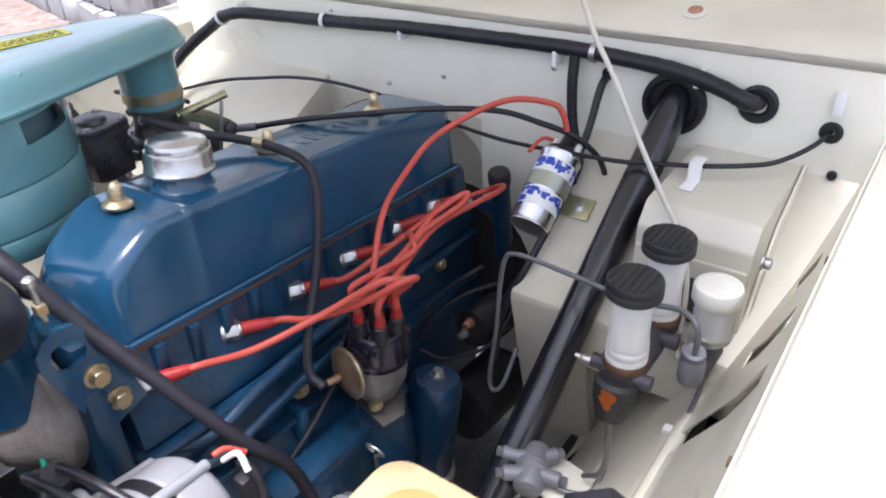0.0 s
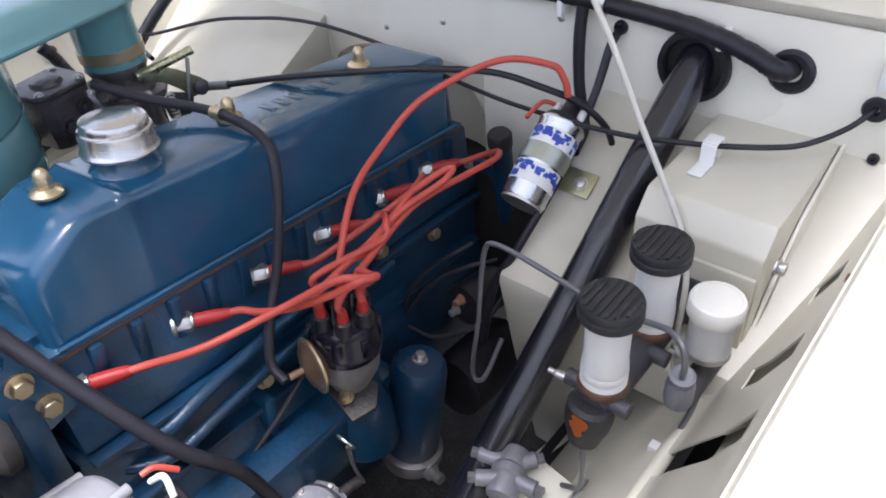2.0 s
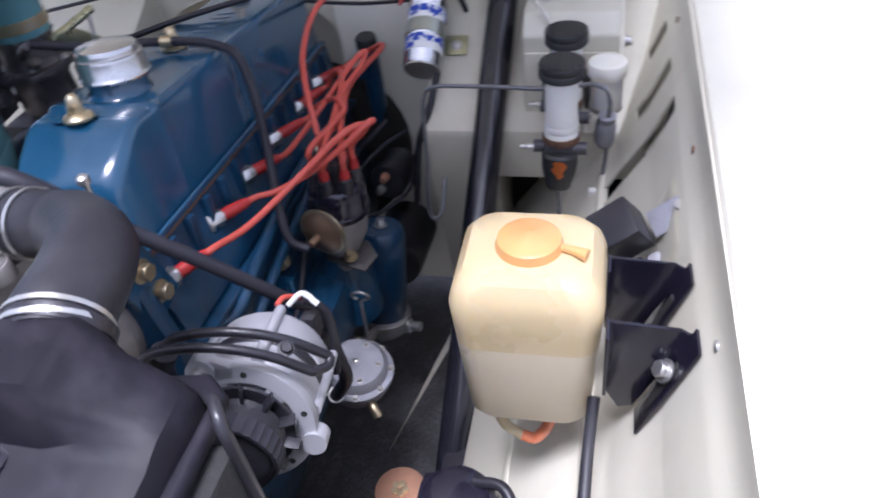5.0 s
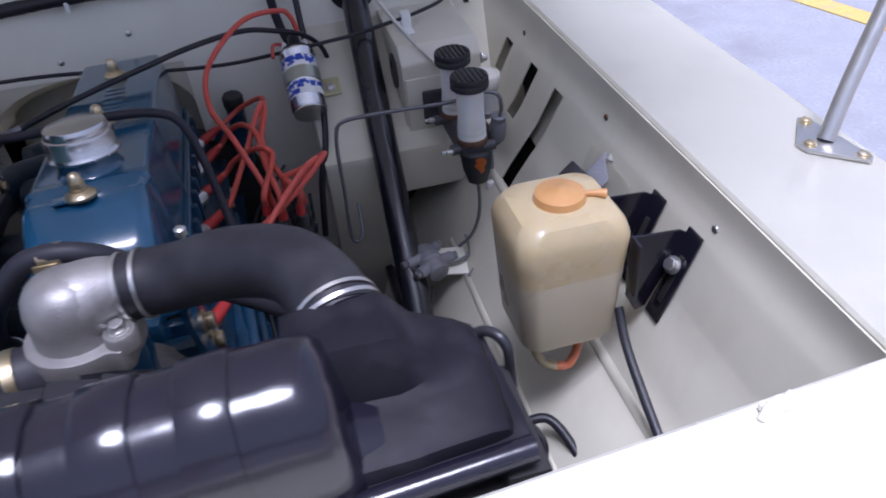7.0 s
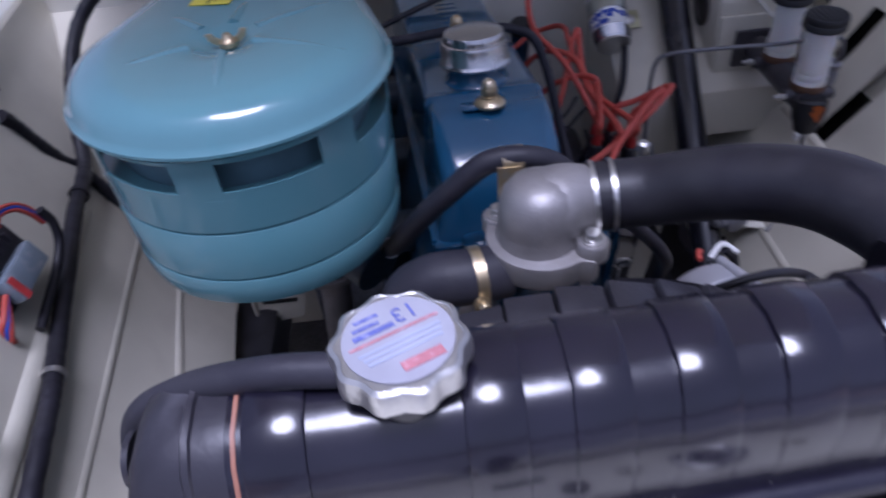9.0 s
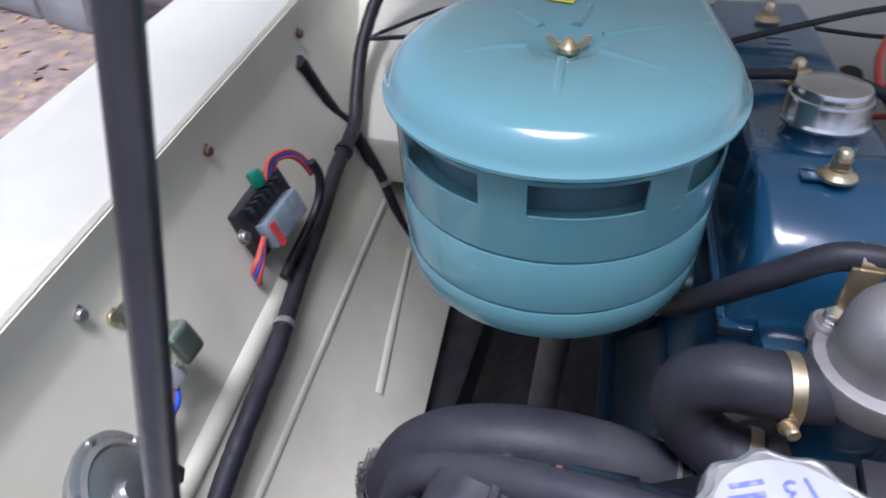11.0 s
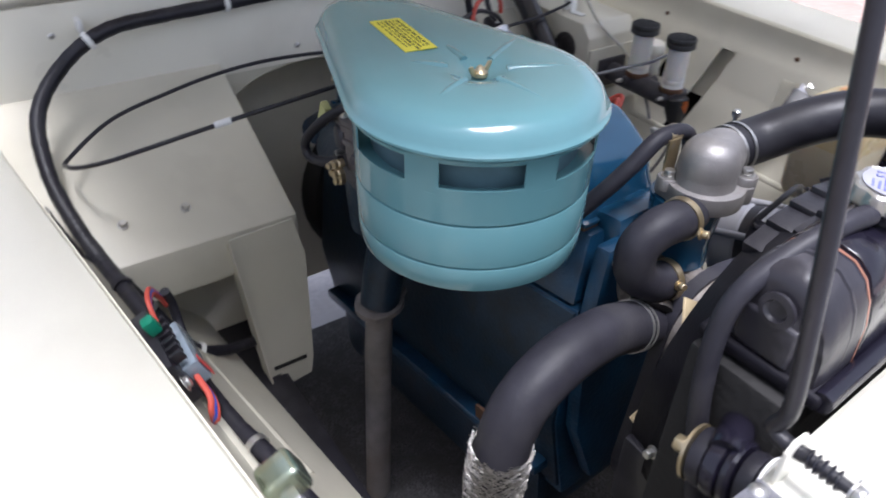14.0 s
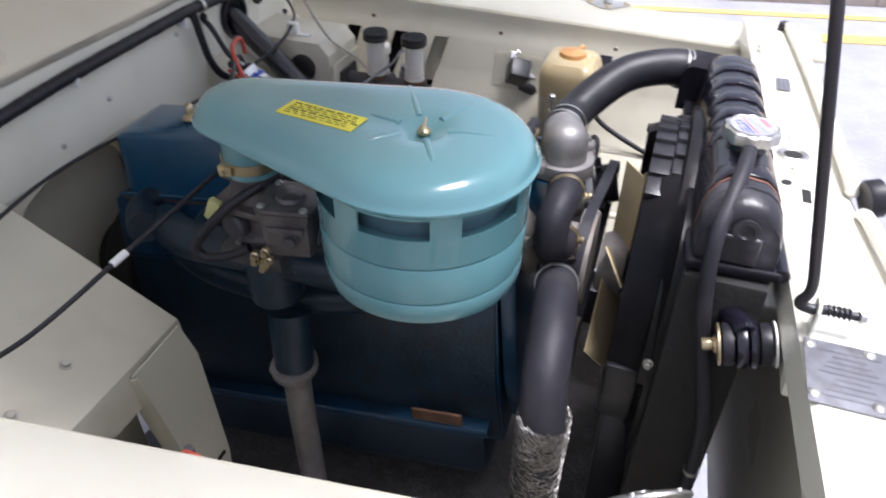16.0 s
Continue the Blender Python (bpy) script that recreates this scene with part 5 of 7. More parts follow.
part("throttle_lever", prism([(0.262, 1.064), (0.285, 1.066), (0.312, 1.05), (0.34, 1.028), (0.349, 1.018), (0.342, 1.007), (0.322, 1.007), (0.306, 1.026), (0.29, 1.04), (0.27, 1.05)], 0.0, 0.004, 0.001, YZ(-0.132)), GREENZINC, cb, "olive-gold zinc throttle lever")
part("lever_shaft", tube([(-0.137, 0.262, 1.058), (-0.128, 0.298, 1.064), (-0.12, 0.334, 1.07)], 0.0058, 12), GREENZINC, cb)
part("lever_boss", lathe([(0.0105, 0), (0.0105, 0.008), (0.007, 0.01)], axis((-0.132, 0.335, 1.016), (1, 0, 0.1)), 16), HYDRO, cb)
part("cable_bracket", prism([(0.29, 0.985), (0.325, 0.98), (0.33, 1.006), (0.3, 1.02), (0.285, 1.01)], 0.0, 0.003, 0.0006, YZ(-0.145)), ZINC, cb)
part("link_rod", tube([(-0.122, 0.326, 1.062), (-0.122, 0.318, 1.03), (-0.124, 0.31, 0.994)], 0.0026, 8), STEEL, cb)
part("return_spring", tube([(-0.126 + 0.005 * math.cos(1.3 * k), 0.29 + 0.005 * math.sin(1.3 * k), 0.985 + 0.0011 * k) for k in range(40)], 0.001, 6, 3), STEEL, cb)
part("spindle", tube([(-0.235, 0.262, 0.985), (-0.18, 0.264, 0.985), (-0.118, 0.267, 0.985)], 0.004, 8), STEEL, cb)
part("spindle_nut", bolt((-0.118, 0.267, 0.985), (1, 0.05, 0), 0.0065, 0.006), BRASS, cb)
part("vacuum_tube", tube([(-0.165, 0.232, 1.05), (-0.14, 0.215, 1.066), (-0.11, 0.198, 1.08)], 0.006, 12), ZINC, cb)
part("stub", tube([(-0.15, 0.228, 1.04), (-0.136, 0.216, 1.046), (-0.13, 0.212, 1.054)], 0.007, 12), ZINC, cb)
part("connector", box((0, 0, 0), (0.011, 0.017, 0.034), 0.003, Matrix.Translation((-0.234, 0.291, 1.032)) @ pose(0, 0, 0, 25, 0, 0)), mat("pale_yellow_connector", (0.46, 0.46, 0.2), 0.5), cb, "pale yellow plastic connector")
part("choke_housing", lathe([(0.018, 0), (0.02, 0.003), (0.02, 0.014), (0.016, 0.018), (0.006, 0.019)], axis((-0.208, 0.272, 1.0), (-1, 0.2, 0)), 24), HYDRO, cb)
part("loop_hose", tube([(-0.2, 0.235, 1.062), (-0.232, 0.268, 1.04), (-0.252, 0.298, 1.006), (-0.258, 0.312, 0.982), (-0.256, 0.302, 0.966), (-0.248, 0.272, 0.97), (-0.238, 0.242, 0.984)], 0.0068, 12), RUBBER, cb)
mfd = thing("intake_manifold", (-0.15, 0.3, 0.85), "oily dark blue cast inlet and exhaust manifold", "manifold")
part("plenum", tube([(-0.1, 0.02, 0.9), (-0.17, 0.1, 0.925), (-0.185, 0.25, 0.93), (-0.17, 0.4, 0.91), (-0.11, 0.5, 0.88)], 0.03, 18), GREASE_SHADE, mfd)
for y in (0.1, 0.26, 0.42, 0.55):
    part("runner", tube([(-0.05, y, 0.885), (-0.1, y, 0.885), (-0.16, y * 0.85 + 0.03, 0.9)], 0.025, 16), GREASE_SHADE, mfd)
part("riser", tube([(-0.185, 0.25, 0.96), (-0.185, 0.25, 0.92), (-0.18, 0.25, 0.86)], 0.04, 20), GREASE_SHADE, mfd)
part("exhaust_log", tube([(-0.09, 0.1, 0.84), (-0.115, 0.16, 0.82), (-0.13, 0.24, 0.815), (-0.12, 0.4, 0.81), (-0.08, 0.5, 0.8)], 0.027, 18), GREASE_SHADE, mfd)
ex = thing("exhaust_pipe", (-0.2, 0.22, 0.4), "heat-greyed exhaust downpipe with a bolted flange", "exhaust pipe")
part("collector", tube([(-0.165, 0.245, 0.81), (-0.178, 0.24, 0.765), (-0.19, 0.235, 0.715)], 0.034, 22, 8, [0.034, 0.033, 0.031]), GREASE_SHADE, ex)
part("flange", prism([(0.041 * math.cos(2 * math.pi * k / 24) * (1.25 if k % 8 == 0 else 1), 0.037 * math.sin(2 * math.pi * k / 24)) for k in range(24)], -0.006, 0.006, 0.002, Matrix.Translation((-0.19, 0.235, 0.715)) @ pose(0, 0, 0, 4, -6)), IRON, ex)
part("pipe", tube([(-0.19, 0.235, 0.71), (-0.2, 0.228, 0.6), (-0.212, 0.217, 0.42), (-0.218, 0.213, 0.3), (-0.222, 0.212, 0.18)], 0.0225, 20), IRON, ex)

# engine's left side: sump rail and mount
bm = box((-0.135, 0.3, -0.5), (0.03, 0.62, 0.02), 0.005, ENG)
part("sump_rail", bm, BLOCK, engine)
bm = box((-0.02, 0.3, -0.58), (0.22, 0.6, 0.14), 0.03, ENG)
part("sump", bm, GREASE_SHADE, engine)
bm = box((-0.15, 0.078, -0.47), (0.006, 0.09, 0.025), 0.002, ENG)
part("id_plate", bm, RUST, engine, "rusty identification tab")

# ---- firewall fittings ----
def harness(name, pts, r, label, clips=(), material=RUBBER):
    t = thing(name, pts[len(pts) // 2], label, "wiring harness")
    n = 8
    p = curve_points(pts, n)
    rng = random.Random(len(pts))
    fine = curve_points(p, 2) if r > 0.0085 else pts
    radii = [r * (1 + rng.uniform(-0.045, 0.045)) for _ in fine]
    part("loom", tube(fine, r, 16, 2 if r > 0.0085 else n, radii), material, t)
    for f, mt in clips:
        i = min(int(f * (len(p) - 1)), len(p) - 2)
        part("cable_clip", ring_band(p[i], p[i + 1] - p[i], r * 1.1, 0.008, 0.002, 18), mt, t)
    return t


harness("main_harness", [(0.504, FW + 0.01, 1.058), (0.498, 0.645, 1.066), (0.46, 0.648, 1.078), (0.4, 0.652, 1.09), (0.3, 0.655, 1.096), (0.236, 0.655, 1.098), (0.1, 0.655, 1.096), (-0.07, 0.655, 1.092), (-0.2, 0.655, 1.085), (-0.33, 0.645, 1.083), (-0.43, 0.61, 1.085), (-0.5, 0.6, 1.05), (-0.555, 0.56, 1.0), (-0.57, 0.49, 0.94), (-0.56, 0.42, 0.885), (-0.546, 0.365, 0.855), (-0.53, 0.26, 0.85), (-0.51, 0.15, 0.838), (-0.493, 0.04, 0.822), (-0.474, -0.04, 0.82), (-0.463, -0.11, 0.818), (-0.45, -0.2, 0.81), (-0.43, -0.29, 0.805), (-0.41, -0.38, 0.8)], 0.0108, "thick black taped wiring harness clipped along the firewall", ((0.19, STEEL), (0.36, WHITE), (0.455, WHITE), (0.68, RUBBER), (0.815, STEEL)))
harness("harness_branch", [(-0.545, 0.36, 0.85), (-0.525, 0.362, 0.805), (-0.505, 0.36, 0.76), (-0.465, 0.342, 0.675), (-0.42, 0.345, 0.64), (-0.37, 0.36, 0.62), (-0.3, 0.38, 0.6)], 0.009, "black wiring branch dropping past the footwell", ((0.34, STEEL), (0.56, WHITE)))
harness("harness_branch", [(0.255, 0.652, 1.09), (0.256, 0.646, 1.05), (0.262, 0.64, 1.0), (0.275, 0.63, 0.965), (0.29, 0.61, 0.95), (0.3, 0.57, 0.94)], 0.0075, "black wiring branch running down to the coil")
harness("coil_cable", [(0.3, FW, 1.066), (0.298, 0.65, 1.05), (0.298, 0.62, 1.0), (0.3, 0.58, 0.965), (0.305, 0.52, 0.92), (0.295, 0.46, 0.86), (0.275, 0.43, 0.8), (0.262, 0.42, 0.7)], 0.0055, "thin black cable from a hole in the firewall")


def grommet(p, r0, r1, name="grommet", label="black rubber grommet in the firewall"):
    bm = lathe([(r1 * 0.55, 0.0), (r1 * 0.9, -0.002), (r1, 0.001), (r1, 0.004), (r1 * 0.85, 0.007), (r0 * 1.25, 0.007), (r0, 0.004), (r0, -0.002)], axis(p, (0, -1, 0)), 28)
    return solo(name, bm, RUBBER, label, "grommet", "grommets")


grommet((0.504, FW - 0.003, 1.058), 0.012, 0.025)
grommet((0.593, FW - 0.003, 1.038), 0.004, 0.0135)
grommet((0.301, FW - 0.003, 1.067), 0.005, 0.009)
grommet((0.606, FW - 0.003, 0.984), 0.001, 0.006)
for p in ((-0.108, FW - 0.003, 0.987), (0.012, FW - 0.003, 1.018), (-0.23, FW - 0.003, 1.1), (0.215, FW - 0.003, 1.062), (-0.5, FW - 0.003, 1.07)):
    solo("screw", screw(p, (0, -1, 0), 0.005, 0.004), STEEL, "small zinc screw in the firewall", "screw", "firewall screws")
for x in (-0.46, -0.06, 0.225, 0.43):
    solo("harness_clip", box((x, 0.657, 1.083), (0.008, 0.024, 0.022), 0.003), WHITE, "white plastic clip holding the harness", "clip", "harness clips")
t = thing("firewall_clip", (0.595, 0.665, 1.07), "white spring clip on the firewall", "clip")
part("spring", box((0.595, 0.664, 1.075), (0.014, 0.012, 0.03), 0.004), WHITE, t)
# hinge screws on the cowl
for x, y in ((0.39, 0.73), (-0.62, 0.73), (-0.6, 0.78)):
    z = 1.126 + (y - 0.674) * 0.36
    t = thing("hinge_screw", (x, y, z), "rusty crosshead screw on a round washer", "screw", "hinge screws")
    part("washer", lathe([(0.018, 0), (0.018, 0.002), (0.004, 0.002)], axis((x, y, z + 0.001), (0, -0.35, 1)), 24), CREAM, t)
    part("head", screw((x, y, z + 0.003), (0, -0.35, 1), 0.008, 0.003), RUST if x < 0 else COPPER, t)
# cables
def cable(name, pts, r, material, label, cat="cable"):
    return solo(name, tube(pts, r, 10, 8), material, label, cat)


ac = thing("throttle_cable", (0.1, 0.45, 1.1), "black sheathed throttle cable arching over the engine", "cable")
part("sheath", tube([(-0.108, 0.356, 1.015), (-0.034, 0.398, 1.027), (0.056, 0.45, 1.036), (0.127, 0.491, 1.041), (0.202, 0.535, 1.037), (0.252, 0.564, 1.019), (0.294, 0.588, 0.998), (0.322, 0.604, 0.968), (0.333, 0.611, 0.938)], 0.0042, 10), RUBBER, ac)
part("end_sleeve", tube([(-0.13, 0.346, 1.012), (-0.112, 0.354, 1.0145), (-0.1, 0.36, 1.016)], 0.006, 10), PIPEGREY, ac)
part("ferrule", lathe([(0.007, 0), (0.009, 0.004), (0.009, 0.018), (0.005, 0.024)], axis((0.334, 0.613, 0.916), (-0.02, -0.05, 1)), 16), PUMPGREY, ac)
lp = [(-0.165, 0.302, 1.06), (-0.2, 0.31, 1.058), (-0.25, 0.319, 1.049), (-0.35, 0.338, 1.03), (-0.45, 0.358, 1.009), (-0.5, 0.385, 0.99), (-0.532, 0.43, 0.968), (-0.545, 0.478, 0.95), (-0.538, 0.51, 0.946), (-0.46, 0.575, 0.962), (-0.36, 0.6, 0.976), (-0.284, 0.606, 0.987), (-0.2, 0.612, 0.991), (-0.1, 0.618, 0.985), (0.0, 0.622, 0.972), (0.05, 0.615, 0.965), (0.16, 0.6, 0.963), (0.26, 0.575, 0.977), (0.33, 0.56, 0.988), (0.38, 0.56, 0.992), (0.425, 0.56, 1.0), (0.47, 0.572, 1.003), (0.52, 0.59, 1.008), (0.55, 0.61, 1.012), (0.578, 0.64, 1.025), (0.594, FW, 1.039)]
lc = thing("loop_cable", (-0.45, 0.5, 0.9), "thin black control cable looped over the footwell to a firewall grommet", "cable")
part("sheath", tube(lp, 0.0032, 10), RUBBER, lc)
part("tip", tube([(-0.348, 0.3377, 1.0303), (-0.358, 0.3396, 1.0284), (-0.37, 0.342, 1.026)], 0.005, 10), WHITE, lc, "white plastic sleeve")
cable("washer_tube", [(0.31, 0.505, 1.26), (0.345, 0.5, 1.18), (0.382, 0.494, 1.123), (0.42, 0.487, 1.06), (0.46, 0.478, 1.0), (0.49, 0.462, 0.965), (0.515, 0.43, 0.93), (0.53, 0.38, 0.86)], 0.0032, CLEARTUBE, "clear plastic washer tube hanging from the bonnet", "tube")
vh = thing("vacuum_hose", (0.1, 0.25, 1.0), "thin grey rubber vacuum hose to the distributor", "hose")
part("hose", tube([(-0.11, 0.198, 1.082), (-0.06, 0.23, 1.063), (0.0, 0.26, 1.054), (0.05, 0.268, 1.051), (0.09, 0.268, 1.045), (0.115, 0.262, 1.03), (0.13, 0.245, 0.985), (0.142, 0.215, 0.92), (0.155, 0.18, 0.87), (0.168, 0.16, 0.83), (0.192, 0.158, 0.818)], 0.0058, 12), RUBBER_OLD, vh)
part("clip", ring_band((0.023, 0.265, 1.0525), (1, 0.2, -0.05), 0.006, 0.014), BRASS, vh, "brass clip")

# ---- ignition coil ----
co = thing("ignition_coil", (0.288, 0.51, 0.9), "silver ignition coil with a torn blue and white label", "ignition coil")
CA = Vector((-0.01, 0.812, 0.584)).normalized()
mc = axis((0.281, 0.484, 0.904), CA)
part("can", lathe([(0.0245, 0.0005), (0.0275, 0.001), (0.029, 0.004), (0.029, 0.104), (0.0305, 0.106), (0.0305, 0.11), (0.028, 0.113)], mc, 36), SATIN, co)
part("base_rim", lathe([(0.0255, -0.001), (0.0275, -0.002), (0.0275, 0.001), (0.0245, 0.0015), (0.023, -0.0002), (0.001, -0.0002)], mc, 36), STEEL, co)
part("label", lathe([(0.0292, 0.022), (0.0295, 0.0222), (0.0295, 0.048), (0.0292, 0.0482)], mc, 36, False), WHITE, co, "torn white label with blue print")
part("label", lathe([(0.0292, 0.074), (0.0295, 0.0742), (0.0295, 0.096), (0.0292, 0.0962)], mc, 36, False), WHITE, co)
rng = random.Random(5)
for z0, z1, n in ((0.023, 0.047, 60), (0.075, 0.095, 70)):
    for k in range(n):
        a, w, h = rng.uniform(0, 6.28), rng.uniform(0.12, 0.42), rng.uniform(0.002, 0.009)
        z = rng.choice((rng.uniform(z0, z1 - h), rng.uniform(z0 + 0.4 * (z1 - z0), z1 - h)))
        bm = rings([[(0.0298 * math.cos(a + w * i / 4), 0.0298 * math.sin(a + w * i / 4), z + hh + rng.uniform(-0.001, 0.001)) for i in range(5)] for hh in (0, h)], close=False, caps=False)
        bm.transform(mc)
        part("blue_patch", bm, BLUEPRINT, co)
part("top", lathe([(0.028, 0.112), (0.024, 0.12), (0.012, 0.123), (0.01, 0.145), (0.007, 0.15)], mc, 24), PLASTIC, co)
for s in (-1, 1):
    part("terminal", lathe([(0.005, 0.115), (0.005, 0.135), (0.003, 0.138)], mc @ Matrix.Translation((0.018 * s, 0, 0)), 10), WHITE, co)
part("strap", ring_band(mc @ Vector((0, 0, 0.062)), CA, 0.0295, 0.022), mat("dull_green_zinc", (0.4, 0.42, 0.36), 0.35, metal=0.8), co)
part("foot", box((0, 0, 0), (0.05, 0.034, 0.003), 0.001, Matrix.Translation((0.316, 0.552, 0.9115)) @ pose(0, 0, 0, 32)), GREENZINC, co)
part("foot_bolt", screw((0.324, 0.55, 0.9125), (0, -0.62, 1), 0.0075, 0.004), STEEL, co)
part("red_tail", tube([mc @ Vector((0.018, 0, 0.135)), mc @ Vector((0.035, 0.01, 0.13)), mc @ Vector((0.04, 0.02, 0.1))], 0.003, 8), REDWIRE, co)

# ---- brake and clutch hydraulics ----
pb = thing("pedal_box", (0.5, 0.57, 0.83), "cream steel box on the firewall carrying the master cylinders", "pedal box")
prof = [(FW - 0.002, 0.84), (0.466, 0.84), (0.466, 0.962), (0.488, 0.988), (FW - 0.002, 0.99)]
bm = rings([[(x, y, z) for y, z in prof] for x in (0.437, 0.572)])
bmesh.ops.recalc_face_normals(bm, faces=bm.faces)
bevel(bm, 0.004)
part("housing", bm, CREAM_SHADED, pb)
bm = prism([(0.45, 0.82), (0.462, 0.815), (0.5, 0.9), (0.56, 0.955), (FW - 0.004, 0.992), (FW - 0.004, 0.88), (0.5, 0.83)], 0.573, 0.577, 0.001, Matrix(((0, 0, 1, 0), (1, 0, 0, 0), (0, 1, 0, 0), (0, 0, 0, 1))))
part("side_flange", bm, CREAM, pb)
part("flange_bolt", bolt((0.578, 0.487, 0.945), (1, 0, 0), 0.007, 0.008), STEEL, pb)
part("mounting_plate", box((0.505, 0.462, 0.89), (0.13, 0.006, 0.1), 0.002), CREAM_SHADED, pb)
for c, sz in (((0.47, 0.576, 1.0), (0.016, 0.003, 0.024)), ((0.47, 0.566, 1.013), (0.016, 0.02, 0.003)), ((0.47, 0.556, 0.999), (0.016, 0.003, 0.026)), ((0.47, 0.54, 0.9905), (0.016, 0.03, 0.002))):
    part("strap_clip", box(c, sz, 0.001), WHITE, pb, "white plastic strap clip")
lp2 = thing("column_bracket", (0.43, 0.43, 0.8), "dark oval hole cover on the footwell side", "bracket")
part("plate", lathe([(0.03, 0), (0.03, 0.003), (0.02, 0.004), (0.018, -0.002)], axis((0.436, 0.53, 0.93), (-1, 0, 0)), 24), CASTDARK, lp2)

mcy = thing("brake_master_cylinder", (0.5, 0.34, 0.83), "grey tandem brake master cylinder with two milky reservoirs", "master cylinder")
part("cylinder", tube([(0.503, 0.462, 0.888), (0.502, 0.38, 0.888), (0.501, 0.272, 0.888)], 0.02, 24), HYDRO, mcy)
NOSE = axis((0.503, 0.276, 0.893), (-0.03, -0.17, -0.98))
part("nose", lathe([(0.019, -0.004), (0.0225, 0.0), (0.0225, 0.012), (0.021, 0.024), (0.0175, 0.034), (0.015, 0.044), (0.007, 0.049)], NOSE, 28), CAPBLACK, mcy)
NI = NOSE.inverted().to_3x3() @ Vector((0.02, -1, 0.12))
fa = math.atan2(NI.y, NI.x)
rows = []
for z, w0, w1 in ((0.001, -0.12, 0.25), (0.004, -0.34, 0.36), (0.008, -0.42, 0.26), (0.012, -0.34, 0.46), (0.016, -0.2, 0.34), (0.021, -0.26, 0.14), (0.025, -0.1, 0.06)):
    r = lerp(z, [(0.0, 0.0229), (0.012, 0.0229), (0.024, 0.0215), (0.034, 0.018)])
    rows.append([(r * math.cos(fa + w0 + (w1 - w0) * i / 5), r * math.sin(fa + w0 + (w1 - w0) * i / 5), z) for i in range(6)])
bm = rings(rows, close=False, caps=False)
bmesh.ops.solidify(bm, geom=bm.faces[:], thickness=0.0004)
bm.transform(NOSE)
part("paint_mark", bm, ORANGE, mcy, "ragged orange paint mark")
part("mounting_flange", box((0.503, 0.455, 0.888), (0.075, 0.008, 0.06), 0.004), HYDRO, mcy)
for y, zb in ((0.294, 0.9), (0.384, 0.9)):
    m = Matrix.Translation((0.503, y, 0))
    part("boss", lathe([(0.018, 0.885), (0.02, 0.895), (0.023, 0.905)], m, 24), HYDRO, mcy)
    part("clamp_ring", lathe([(0.0225, 0.903), (0.0235, 0.905), (0.0235, 0.911), (0.0225, 0.913)], m, 28), RUST, mcy, "rusty clamp ring")
    res = part("reservoir", lathe([(0.0215, 0.904), (0.0215, 0.917), (0.0204, 0.919), (0.0215, 0.922), (0.0215, 0.927), (0.0204, 0.929), (0.0212, 0.932), (0.0205, 0.938), (0.0198, 0.944), (0.0198, 0.996)], m, 32), MILKY, mcy, "milky plastic reservoir")
    c = part("reservoir_cap", lathe([(0.026, 0.99), (0.0278, 0.992), (0.0278, 0.998), (0.0268, 0.9995), (0.0276, 1.001), (0.0276, 1.006), (0.0265, 1.0085), (0.001, 1.0085)], m, 36), CAPBLACK, mcy, "ribbed black rubber cap")
    for i in range(7):
        x = -0.021 + 0.007 * i
        hw = math.sqrt(max(0.0, 0.0245**2 - x * x))
        part("cap_rib", box((x, 0, 1.0092), (0.003, 2 * hw, 0.0022), 0.0006, m), CAPBLACK, c)
for y, s in ((0.29, -1), (0.39, -1), (0.285, 1), (0.36, 1)):
    part("outlet", tube([(0.502 + 0.014 * s, y, 0.896), (0.502 + 0.024 * s, y, 0.896), (0.502 + 0.033 * s, y, 0.896)], 0.0082, 14), HYDRO, mcy)
for y in (0.285, 0.392):
    part("bleed_nipple", lathe([(0.0045, 0), (0.0045, 0.009), (0.0028, 0.011), (0.0028, 0.017)], axis((0.469, y, 0.897), (-1, -0.1, 0.1)), 10), STEEL, mcy)

clu = thing("clutch_master_cylinder", (0.553, 0.41, 0.83), "clutch master cylinder with a white-capped reservoir", "master cylinder")
m = Matrix.Translation((0.556, 0.4, 0))
part("reservoir", lathe([(0.019, 0.886), (0.021, 0.892), (0.021, 0.938), (0.0225, 0.942)], m, 28), MILKY, clu)
part("cap", lathe([(0.0245, 0.938), (0.0258, 0.94), (0.0258, 0.954), (0.0245, 0.957), (0.0215, 0.958), (0.02, 0.9568), (0.001, 0.9568)], m, 32), WHITECAP, clu, "white plastic screw cap")
part("clamp", ring_band((0.556, 0.4, 0.893), (0, 0, 1), 0.0213, 0.006), STEEL, clu)
part("clamp_screw", bolt((0.533, 0.385, 0.886), (-0.6, -0.8, 0), 0.005, 0.012), STEEL, clu)
part("cylinder", lathe([(0.009, 0), (0.0125, 0.003), (0.0135, 0.008), (0.0135, 0.03), (0.011, 0.036), (0.008, 0.04)], axis((0.556, 0.343, 0.868), (0.06, -0.16, 1)), 22), PUMPGREY, clu, "dull grey cylinder")
part("collar", lathe([(0.0105, 0), (0.0118, 0.002), (0.0118, 0.009), (0.009, 0.011), (0.005, 0.01)], axis((0.558, 0.337, 0.905), (0.06, -0.16, 1)), 20), PUMPGREY, clu)
part("body", tube([(0.5565, 0.345, 0.874), (0.557, 0.36, 0.862), (0.556, 0.4, 0.855), (0.556, 0.43, 0.85)], 0.012, 16), HYDRO, clu)
part("bolt", bolt((0.53, 0.44, 0.785), (0, -1, 0), 0.007, 0.008), STEEL, clu)


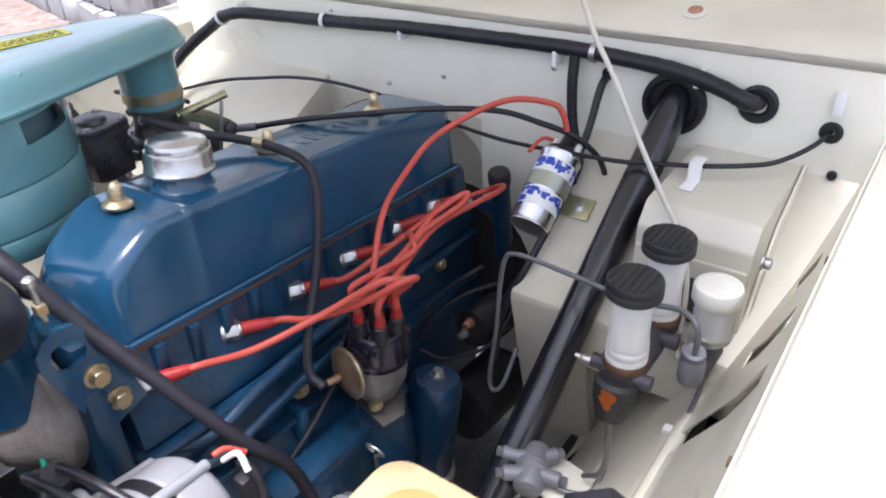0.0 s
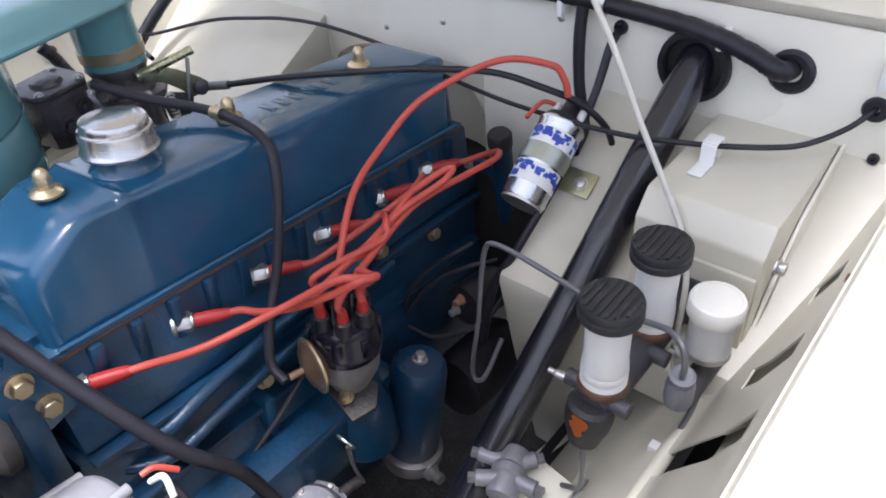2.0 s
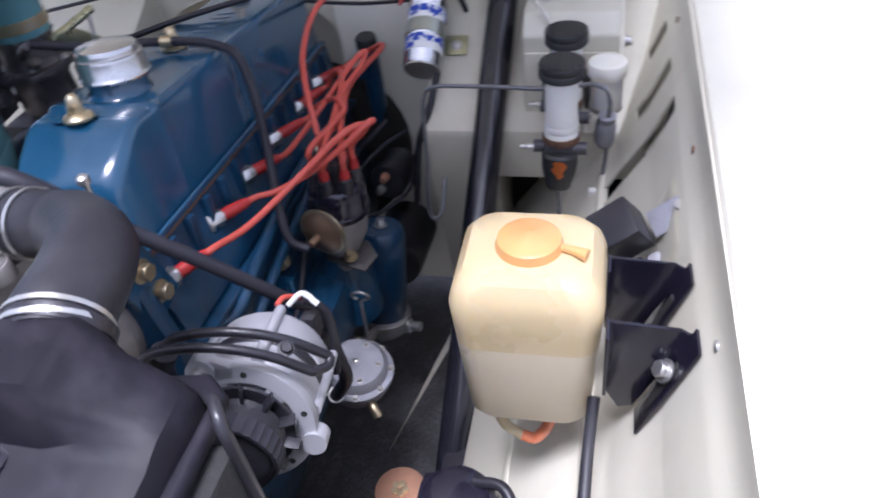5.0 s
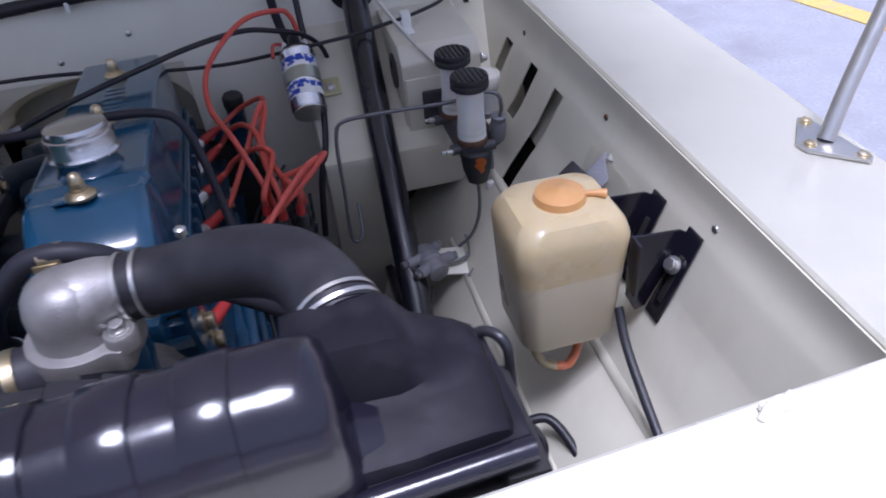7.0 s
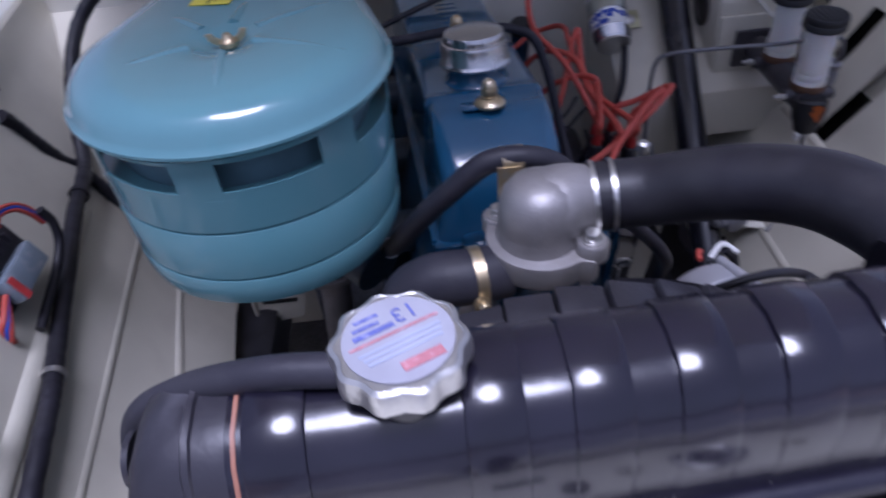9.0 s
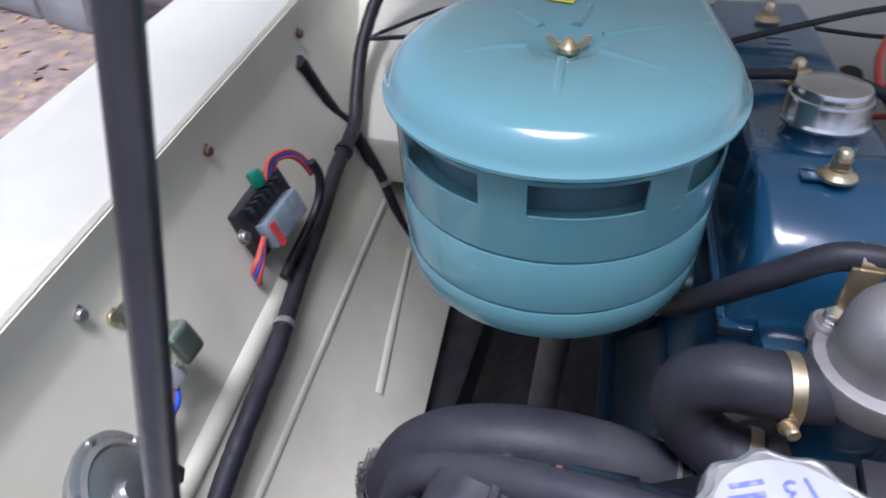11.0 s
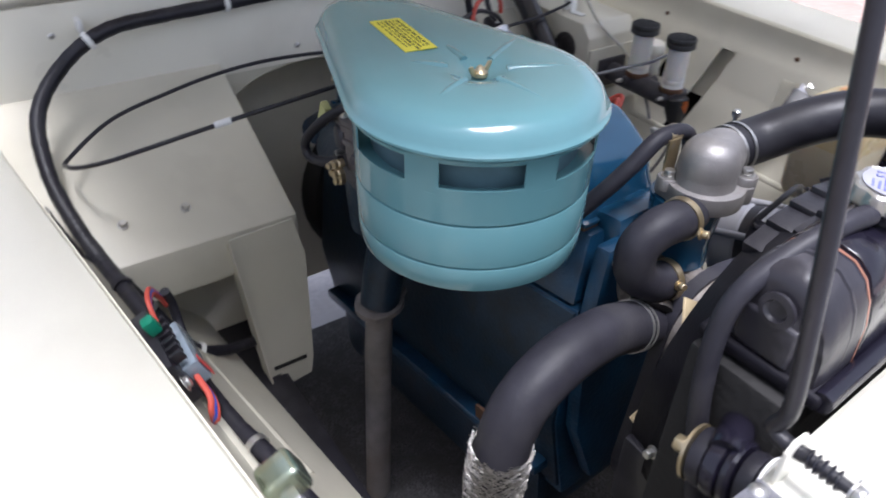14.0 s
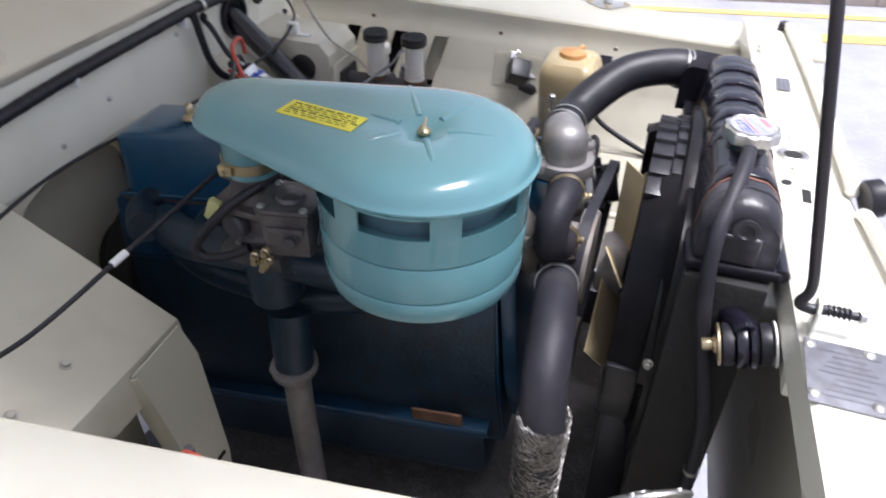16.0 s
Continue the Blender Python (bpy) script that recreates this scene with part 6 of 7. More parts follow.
def brake_pipe(pts):
    return solo("brake_pipe", tube(pts, 0.003, 10), PIPEGREY, "grey steel brake pipe", "brake pipe", "brake pipes")


brake_pipe([(0.5595, 0.332, 0.914), (0.561, 0.328, 0.934), (0.556, 0.33, 0.952), (0.54, 0.338, 0.956), (0.525, 0.34, 0.954), (0.48, 0.338, 0.95), (0.42, 0.35, 0.946), (0.36, 0.364, 0.94), (0.328, 0.369, 0.936), (0.313, 0.371, 0.925), (0.307, 0.369, 0.89), (0.306, 0.36, 0.82), (0.303, 0.35, 0.76), (0.304, 0.346, 0.735), (0.312, 0.344, 0.728), (0.322, 0.35, 0.74), (0.325, 0.38, 0.78)])
brake_pipe([(0.502, 0.268, 0.846), (0.503, 0.268, 0.81), (0.5, 0.275, 0.77), (0.49, 0.285, 0.735), (0.47, 0.29, 0.715)])
brake_pipe([(0.557, 0.4, 0.848), (0.56, 0.385, 0.82), (0.553, 0.36, 0.785), (0.535, 0.3, 0.755), (0.51, 0.26, 0.72), (0.47, 0.24, 0.69)])
vb = thing("valve_block", (0.41, 0.265, 0.69), "grey cast brake valve block with pipe unions", "valve block")
VB = Matrix.Translation((0.415, 0.268, 0.715)) @ pose(0, 0, 0, 0, 0, 30) @ Matrix.Scale(0.82, 4)
VP = lambda *p: VB @ Vector(p)
VD = lambda *p: VB.to_3x3() @ Vector(p)
part("body", lathe([(0.008, -0.034), (0.0165, -0.031), (0.018, -0.026), (0.018, -0.008), (0.0205, -0.005), (0.0205, 0.004), (0.018, 0.007), (0.018, 0.024), (0.0155, 0.028), (0.008, 0.03)], axis(VP(0, 0, 0), VD(0.25, 1, 0.15)), 28), PUMPGREY, vb, "dull grey cast body")
part("saddle", box((0, 0, -0.012), (0.03, 0.046, 0.02), 0.006, VB), PUMPGREY, vb)
for p, d, l in (((-0.012, 0.014, 0.006), (-1, 0.15, 0.1), 0.026), ((-0.012, -0.014, 0.004), (-1, -0.1, 0.05), 0.026), ((0.012, 0.012, 0.006), (1, 0.3, 0.1), 0.02), ((0.012, -0.014, 0.002), (1, -0.35, 0.0), 0.022)):
    m = axis(VP(*p), VD(*d))
    part("port", lathe([(0.011, 0.0), (0.0098, 0.006), (0.0092, l), (0.007, l + 0.001)], m, 20), PUMPGREY, vb)
    part("union", prism([(0.0068 * math.cos(math.pi * k / 3), 0.0068 * math.sin(math.pi * k / 3)) for k in range(6)], l + 0.001, l + 0.009, 0.0008, m), PIPEGREY, vb)
for k in range(4):
    part("pipe", tube([VP(-0.046, 0.014 - 0.028 * (k % 2), 0.01), (0.368, 0.28 + 0.008 * k, 0.722 - 0.012 * k), (0.36, 0.29, 0.69 - 0.012 * k), (0.375, 0.265, 0.655 - 0.006 * k), (0.4, 0.24, 0.648), (0.412, 0.25, 0.68)], 0.0026, 8), HYDRO, vb)
bm = prism([(-0.05, -0.03), (0.05, -0.036), (0.062, 0.024), (-0.035, 0.026)], 0, 0.004, 0.001, Matrix.Translation((0.465, 0.282, 0.694)) @ pose(0, 0, 0, 10, 6, -4))
solo("support_plate", bm, CREAM, "cream steel plate below the valve block", "bracket")
solo("brake_pipe", tube([(0.43, 0.262, 0.712), (0.45, 0.262, 0.708), (0.474, 0.27, 0.706), (0.486, 0.285, 0.706), (0.488, 0.31, 0.72)], 0.003, 10), PIPEGREY, "grey steel brake pipe", "brake pipe", "brake pipes")
wt = thing("pipe_clip", (0.545, 0.345, 0.77), "white plastic pipe clip on the inner wing", "clip")
part("clip", box((0.545, 0.343, 0.783), (0.014, 0.012, 0.018), 0.003, None), WHITE, wt)

def on_wing(edge, side, y, z, out=0.0):
    rows_ = PROF if side > 0 else PROF_L
    for (z0, o0), (z1, o1) in zip(rows_, rows_[1:]):
        if z1 <= z <= z0:
            return Vector((edge(y) - side * (o0 + (o1 - o0) * (z0 - z) / (z0 - z1) + out), y, z))


bm = rings([[on_wing(edge_r, 1, y - 0.27 * (z - 0.9), z, -0.011) for z in (0.985, 0.93, 0.868)] for y in (0.262, 0.325)], close=False, caps=False)
bmesh.ops.solidify(bm, geom=bm.faces[:], thickness=0.002)
solo("slot_backing", bm, CREAM_SHADED, "cream panel behind the long slot of the inner wing", "panel", kind="structure")
# wing bolts
for y in (0.449, 0.139, -0.116):
    x = edge_r(y) - 0.003
    solo("wing_bolt", bolt((x, y, 0.99), (-1, 0, 0), 0.0052, 0.005), RUST if y > 0 else STEEL, "bolt in the flange of the wing", "bolt", "wing bolts")
for y, z in ((0.355, 1.0), (0.338, 0.962), (0.056, 1.0), (-0.189, 1.0)):
    p = on_wing(edge_l, -1, y, z)
    solo("wing_bolt", bolt(p, (1, 0, 0.1), 0.006, 0.007), STEEL if y < 0 else RUST, "bolt in the flange of the wing", "bolt", "wing bolts")



# long pressed beads
def bead(edge, side, y0, y1, z0, z1, r=0.007, name="pressed_bead"):
    pts = [on_wing(edge, side, y0 + (y1 - y0) * k / 6, z0 + (z1 - z0) * k / 6, -0.72 * r) for k in range(7)]
    return solo(name, tube(pts, r, 10, 4), CREAM_SHADED, "pressed bead in the inner wing", "trim", kind="structure")


bead(edge_r, 1, -0.38, 0.42, 0.79, 0.79, 0.009)
bead(edge_r, 1, 0.06, 0.25, 0.93, 0.88, 0.006)
bead(edge_r, 1, -0.02, 0.26, 0.86, 0.8, 0.006)
bead(edge_r, 1, -0.3, 0.35, 0.68, 0.68, 0.011)
bead(edge_l, -1, -0.4, 0.3, 0.818, 0.822, 0.023)
bead(edge_l, -1, -0.38, 0.34, 0.75, 0.735, 0.012)
bead(edge_l, -1, 0.045, 0.312, 0.644, 0.664, 0.011)

# ---- washer bottle's brackets, hose and the relay beside it ----
for y, n in ((-0.088, 1), (-0.013, 2)):
    t = thing("bottle_bracket", (0.6, y, 0.9), "black triangular steel bracket holding the washer bottle", "bracket", "bottle brackets")
    part("web", prism([(BX + 0.064, 0.98), (0.617, 0.976), (0.627, 0.97), (0.588, 0.88), (0.576, 0.876), (BX + 0.064, 0.9)], -0.0015, 0.0015, 0.0005, Matrix.Translation((0, y, 0)) @ pose(0, 0, 0, 90)), GLOSSBLACK, t)
    q = Matrix.Translation((0.61, y - 0.012, 0.924)) @ pose(0, 0, 0, 0, 20)
    part("flange", box((0, 0, 0), (0.003, 0.026, 0.112), 0.001, q), GLOSSBLACK, t)
    part("slot", box((-0.002, -0.001, -0.004), (0.002, 0.008, 0.06), 0.0008, q), DARK, t)
    part("inner_flange", box((BX + 0.064, y - 0.01, 0.948), (0.003, 0.022, 0.068), 0.001), GLOSSBLACK, t)
    if n == 1:
        part("bolt", bolt((0.609, y - 0.01, 0.938), (-0.8, -0.2, 0.6), 0.0075, 0.007), STEEL, t)
part("outlet", lathe([(0.012, 0.0), (0.012, 0.018), (0.008, 0.02)], axis((BX + 0.016, BY - 0.02, 0.856), (0, 0, -1)), 16), WHITECAP, wb)
part("red_hose", tube([(BX + 0.016, BY - 0.02, 0.846), (BX + 0.018, BY - 0.026, 0.824), (BX + 0.006, BY - 0.032, 0.803), (BX - 0.008, BY - 0.028, 0.799)], 0.0055, 12), mat("red_clear_hose", (0.6, 0.2, 0.1), 0.3, sss=0.3), wb, "short red washer hose")
part("clear_hose", tube([(BX - 0.008, BY - 0.028, 0.799), (BX - 0.026, BY - 0.024, 0.811), (BX - 0.034, BY - 0.016, 0.838), (BX - 0.03, BY - 0.006, 0.868)], 0.0055, 12), mat("yellow_clear_hose", (0.45, 0.38, 0.25), 0.3, sss=0.3), wb)
harness("wing_harness", [(0.556, -0.088, 0.885), (0.553, -0.12, 0.855), (0.551, -0.17, 0.828), (0.548, -0.24, 0.8), (0.545, -0.31, 0.79), (0.5, -0.36, 0.8), (0.42, -0.375, 0.84)], 0.0055, "black wiring along the inner wing below the bottle")
ps = thing("steering_box", (0.41, -0.1, 0.6), "black steering box at the foot of the column", "steering box")
part("housing", box((0.42, -0.11, 0.66), (0.09, 0.09, 0.1), 0.02), GLOSSBLACK, ps)
part("cover", lathe([(0.04, 0), (0.04, 0.012), (0.03, 0.02), (0.008, 0.022)], axis((0.425, -0.11, 0.71), (0.2, -0.2, 1)), 24), GLOSSBLACK, ps)
part("cable", tube([(0.44, -0.09, 0.73), (0.475, -0.1, 0.735), (0.495, -0.15, 0.71), (0.5, -0.22, 0.68)], 0.006, 10), RUBBER, ps)
rl = thing("relay", (0.565, 0.075, 0.9), "black square relay on a plate with two screws", "relay")
mr = Matrix.Translation((0.574, 0.078, 0.934)) @ pose(0, 0, 0, 20, -35, 10)
part("case", box((0, 0, 0), (0.044, 0.044, 0.042), 0.003, mr), PLASTIC, rl)
part("plate", box((0.05, 0.0, -0.02), (0.05, 0.03, 0.002), 0.0005, mr), PUMPGREY, rl)
bm = rings([[on_wing(edge_r, 1, y, z, 0.004) for z in (0.955, 0.92, 0.885)] for y in (0.034, 0.09, 0.144)], close=False, caps=False)
bmesh.ops.solidify(bm, geom=bm.faces[:], thickness=0.003)
part("mounting_plate", bm, CREAM, rl, "cream mounting plate on the inner wing")
part("screw", bolt(mr @ Vector((0.06, 0.0, -0.018)), mr.to_3x3() @ Vector((0, 0, 1)), 0.006, 0.006), STEEL, rl)
part("loom", tube([mr @ Vector((-0.01, -0.02, -0.03)), mr @ Vector((-0.01, -0.05, -0.04)), mr @ Vector((0.01, -0.07, -0.06))], 0.012, 12), PLASTIC, rl)
part("connector", box((0.015, -0.04, -0.026), (0.014, 0.026, 0.012), 0.003, mr), GREYPLASTIC, rl)
t = thing("wing_lug", (0.617, -0.2, 1.0), "bright captive nut on the wing flange", "nut")
part("nut", bolt((edge_r(-0.21) - 0.003, -0.21, 0.955), (-1, 0, 0.2), 0.0065, 0.008), STEEL, t)
part("tail", lathe([(0.006, 0), (0.006, 0.02), (0.004, 0.022)], axis((edge_r(-0.225) - 0.006, -0.225, 0.945), (-0.4, -0.9, 0)), 10), STEEL, t)
solo("wing_hole_plug", lathe([(0.004, -0.001), (0.004, 0.001), (0.001, 0.001)], axis(on_wing(edge_r, 1, -0.218, 0.885, 0.0005), (-1, 0, 0.4)), 12), DARK, "small dark hole plug in the inner wing", "plug")

# ---- left side ----
lb = thing("footwell_bracket", (-0.32, 0.36, 0.52), "cream channel bracket bolted below the footwell", "bracket")
face = [(-0.372, 0.822), (-0.268, 0.826), (-0.255, 0.76), (-0.272, 0.56), (-0.28, 0.528), (-0.35, 0.518), (-0.355, 0.56)]
bm = rings([[(x, 0.372 - (0.826 - z) * 0.14 + dy, z) for x, z in face] for dy in (0, 0.003)])
part("web", bm, CREAM_SHADED, lb)
bm = rings([[(x, y, z) for y, z in ((0.374, 0.824), (0.33, 0.56), (0.328, 0.52), (0.37, 0.54), (0.4, 0.8))] for x in (-0.356, -0.353)])
for v in bm.verts:
    v.co.x -= (v.co.z - 0.52) * 0.06
    v.co.y -= 0.012 if v.co.y < 0.375 else 0
part("flange", bm, CREAM_SHADED, lb)
part("slot", box((-0.315, 0.3335, 0.566), (0.06, 0.004, 0.006), 0.001), DARK, lb, "dark slot")
part("bolt", bolt((-0.33, 0.33, 0.54), (0, -1, 0.15), 0.009, 0.007), CREAM_SHADED, lb)
for x in (-0.501, -0.409):
    solo("footwell_bolt", bolt((x, 0.44, 0.8575), (0, -0.5, 1), 0.006, 0.006), STEEL, "steel bolt on the footwell", "bolt", "footwell bolts")
harness("harness_branch", [(-0.598, 0.322, 0.975), (-0.594, 0.333, 0.955), (-0.582, 0.35, 0.905), (-0.572, 0.368, 0.865), (-0.562, 0.385, 0.845)], 0.011, "black wiring tail against the inner wing")

rg = thing("voltage_regulator", (-0.54, 0.045, 0.88), "black finned regulator with a clear cover and coloured wires", "regulator")
W1 = on_wing(edge_l, -1, 0.08, 0.9)
mg = axis(W1, (1, 0, 0.42), (0, 1, 0))
part("base", box((0, 0, 0.012), (0.062, 0.1, 0.024), 0.003, mg), PLASTIC, rg)
for k in range(6):
    part("fin", box((-0.022, -0.035 + 0.012 * k, 0.03), (0.014, 0.005, 0.014), 0.001, mg), PLASTIC, rg)
part("cover", box((0.012, 0.0, 0.032), (0.034, 0.075, 0.018), 0.004, mg), mat("smoky_clear_cover", (0.3, 0.36, 0.42), 0.15, var=0.15, metal=0.3, stain=(0.6, 0.6, 0.62), amount=0.5, sscale=60), rg, "clear cover with a printed strip")
part("red_strip", box((0.014, -0.03, 0.0425), (0.03, 0.01, 0.001), 0, mg), REDPRINT, rg)
part("screw", bolt(mg @ Vector((-0.005, -0.055, 0.02)), mg.to_3x3() @ Vector((0, 0, 1)), 0.007, 0.005), STEEL, rg)
for k, mt in enumerate((REDWIRE, BLUEWIRE, REDWIRE)):
    part("wire", tube([mg @ Vector((-0.034, 0.012 + 0.01 * k, 0.03)), mg @ Vector((-0.05 + 0.004 * k, 0.03 + 0.006 * k, 0.036)), mg @ Vector((-0.042 + 0.004 * k, 0.06, 0.04)), mg @ Vector((-0.022 + 0.003 * k, 0.078 - 0.003 * k, 0.04)), mg @ Vector((0.004, 0.084 - 0.003 * k, 0.038))], 0.0028, 8), mt, rg)
part("sleeve", tube([mg @ Vector((-0.012, 0.08, 0.047)), mg @ Vector((0.01, 0.084, 0.043)), mg @ Vector((0.034, 0.074, 0.034)), mg @ Vector((0.05, 0.045, 0.026)), mg @ Vector((0.06, 0.0, 0.022)), mg @ Vector((0.068, -0.04, 0.02))], 0.0058, 10), RUBBER, rg, "black sleeve round the wires")
part("green_plug", box((-0.042, 0.006, 0.026), (0.02, 0.014, 0.014), 0.003, mg), GREENWIRE, rg, "green plug")
for k, mt in enumerate((REDWIRE, BLUEWIRE, REDWIRE)):
    part("lead", tube([mg @ Vector((0.01, -0.04, 0.03)), mg @ Vector((0.02 + 0.004 * k, -0.065, 0.03)), mg @ Vector((0.03 + 0.006 * k, -0.075, 0.022)), mg @ Vector((0.05, -0.07, 0.015))], 0.0035, 8), mt, rg)
rl2 = thing("flasher_relay", (-0.52, -0.11, 0.87), "gold-green metal relay can on a bracket with a grey plug", "relay")
W2 = on_wing(edge_l, -1, -0.15, 0.942)
mf = axis(W2, (1, 0, 0.42), (0, 1, 0))
part("can", box((0.02, 0, 0.03), (0.036, 0.032, 0.036), 0.008, mf, 4), RELAYCAN, rl2)
part("bracket", box((-0.018, 0.002, 0.006), (0.03, 0.024, 0.002), 0.0005, mf), GREENZINC, rl2)
for dy in (-0.014, 0.016):
    part("screw", bolt(mf @ Vector((-0.03, dy, 0.004)), mf.to_3x3() @ Vector((0, 0, 1)), 0.007, 0.006), BRASS, rl2)
part("plug", box((0.04, -0.02, 0.025), (0.018, 0.02, 0.016), 0.002, mf), GREYPLASTIC, rl2)
for k, mt in enumerate((ORANGE, BLUEWIRE)):
    part("wire", tube([mf @ Vector((0.048, -0.024, 0.022 + 0.006 * k)), mf @ Vector((0.06, -0.034, 0.022 + 0.006 * k)), mf @ Vector((0.068, -0.045, 0.02))], 0.003, 8), mt, rl2)
part("sleeve", tube([mf @ Vector((0.06, -0.036, 0.022)), mf @ Vector((0.075, -0.06, 0.018)), mf @ Vector((0.085, -0.1, 0.015)), mf @ Vector((0.1, -0.16, 0.012)), mf @ Vector((0.12, -0.2, 0.012))], 0.005, 10), RUBBER, rl2)
hn = thing("horn", (-0.46, -0.3, 0.93), "round steel disc horn on a black bracket", "horn")
HC = Vector((-0.432, -0.302, 0.96))
mh = axis(HC, (0.8, 0.4, 0.45)) @ Matrix.Scale(0.86, 4)
part("body", lathe([(0.03, -0.02), (0.046, -0.012), (0.052, 0.0), (0.055, 0.002), (0.055, 0.005), (0.05, 0.007)], mh, 40), STEEL, hn)
part("diaphragm", lathe([(0.05, 0.006), (0.042, 0.009), (0.036, 0.005), (0.02, 0.006), (0.009, 0.008), (0.009, 0.013), (0.001, 0.0135)], mh, 40), STEEL, hn)
for k in range(6):
    a = radians(60 * k)
    part("rivet", lathe([(0.004, 0.005), (0.004, 0.008), (0.001, 0.009)], mh @ Matrix.Translation((0.0515 * math.cos(a), 0.0515 * math.sin(a), 0)), 10), STEEL, hn)
part("bracket", box((-0.045, 0.04, -0.014), (0.05, 0.045, 0.004), 0.001, mh @ pose(0, 0, 0, 0, 0, 30)), GLOSSBLACK, hn)
part("bracket_arm", tube([mh @ Vector((-0.06, 0.05, -0.014)), mh @ Vector((-0.09, 0.045, -0.03)), mh @ Vector((-0.12, 0.03, -0.05))], 0.008, 10), GLOSSBLACK, hn)
part("connector", box((0.045, -0.05, 0.0), (0.016, 0.02, 0.012), 0.002, mh), PLASTIC, hn)

# overflow hose round the radiator
hose("overflow_hose", [(-0.085, -0.342, 1.168), (-0.12, -0.338, 1.166), (-0.165, -0.33, 1.15), (-0.2, -0.322, 1.118), (-0.212, -0.326, 1.06), (-0.213, -0.338, 0.99), (-0.21, -0.362, 0.89), (-0.208, -0.375, 0.8), (-0.206, -0.38, 0.66)], 0.0085, RUBBER_OLD, "black overflow hose from the radiator neck", ((0.93, 0.006),))
part("end_boss", lathe([(0.014, 0), (0.014, 0.003), (0.009, 0.004), (0.007, 0.001)], axis((TX0 - 0.004, -0.35, 1.128), (-1, 0, 0.0)), 20), DUSTGREY, tank)
part("end_panel", box((TX0 - 0.0005, -0.347, 1.1), (0.007, 0.046, 0.036), 0.0035, None, 3), DUSTGREY, tank)
part("end_rib", rings([tank_section(TX0 + 0.03 + d, sc) for d, sc in ((-0.003, 0.99), (-0.0015, 1.02), (0.0015, 1.02), (0.003, 0.99))]), DUSTGREY, tank)
part("copper_seam", rings([tank_section(TX0 + 0.052 + d, sc) for d, sc in ((-0.0025, 0.985), (-0.002, 1.006), (0.0, 1.006), (0.0005, 0.99))]), mat("worn_seam_brown", (0.34, 0.15, 0.095), 0.5, var=0.3), tank, "reddish worn seam")
# rubber mount
mt_ = thing("radiator_mount", (-0.245, -0.375, 0.98), "black rubber radiator mount between steel washers", "mount")
MA = axis((-0.236, -0.35, 1.006), (0.1, -0.97, 0.22)) @ Matrix.Scale(0.9, 4)
part("bolt", bolt(MA @ Vector((0, 0, 0.0)), (-0.1, 0.97, -0.22), 0.0075, 0.012), BRASS, mt_, "gold hexagon bolt")
part("washer", lathe([(0.006, 0.0), (0.026, 0.001), (0.026, 0.004), (0.006, 0.005)], MA, 28), BRASS, mt_)
part("rubber", lathe([(0.02, 0.005), (0.0255, 0.007), (0.0265, 0.013), (0.0255, 0.019), (0.02, 0.021)], MA, 32), RUBBER, mt_)
part("bracket_eye", lathe([(0.02, 0.0215), (0.029, 0.0225), (0.03, 0.028), (0.029, 0.034), (0.024, 0.036), (0.029, 0.038), (0.03, 0.043), (0.028, 0.046), (0.02, 0.047)], MA, 32), GLOSSBLACK, mt_)
part("rubber", lathe([(0.02, 0.0475), (0.0255, 0.049), (0.0265, 0.055), (0.0255, 0.061), (0.02, 0.063)], MA, 32), RUBBER, mt_)
part("washer", lathe([(0.006, 0.0635), (0.028, 0.0645), (0.028, 0.067), (0.006, 0.068)], MA, 28), WHITE, mt_)
part("bracket", box((-0.25, -0.425, 1.02), (0.05, 0.012, 0.06), 0.004), CREAM, mt_)
part("frame_arm", tube([(-0.2, -0.36, 1.02), (-0.225, -0.37, 1.03), (-0.24, -0.375, 1.03)], 0.014, 12), GLOSSBLACK, mt_)

# bonnet stay rod
sr = thing("bonnet_stay", (-0.262, -0.41, 1.08), "black bent bonnet stay rod in a sprung bracket", "bonnet stay")
part("rod", tube([(-0.262, -0.43, 1.103), (-0.262, -0.415, 1.101), (-0.262, -0.405, 1.106), (-0.262, -0.41, 1.125), (-0.256, -0.401, 1.17), (-0.241, -0.371, 1.3), (-0.219, -0.325, 1.5), (-0.185, -0.255, 1.8), (-0.163, -0.209, 2.0)], 0.0055, 12, 6), PLASTIC, sr)
part("spring", tube([(-0.262 + 0.006 * math.cos(k * 1.25), -0.43 - 0.0009 * k, 1.103 + 0.006 * math.sin(k * 1.25)) for k in range(26)], 0.0011, 6, 3), COLUMN, sr)
part("pin", tube([(-0.262, -0.42, 1.103), (-0.262, -0.44, 1.103), (-0.262, -0.462, 1.103)], 0.0045, 10), PLASTIC, sr)
part("pin_nut", bolt((-0.262, -0.458, 1.103), (0, -1, 0), 0.007, 0.006), STEEL, sr)
part("bracket", prism([(-0.012, 0), (0.012, 0), (0.012, 0.03), (0.006, 0.037), (-0.006, 0.037), (-0.012, 0.03)], -0.0015, 0.0015, 0.0005, Matrix.Translation((-0.262, -0.422, 1.076)) @ pose(0, 0, 0, 90)), CREAM, sr)
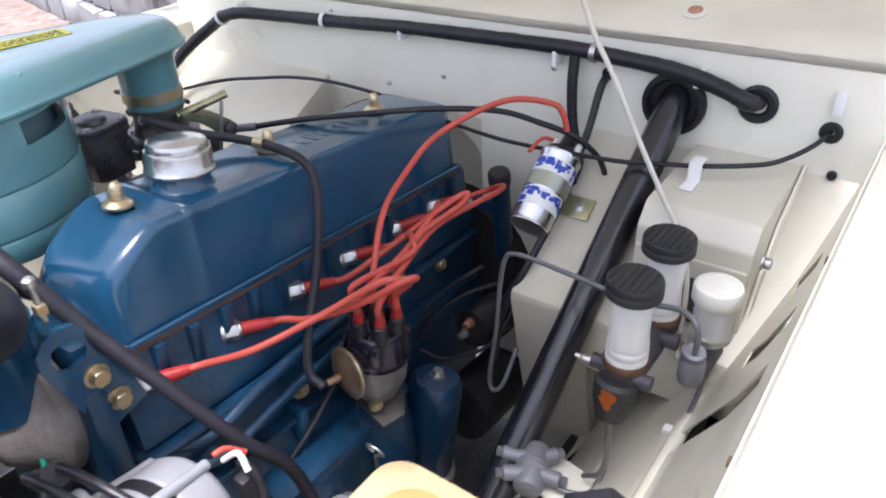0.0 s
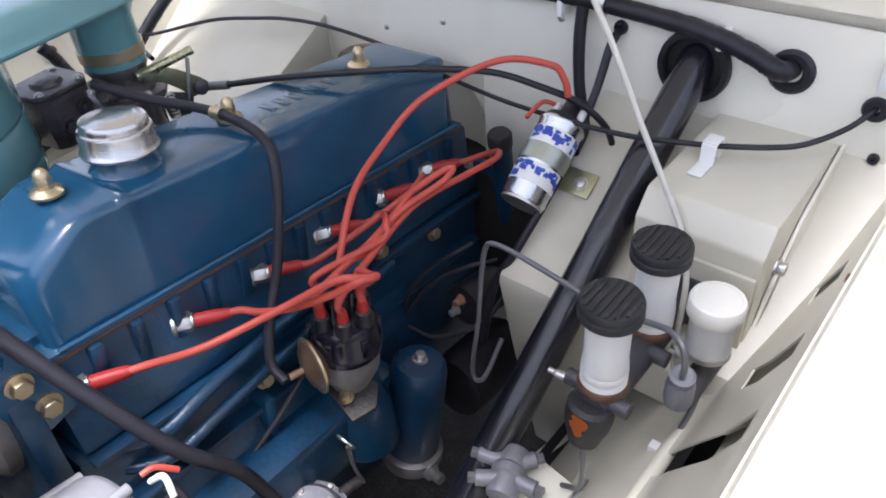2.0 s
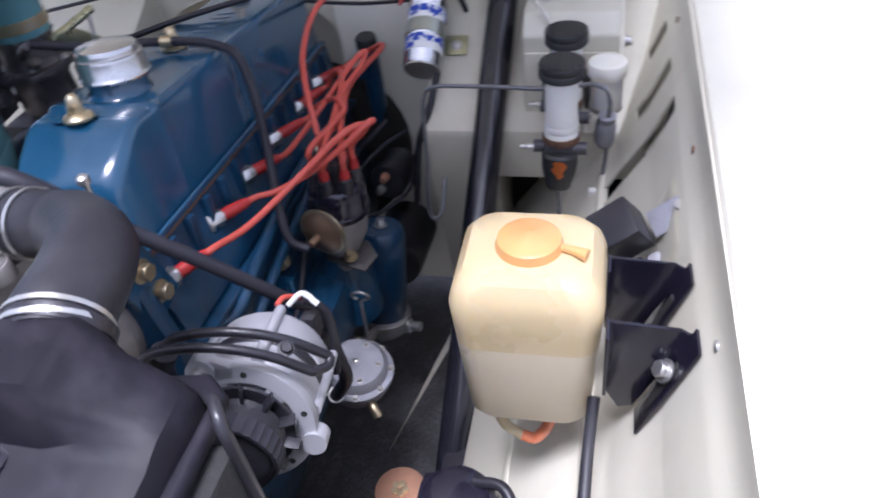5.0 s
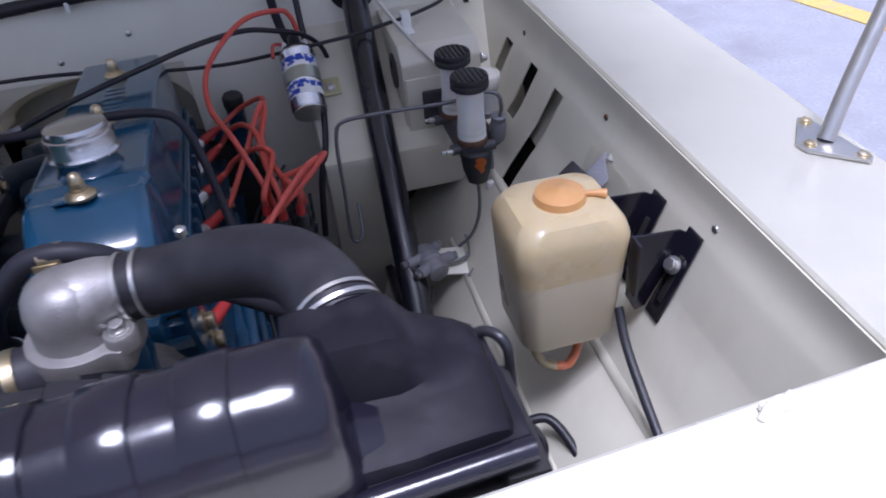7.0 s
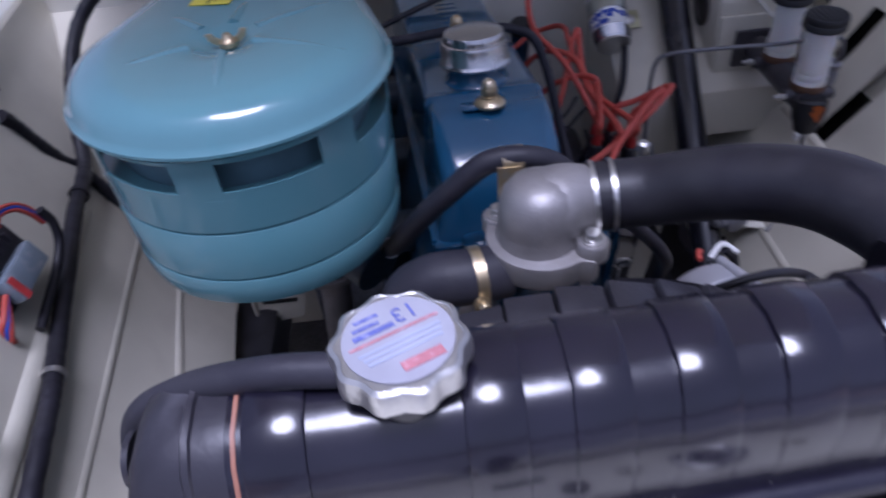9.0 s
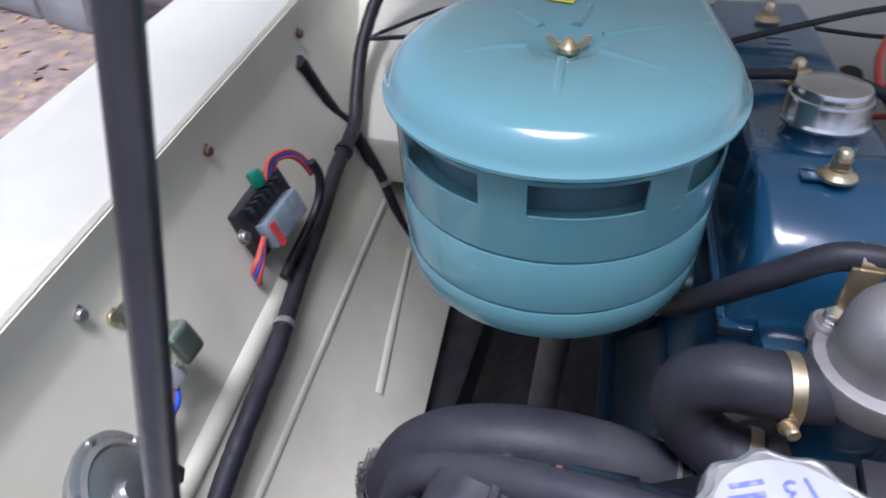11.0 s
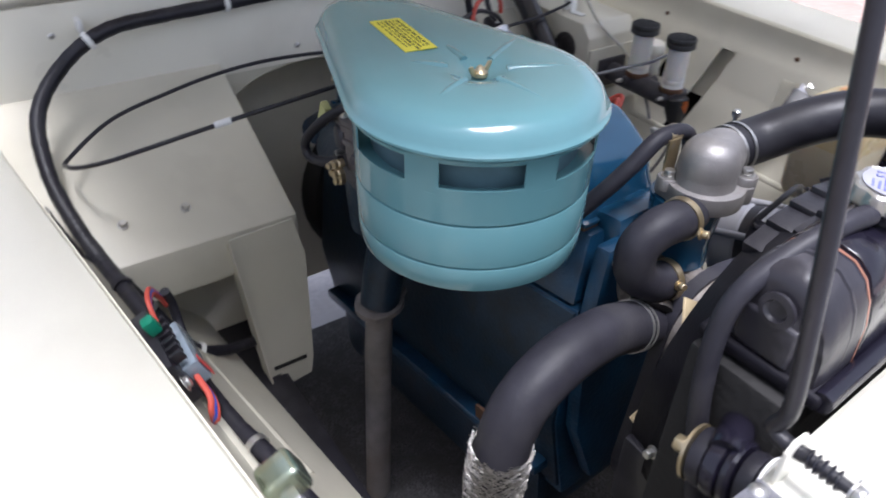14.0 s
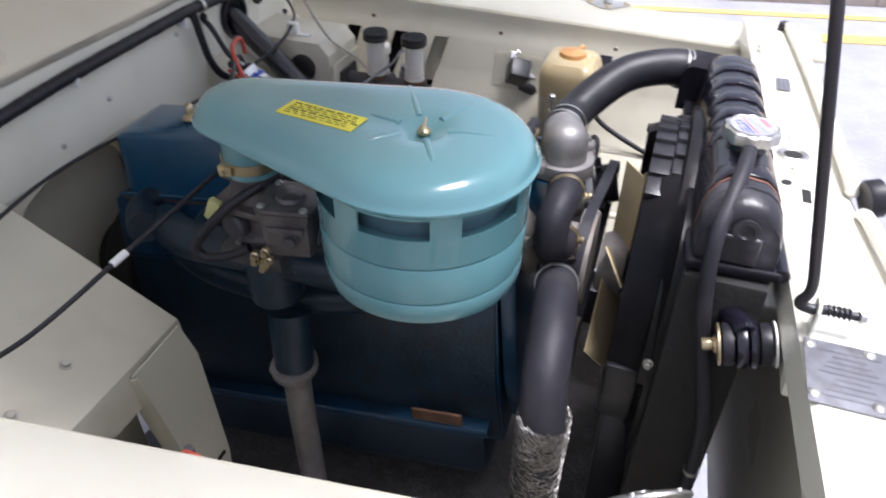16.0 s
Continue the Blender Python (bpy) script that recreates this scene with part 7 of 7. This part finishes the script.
# plates and fittings of the front panel
pp = thing("chassis_plate", (-0.315, -0.45, 1.076), "worn silver data plate riveted to the front panel", "data plate")
part("plate", box((-0.32, -0.458, 1.0775), (0.085, 0.085, 0.0012), 0.0003), PLATE, pp)
for k in range(9):
    part("print_bar", box((-0.351 + 0.0075 * k, -0.455, 1.0784), (0.0013, 0.056 - 0.009 * (k % 4), 0.0003)), mat("plate_print", (0.14, 0.14, 0.16), 0.45, metal=0.3) if k == 0 else bpy.data.materials["plate_print"], pp)
for x, y in ((-0.286, -0.421), (-0.284, -0.474), (-0.352, -0.421), (-0.352, -0.474)):
    part("rivet", lathe([(0.006, 0), (0.006, 0.001), (0.004, 0.003), (0.001, 0.0035)], Matrix.Translation((x, y, 1.0777)), 14), STEEL, pp)
bg = thing("patent_badge", (0.34, -0.42, 1.076), "small silver badge with worn print on the front panel", "badge")
part("badge", box((0.352, -0.418, 1.0775), (0.05, 0.022, 0.0012), 0.0003), PLATE, bg)
for k in range(3):
    part("print_bar", box((0.352, -0.411 - 0.007 * k, 1.0784), (0.04, 0.003, 0.0004)), bpy.data.materials["plate_print"], bg)
lt = thing("bonnet_latch_hole", (0.107, -0.423, 1.075), "round dark latch opening with a pressed rim", "latch")
part("rim", lathe([(0.022, 0.0), (0.022, 0.002), (0.018, 0.004), (0.013, 0.002), (0.012, 0.0005)], Matrix.Translation((0.107, -0.423, 1.0755)), 28), STEEL, lt)
part("hole", lathe([(0.0125, 0.0), (0.0125, 0.001), (0.001, 0.001)], Matrix.Translation((0.107, -0.423, 1.0755)), 20), DARK, lt)
for x in (0.062, 0.157):
    part("bolt", bolt((x, -0.423, 1.076), (0, 0, 1), 0.006, 0.005), CREAM, lt)
solo("panel_hole", lathe([(0.007, 0), (0.007, 0.001), (0.001, 0.001)], Matrix.Translation((0.027, -0.412, 1.0755)), 14), DARK, "small dark hole in the front panel", "hole", "panel holes")
solo("panel_hole", box((0.0, -0.435, 1.0755), (0.032, 0.011, 0.001), 0), DARK, "dark slot in the front panel", "hole", "panel holes")
lk = thing("lid_latch", (0.46, -0.395, 1.075), "cream spring latch on the front panel", "latch")
part("spring", tube([(0.488, -0.385, 1.077), (0.492, -0.383, 1.084), (0.5, -0.381, 1.086), (0.506, -0.38, 1.08), (0.512, -0.378, 1.085)], 0.003, 8), CREAM, lk)
part("tail", box((0.5, -0.38, 1.079), (0.02, 0.008, 0.006), 0.002), CREAM, lk)
br = thing("seal_channel", (0.3, -0.47, 1.076), "cream raised channel bar along the front panel", "channel bar")
part("bar", tube([(0.63, -0.43, 1.078), (0.6, -0.437, 1.086), (0.35, -0.462, 1.088), (0.05, -0.485, 1.088), (0.02, -0.488, 1.08)], 0.009, 10), CREAM, br)
part("bar", tube([(-0.03, -0.495, 1.08), (-0.06, -0.499, 1.086), (-0.2, -0.52, 1.087), (-0.32, -0.535, 1.08)], 0.009, 10), CREAM, br)
bs = thing("bump_stop", (0.0, -0.51, 1.07), "round black rubber bump stop", "bump stop")
part("rubber", lathe([(0.022, 0), (0.024, 0.004), (0.024, 0.018), (0.018, 0.022), (0.008, 0.02)], axis((0.0, -0.498, 1.085), (0.3, -1, 0.2)), 28), RUBBER, bs)
bs2 = thing("bump_stop", (0.63, -0.428, 1.075), "small black rubber bump stop", "bump stop")
part("rubber", lathe([(0.011, 0), (0.013, 0.003), (0.012, 0.012), (0.008, 0.015)], Matrix.Translation((0.632, -0.428, 1.076)), 20), RUBBER, bs2)

# mirror stay on the wing
def stay(x, y, side, name, label):
    z = 1.0555 - sag(side, y)
    t = thing(name, (x, y, z), label, "mirror stay", "mirror stays")
    tri = [(-0.045, -0.018), (0.045, -0.018), (0.052, -0.01), (0.008, 0.03), (-0.008, 0.03), (-0.052, -0.01)]
    part("foot", prism(tri, 0, 0.004, 0.0012, Matrix.Translation((x, y, z + 0.0005)) @ pose(0, 0, 0, 0, 0, 95 if side > 0 else -95)), STEEL, t)
    for dx, dy in ((-0.04, -0.01), (0.04, -0.01), (0.0, 0.02)):
        q = pose(0, 0, 0, 0, 0, 95 if side > 0 else -95) @ Vector((dx, dy, 0))
        part("bolt", screw((x + q.x, y + q.y, z + 0.0045), (0, 0, 1), 0.006, 0.004), BRASS, t)
    part("stay", tube([(x, y, z + 0.004), (x + 0.03 * side, y + 0.02, z + 0.064), (x + 0.1 * side, y + 0.06, z + 0.19)], 0.009, 14), STEEL, t)
    return t


stay(0.785, -0.07, 1, "mirror_stay", "grey steel mirror stay on a triangular foot")

# ---- braid, bypass hose, belts ----
bs_ = hose("bypass_hose", [(0.02, -0.128, 1.018), (-0.01, -0.135, 1.02), (-0.04, -0.133, 1.017), (-0.062, -0.13, 0.998), (-0.06, -0.132, 0.965), (-0.035, -0.138, 0.945), (-0.005, -0.142, 0.94)], 0.0235, RUBBER_OLD, "short curved black bypass hose with gold clamps", (), seg=24)
for p, d in (((-0.004, -0.1345, 1.0195), (1, 0.15, 0)), ((-0.012, -0.141, 0.9405), (1, -0.1, -0.1))):
    part("hose_clamp", ring_band(p, d, 0.024, 0.009), BRASS, bs_, "gold hose clamp")
part("clamp_screw", bolt((-0.004, -0.162, 1.015), (0.3, -0.9, 0.2), 0.005, 0.008), BRASS, bs_)
part("clamp_screw", bolt((-0.018, -0.163, 0.95), (-0.2, -0.9, 0.2), 0.005, 0.008), BRASS, bs_)
bt = thing("braided_sleeve", (-0.28, -0.182, 0.58), "frayed wire braid sleeve on the lower hose", "braided sleeve")
rng = random.Random(8)
part("sleeve", tube([(-0.278, -0.178, 0.845), (-0.2835, -0.18, 0.8), (-0.285, -0.182, 0.7), (-0.28, -0.19, 0.58)], 0.0312, 32), RUBBER_OLD, bt)
bm = bmesh.new()
for k in range(2600):
    a, z = rng.uniform(0, 6.283), rng.choice((rng.uniform(0.8, 0.862), rng.uniform(0.6, 0.85)))
    r, sx = 0.0318, -0.2845 + 0.07 * max(0, z - 0.79)
    p = Vector((sx + r * math.cos(a), -0.181 + r * math.sin(a), z))
    da, dzz = rng.choice((-1, 1)) * rng.uniform(0.12, 0.4), rng.uniform(0.004, 0.011)
    q = Vector((sx + (r + rng.uniform(0, 0.0032)) * math.cos(a + da), -0.181 + (r + rng.uniform(0, 0.0032)) * math.sin(a + da), z + dzz))
    s = (q - p).orthogonal().normalized() * 0.0005
    s2 = (q - p).normalized().cross(s)
    va = [bm.verts.new(p + s), bm.verts.new(p - 0.5 * s + s2), bm.verts.new(p - 0.5 * s - s2)]
    vb_ = [bm.verts.new(q + s), bm.verts.new(q - 0.5 * s + s2), bm.verts.new(q - 0.5 * s - s2)]
    for i in range(3):
        bm.faces.new((va[i], va[(i + 1) % 3], vb_[(i + 1) % 3], vb_[i]))
tagged(part("frayed_braid", bm, BRAID, bt), kind="stuff")
fb = thing("fan_belt", (0.1, -0.15, 0.85), "black toothed fan belt", "fan belt")
ap = A0 - AA * 0.018
wheels = ((0.05, 0.87, 0.077), (ap.x, ap.z, 0.0385), (0.03, 0.66, 0.077))
pts = sorted((cx + r * math.cos(radians(6 * k)), cz + r * math.sin(radians(6 * k))) for cx, cz, r in wheels for k in range(60))


def half_hull(seq):
    out = []
    for p in seq:
        while len(out) > 1 and (out[-1][0] - out[-2][0]) * (p[1] - out[-2][1]) - (out[-1][1] - out[-2][1]) * (p[0] - out[-2][0]) <= 0:
            out.pop()
        out.append(p)
    return out[:-1]


hull = half_hull(pts) + half_hull(pts[::-1])
mid = (0.15, 0.82)
rows = []
for k, (x, z) in enumerate(hull):
    d = Vector((x - mid[0], 0, z - mid[1])).normalized() * (0.0042, 0.0026)[k % 2]
    yb = -0.17 - 0.007 * (x - 0.1) / 0.16
    rows.append([(x, yb - 0.009, z), (x + d.x, yb - 0.0085, z + d.z), (x + d.x, yb + 0.0085, z + d.z), (x, yb + 0.009, z)])
bm = rings(rows + rows[:1], caps=False)
part("belt", bm, RUBBER_OLD, fb)
part("pump_pulley", lathe([(0.03, -0.014), (0.076, -0.013), (0.076, 0.011), (0.07, 0.012), (0.03, 0.008)], axis((0.05, -0.17, 0.87), (0, -1, 0)), 40), CORRODED, fb)
part("crank_pulley", lathe([(0.03, -0.014), (0.076, -0.013), (0.076, 0.011), (0.03, 0.014)], axis((0.03, -0.17, 0.66), (0, -1, 0)), 36), IRON, fb)
# stepped ribs on the shroud's top
for i in range(9):
    a = radians(118 - 8.5 * i)
    for y0, r in ((-0.281, 0.219), (-0.253, 0.214)):
        m = Matrix.Translation((FC.x, y0, FC.z)) @ pose(0, 0, 0, 0, -math.degrees(a) + 90) @ Matrix.Translation((0, 0, r)) @ pose(0, 0, 0, 0, 9)
        part("shroud_rib", box((0, 0, 0), (0.031, 0.0275, 0.016), 0.0018, m), PLASTIC, shroud)
rows = []
for y, r in ((-0.243, 0.214), (-0.236, 0.212), (-0.226, 0.207), (-0.224, 0.21)):
    rows.append([(FC.x + r * math.cos(radians(a)), y, FC.z + r * math.sin(radians(a))) for a in range(84, -46, -5)])
bm = rings(rows, close=False, caps=False)
bmesh.ops.solidify(bm, geom=bm.faces[:], thickness=0.003)
part("lip", bm, PLASTIC, shroud)
bm = rings([[(FC.x + r * math.cos(radians(a)), y, FC.z + r * math.sin(radians(a))) for a in range(52, 186, 6)] for y, r in ((-0.28, 0.229), (-0.282, 0.244), (-0.29, 0.246), (-0.297, 0.246), (-0.299, 0.23))], close=False, caps=False)
bmesh.ops.solidify(bm, geom=bm.faces[:], thickness=0.002)
part("outer_band", bm, PLASTIC, shroud, "smooth black outer band")
part("band_bolt", bolt((FC.x - 0.246, -0.29, 0.905), (-1, 0.1, 0.1), 0.005, 0.008), STEEL, shroud)
part("side_panel", box((FC.x - 0.215, -0.262, 0.81), (0.016, 0.046, 0.1), 0.006), PLASTIC, shroud)

# ---- below: chassis rails, splash tray, drain plug ----
for x in (-0.36, 0.4):
    solo("chassis_rail", box((x, 0.1, 0.5), (0.075, 1.3, 0.1), 0.008), PLASTIC, "black steel chassis rail under the engine bay", "chassis rail", "chassis rails")
solo("front_crossmember", box((0.03, -0.3, 0.44), (0.8, 0.1, 0.1), 0.01), PLASTIC, "black steel crossmember below the radiator", "crossmember")
dp = thing("copper_disc", (0.315, -0.005, 0.53), "round copper coloured disc beside the column", "cap")
part("disc", lathe([(0.03, 0.0), (0.034, 0.003), (0.034, 0.008), (0.03, 0.01), (0.012, 0.009), (0.001, 0.009)], Matrix.Translation((0.315, -0.008, 0.54)), 32), COPPER, dp)
for k in range(5):
    a = radians(72 * k)
    part("boss", lathe([(0.005, 0.009), (0.005, 0.013), (0.001, 0.0135)], Matrix.Translation((0.315 + 0.007 * math.cos(a), -0.008 + 0.007 * math.sin(a), 0.54)), 10), BRASS, dp)
part("stem", lathe([(0.025, 0.0), (0.025, -0.05)], Matrix.Translation((0.315, -0.008, 0.541)), 20), PLASTIC, dp)

# ---- street around ----
for off, w in ((0.0, 0.14), (0.42, 0.08)):
    solo("road_marking", box((0, 0, 0.003), (w, 30, 0.006), 0, Matrix.Translation((3.42 + off, 1.0, 0)) @ pose(0, 0, 0, 0, 0, 13.3)), LINEPAINT, "worn yellow line painted on the pavement", "road marking", kind="structure")
MK = Matrix.Translation((4.25, 1.0, 0)) @ pose(0, 0, 0, 0, 0, 13.3)
PINK = mat("pink_paving", (0.42, 0.31, 0.27), 0.9, var=0.2, scale=25, bump=0.5, bscale=60, stain=(0.25, 0.2, 0.17), amount=0.5, sscale=5)
solo("paving", box((6, 0, 0.035), (12, 40, 0.07), 0, MK), PINK, "pinkish paved strip beyond the road line", "paving", kind="structure")
KERB = mat("pale_kerb_stone", (0.42, 0.36, 0.32), 0.9, var=0.25, scale=12, bump=0.6, bscale=50, stain=(0.22, 0.15, 0.11), amount=0.7, sscale=5)
kb = thing("kerb", (4.25, 1, 0), "row of pale kerb blocks beside the road", "kerb", kind="structure")
rng = random.Random(3)
for k in range(30):
    part("kerb_block", box((-0.07, -9 + 0.62 * k, 0.03), (0.14, 0.612 + rng.uniform(-0.004, 0.004), 0.09), 0.012, MK), KERB, kb)
solo("verge", box((-8.2, 3, 0.02), (13.5, 60, 0.04)), LEAF, "ground covered with dry brown leaf litter", "verge", kind="structure")
bm = bmesh.new()
for k in range(900):
    p = Vector((rng.uniform(-4.5, -1.5), rng.uniform(0, 5), 0.045))
    q = pose(*p, rng.uniform(-25, 25), rng.uniform(-25, 25), rng.uniform(0, 360))
    r = rng.uniform(0.015, 0.04)
    vs_ = [bm.verts.new(q @ Vector(c)) for c in ((-r, 0, 0), (-0.2 * r, 0.45 * r, 0.1 * r), (r, 0, 0), (-0.2 * r, -0.45 * r, 0.1 * r))]
    bm.faces.new(vs_)
solo("fallen_leaves", bm, mat("dry_leaf", (0.33, 0.2, 0.1), 0.8, var=0.4, scale=3), "dry brown leaves scattered on the ground", "leaves", kind="stuff")
sw = thing("stone_wall", (-5, 3.4, 0), "low wall of rough grey stones", "stone wall", kind="structure")
for row in range(4):
    for k in range(14):
        w, h = 0.42 + rng.uniform(-0.06, 0.06), 0.24
        bm = box((0, 0, 0), (w, 0.3 + rng.uniform(-0.03, 0.03), h), 0.05)
        for v in bm.verts:
            v.co += Vector((rng.uniform(-1, 1), rng.uniform(-1, 1), rng.uniform(-1, 1))) * 0.012
        bm.transform(pose(-8.6 + 0.44 * k + 0.2 * (row % 2), 3.6 - 0.1 * k, 0.14 + 0.25 * row, 0, 0, -12))
        part("stone", bm, STONE, sw)
# under the bay: an added sheet, dark grey for the ground in shade
solo("shaded_ground_sheet", box((0.03, 0.12, 0.27), (1.1, 1.15, 0.01), 0.002), mat("shaded_ground_grey", (0.085, 0.082, 0.087), 0.85, var=0.7, scale=260, bump=0.9, bscale=260, stain=(0.05, 0.045, 0.045), amount=0.8, sscale=8), "dark grey sheet standing for the shaded ground under the engine", "panel", kind="structure")
# raised lettering block on the rocker cover, without letters
for k in range(6):
    bm = box((0.004, 0.335 + 0.021 * k, 0.0), (0.026, 0.011, 0.0014), 0.0006, ENG)
    part("raised_mark", bm, BLUE, engine)
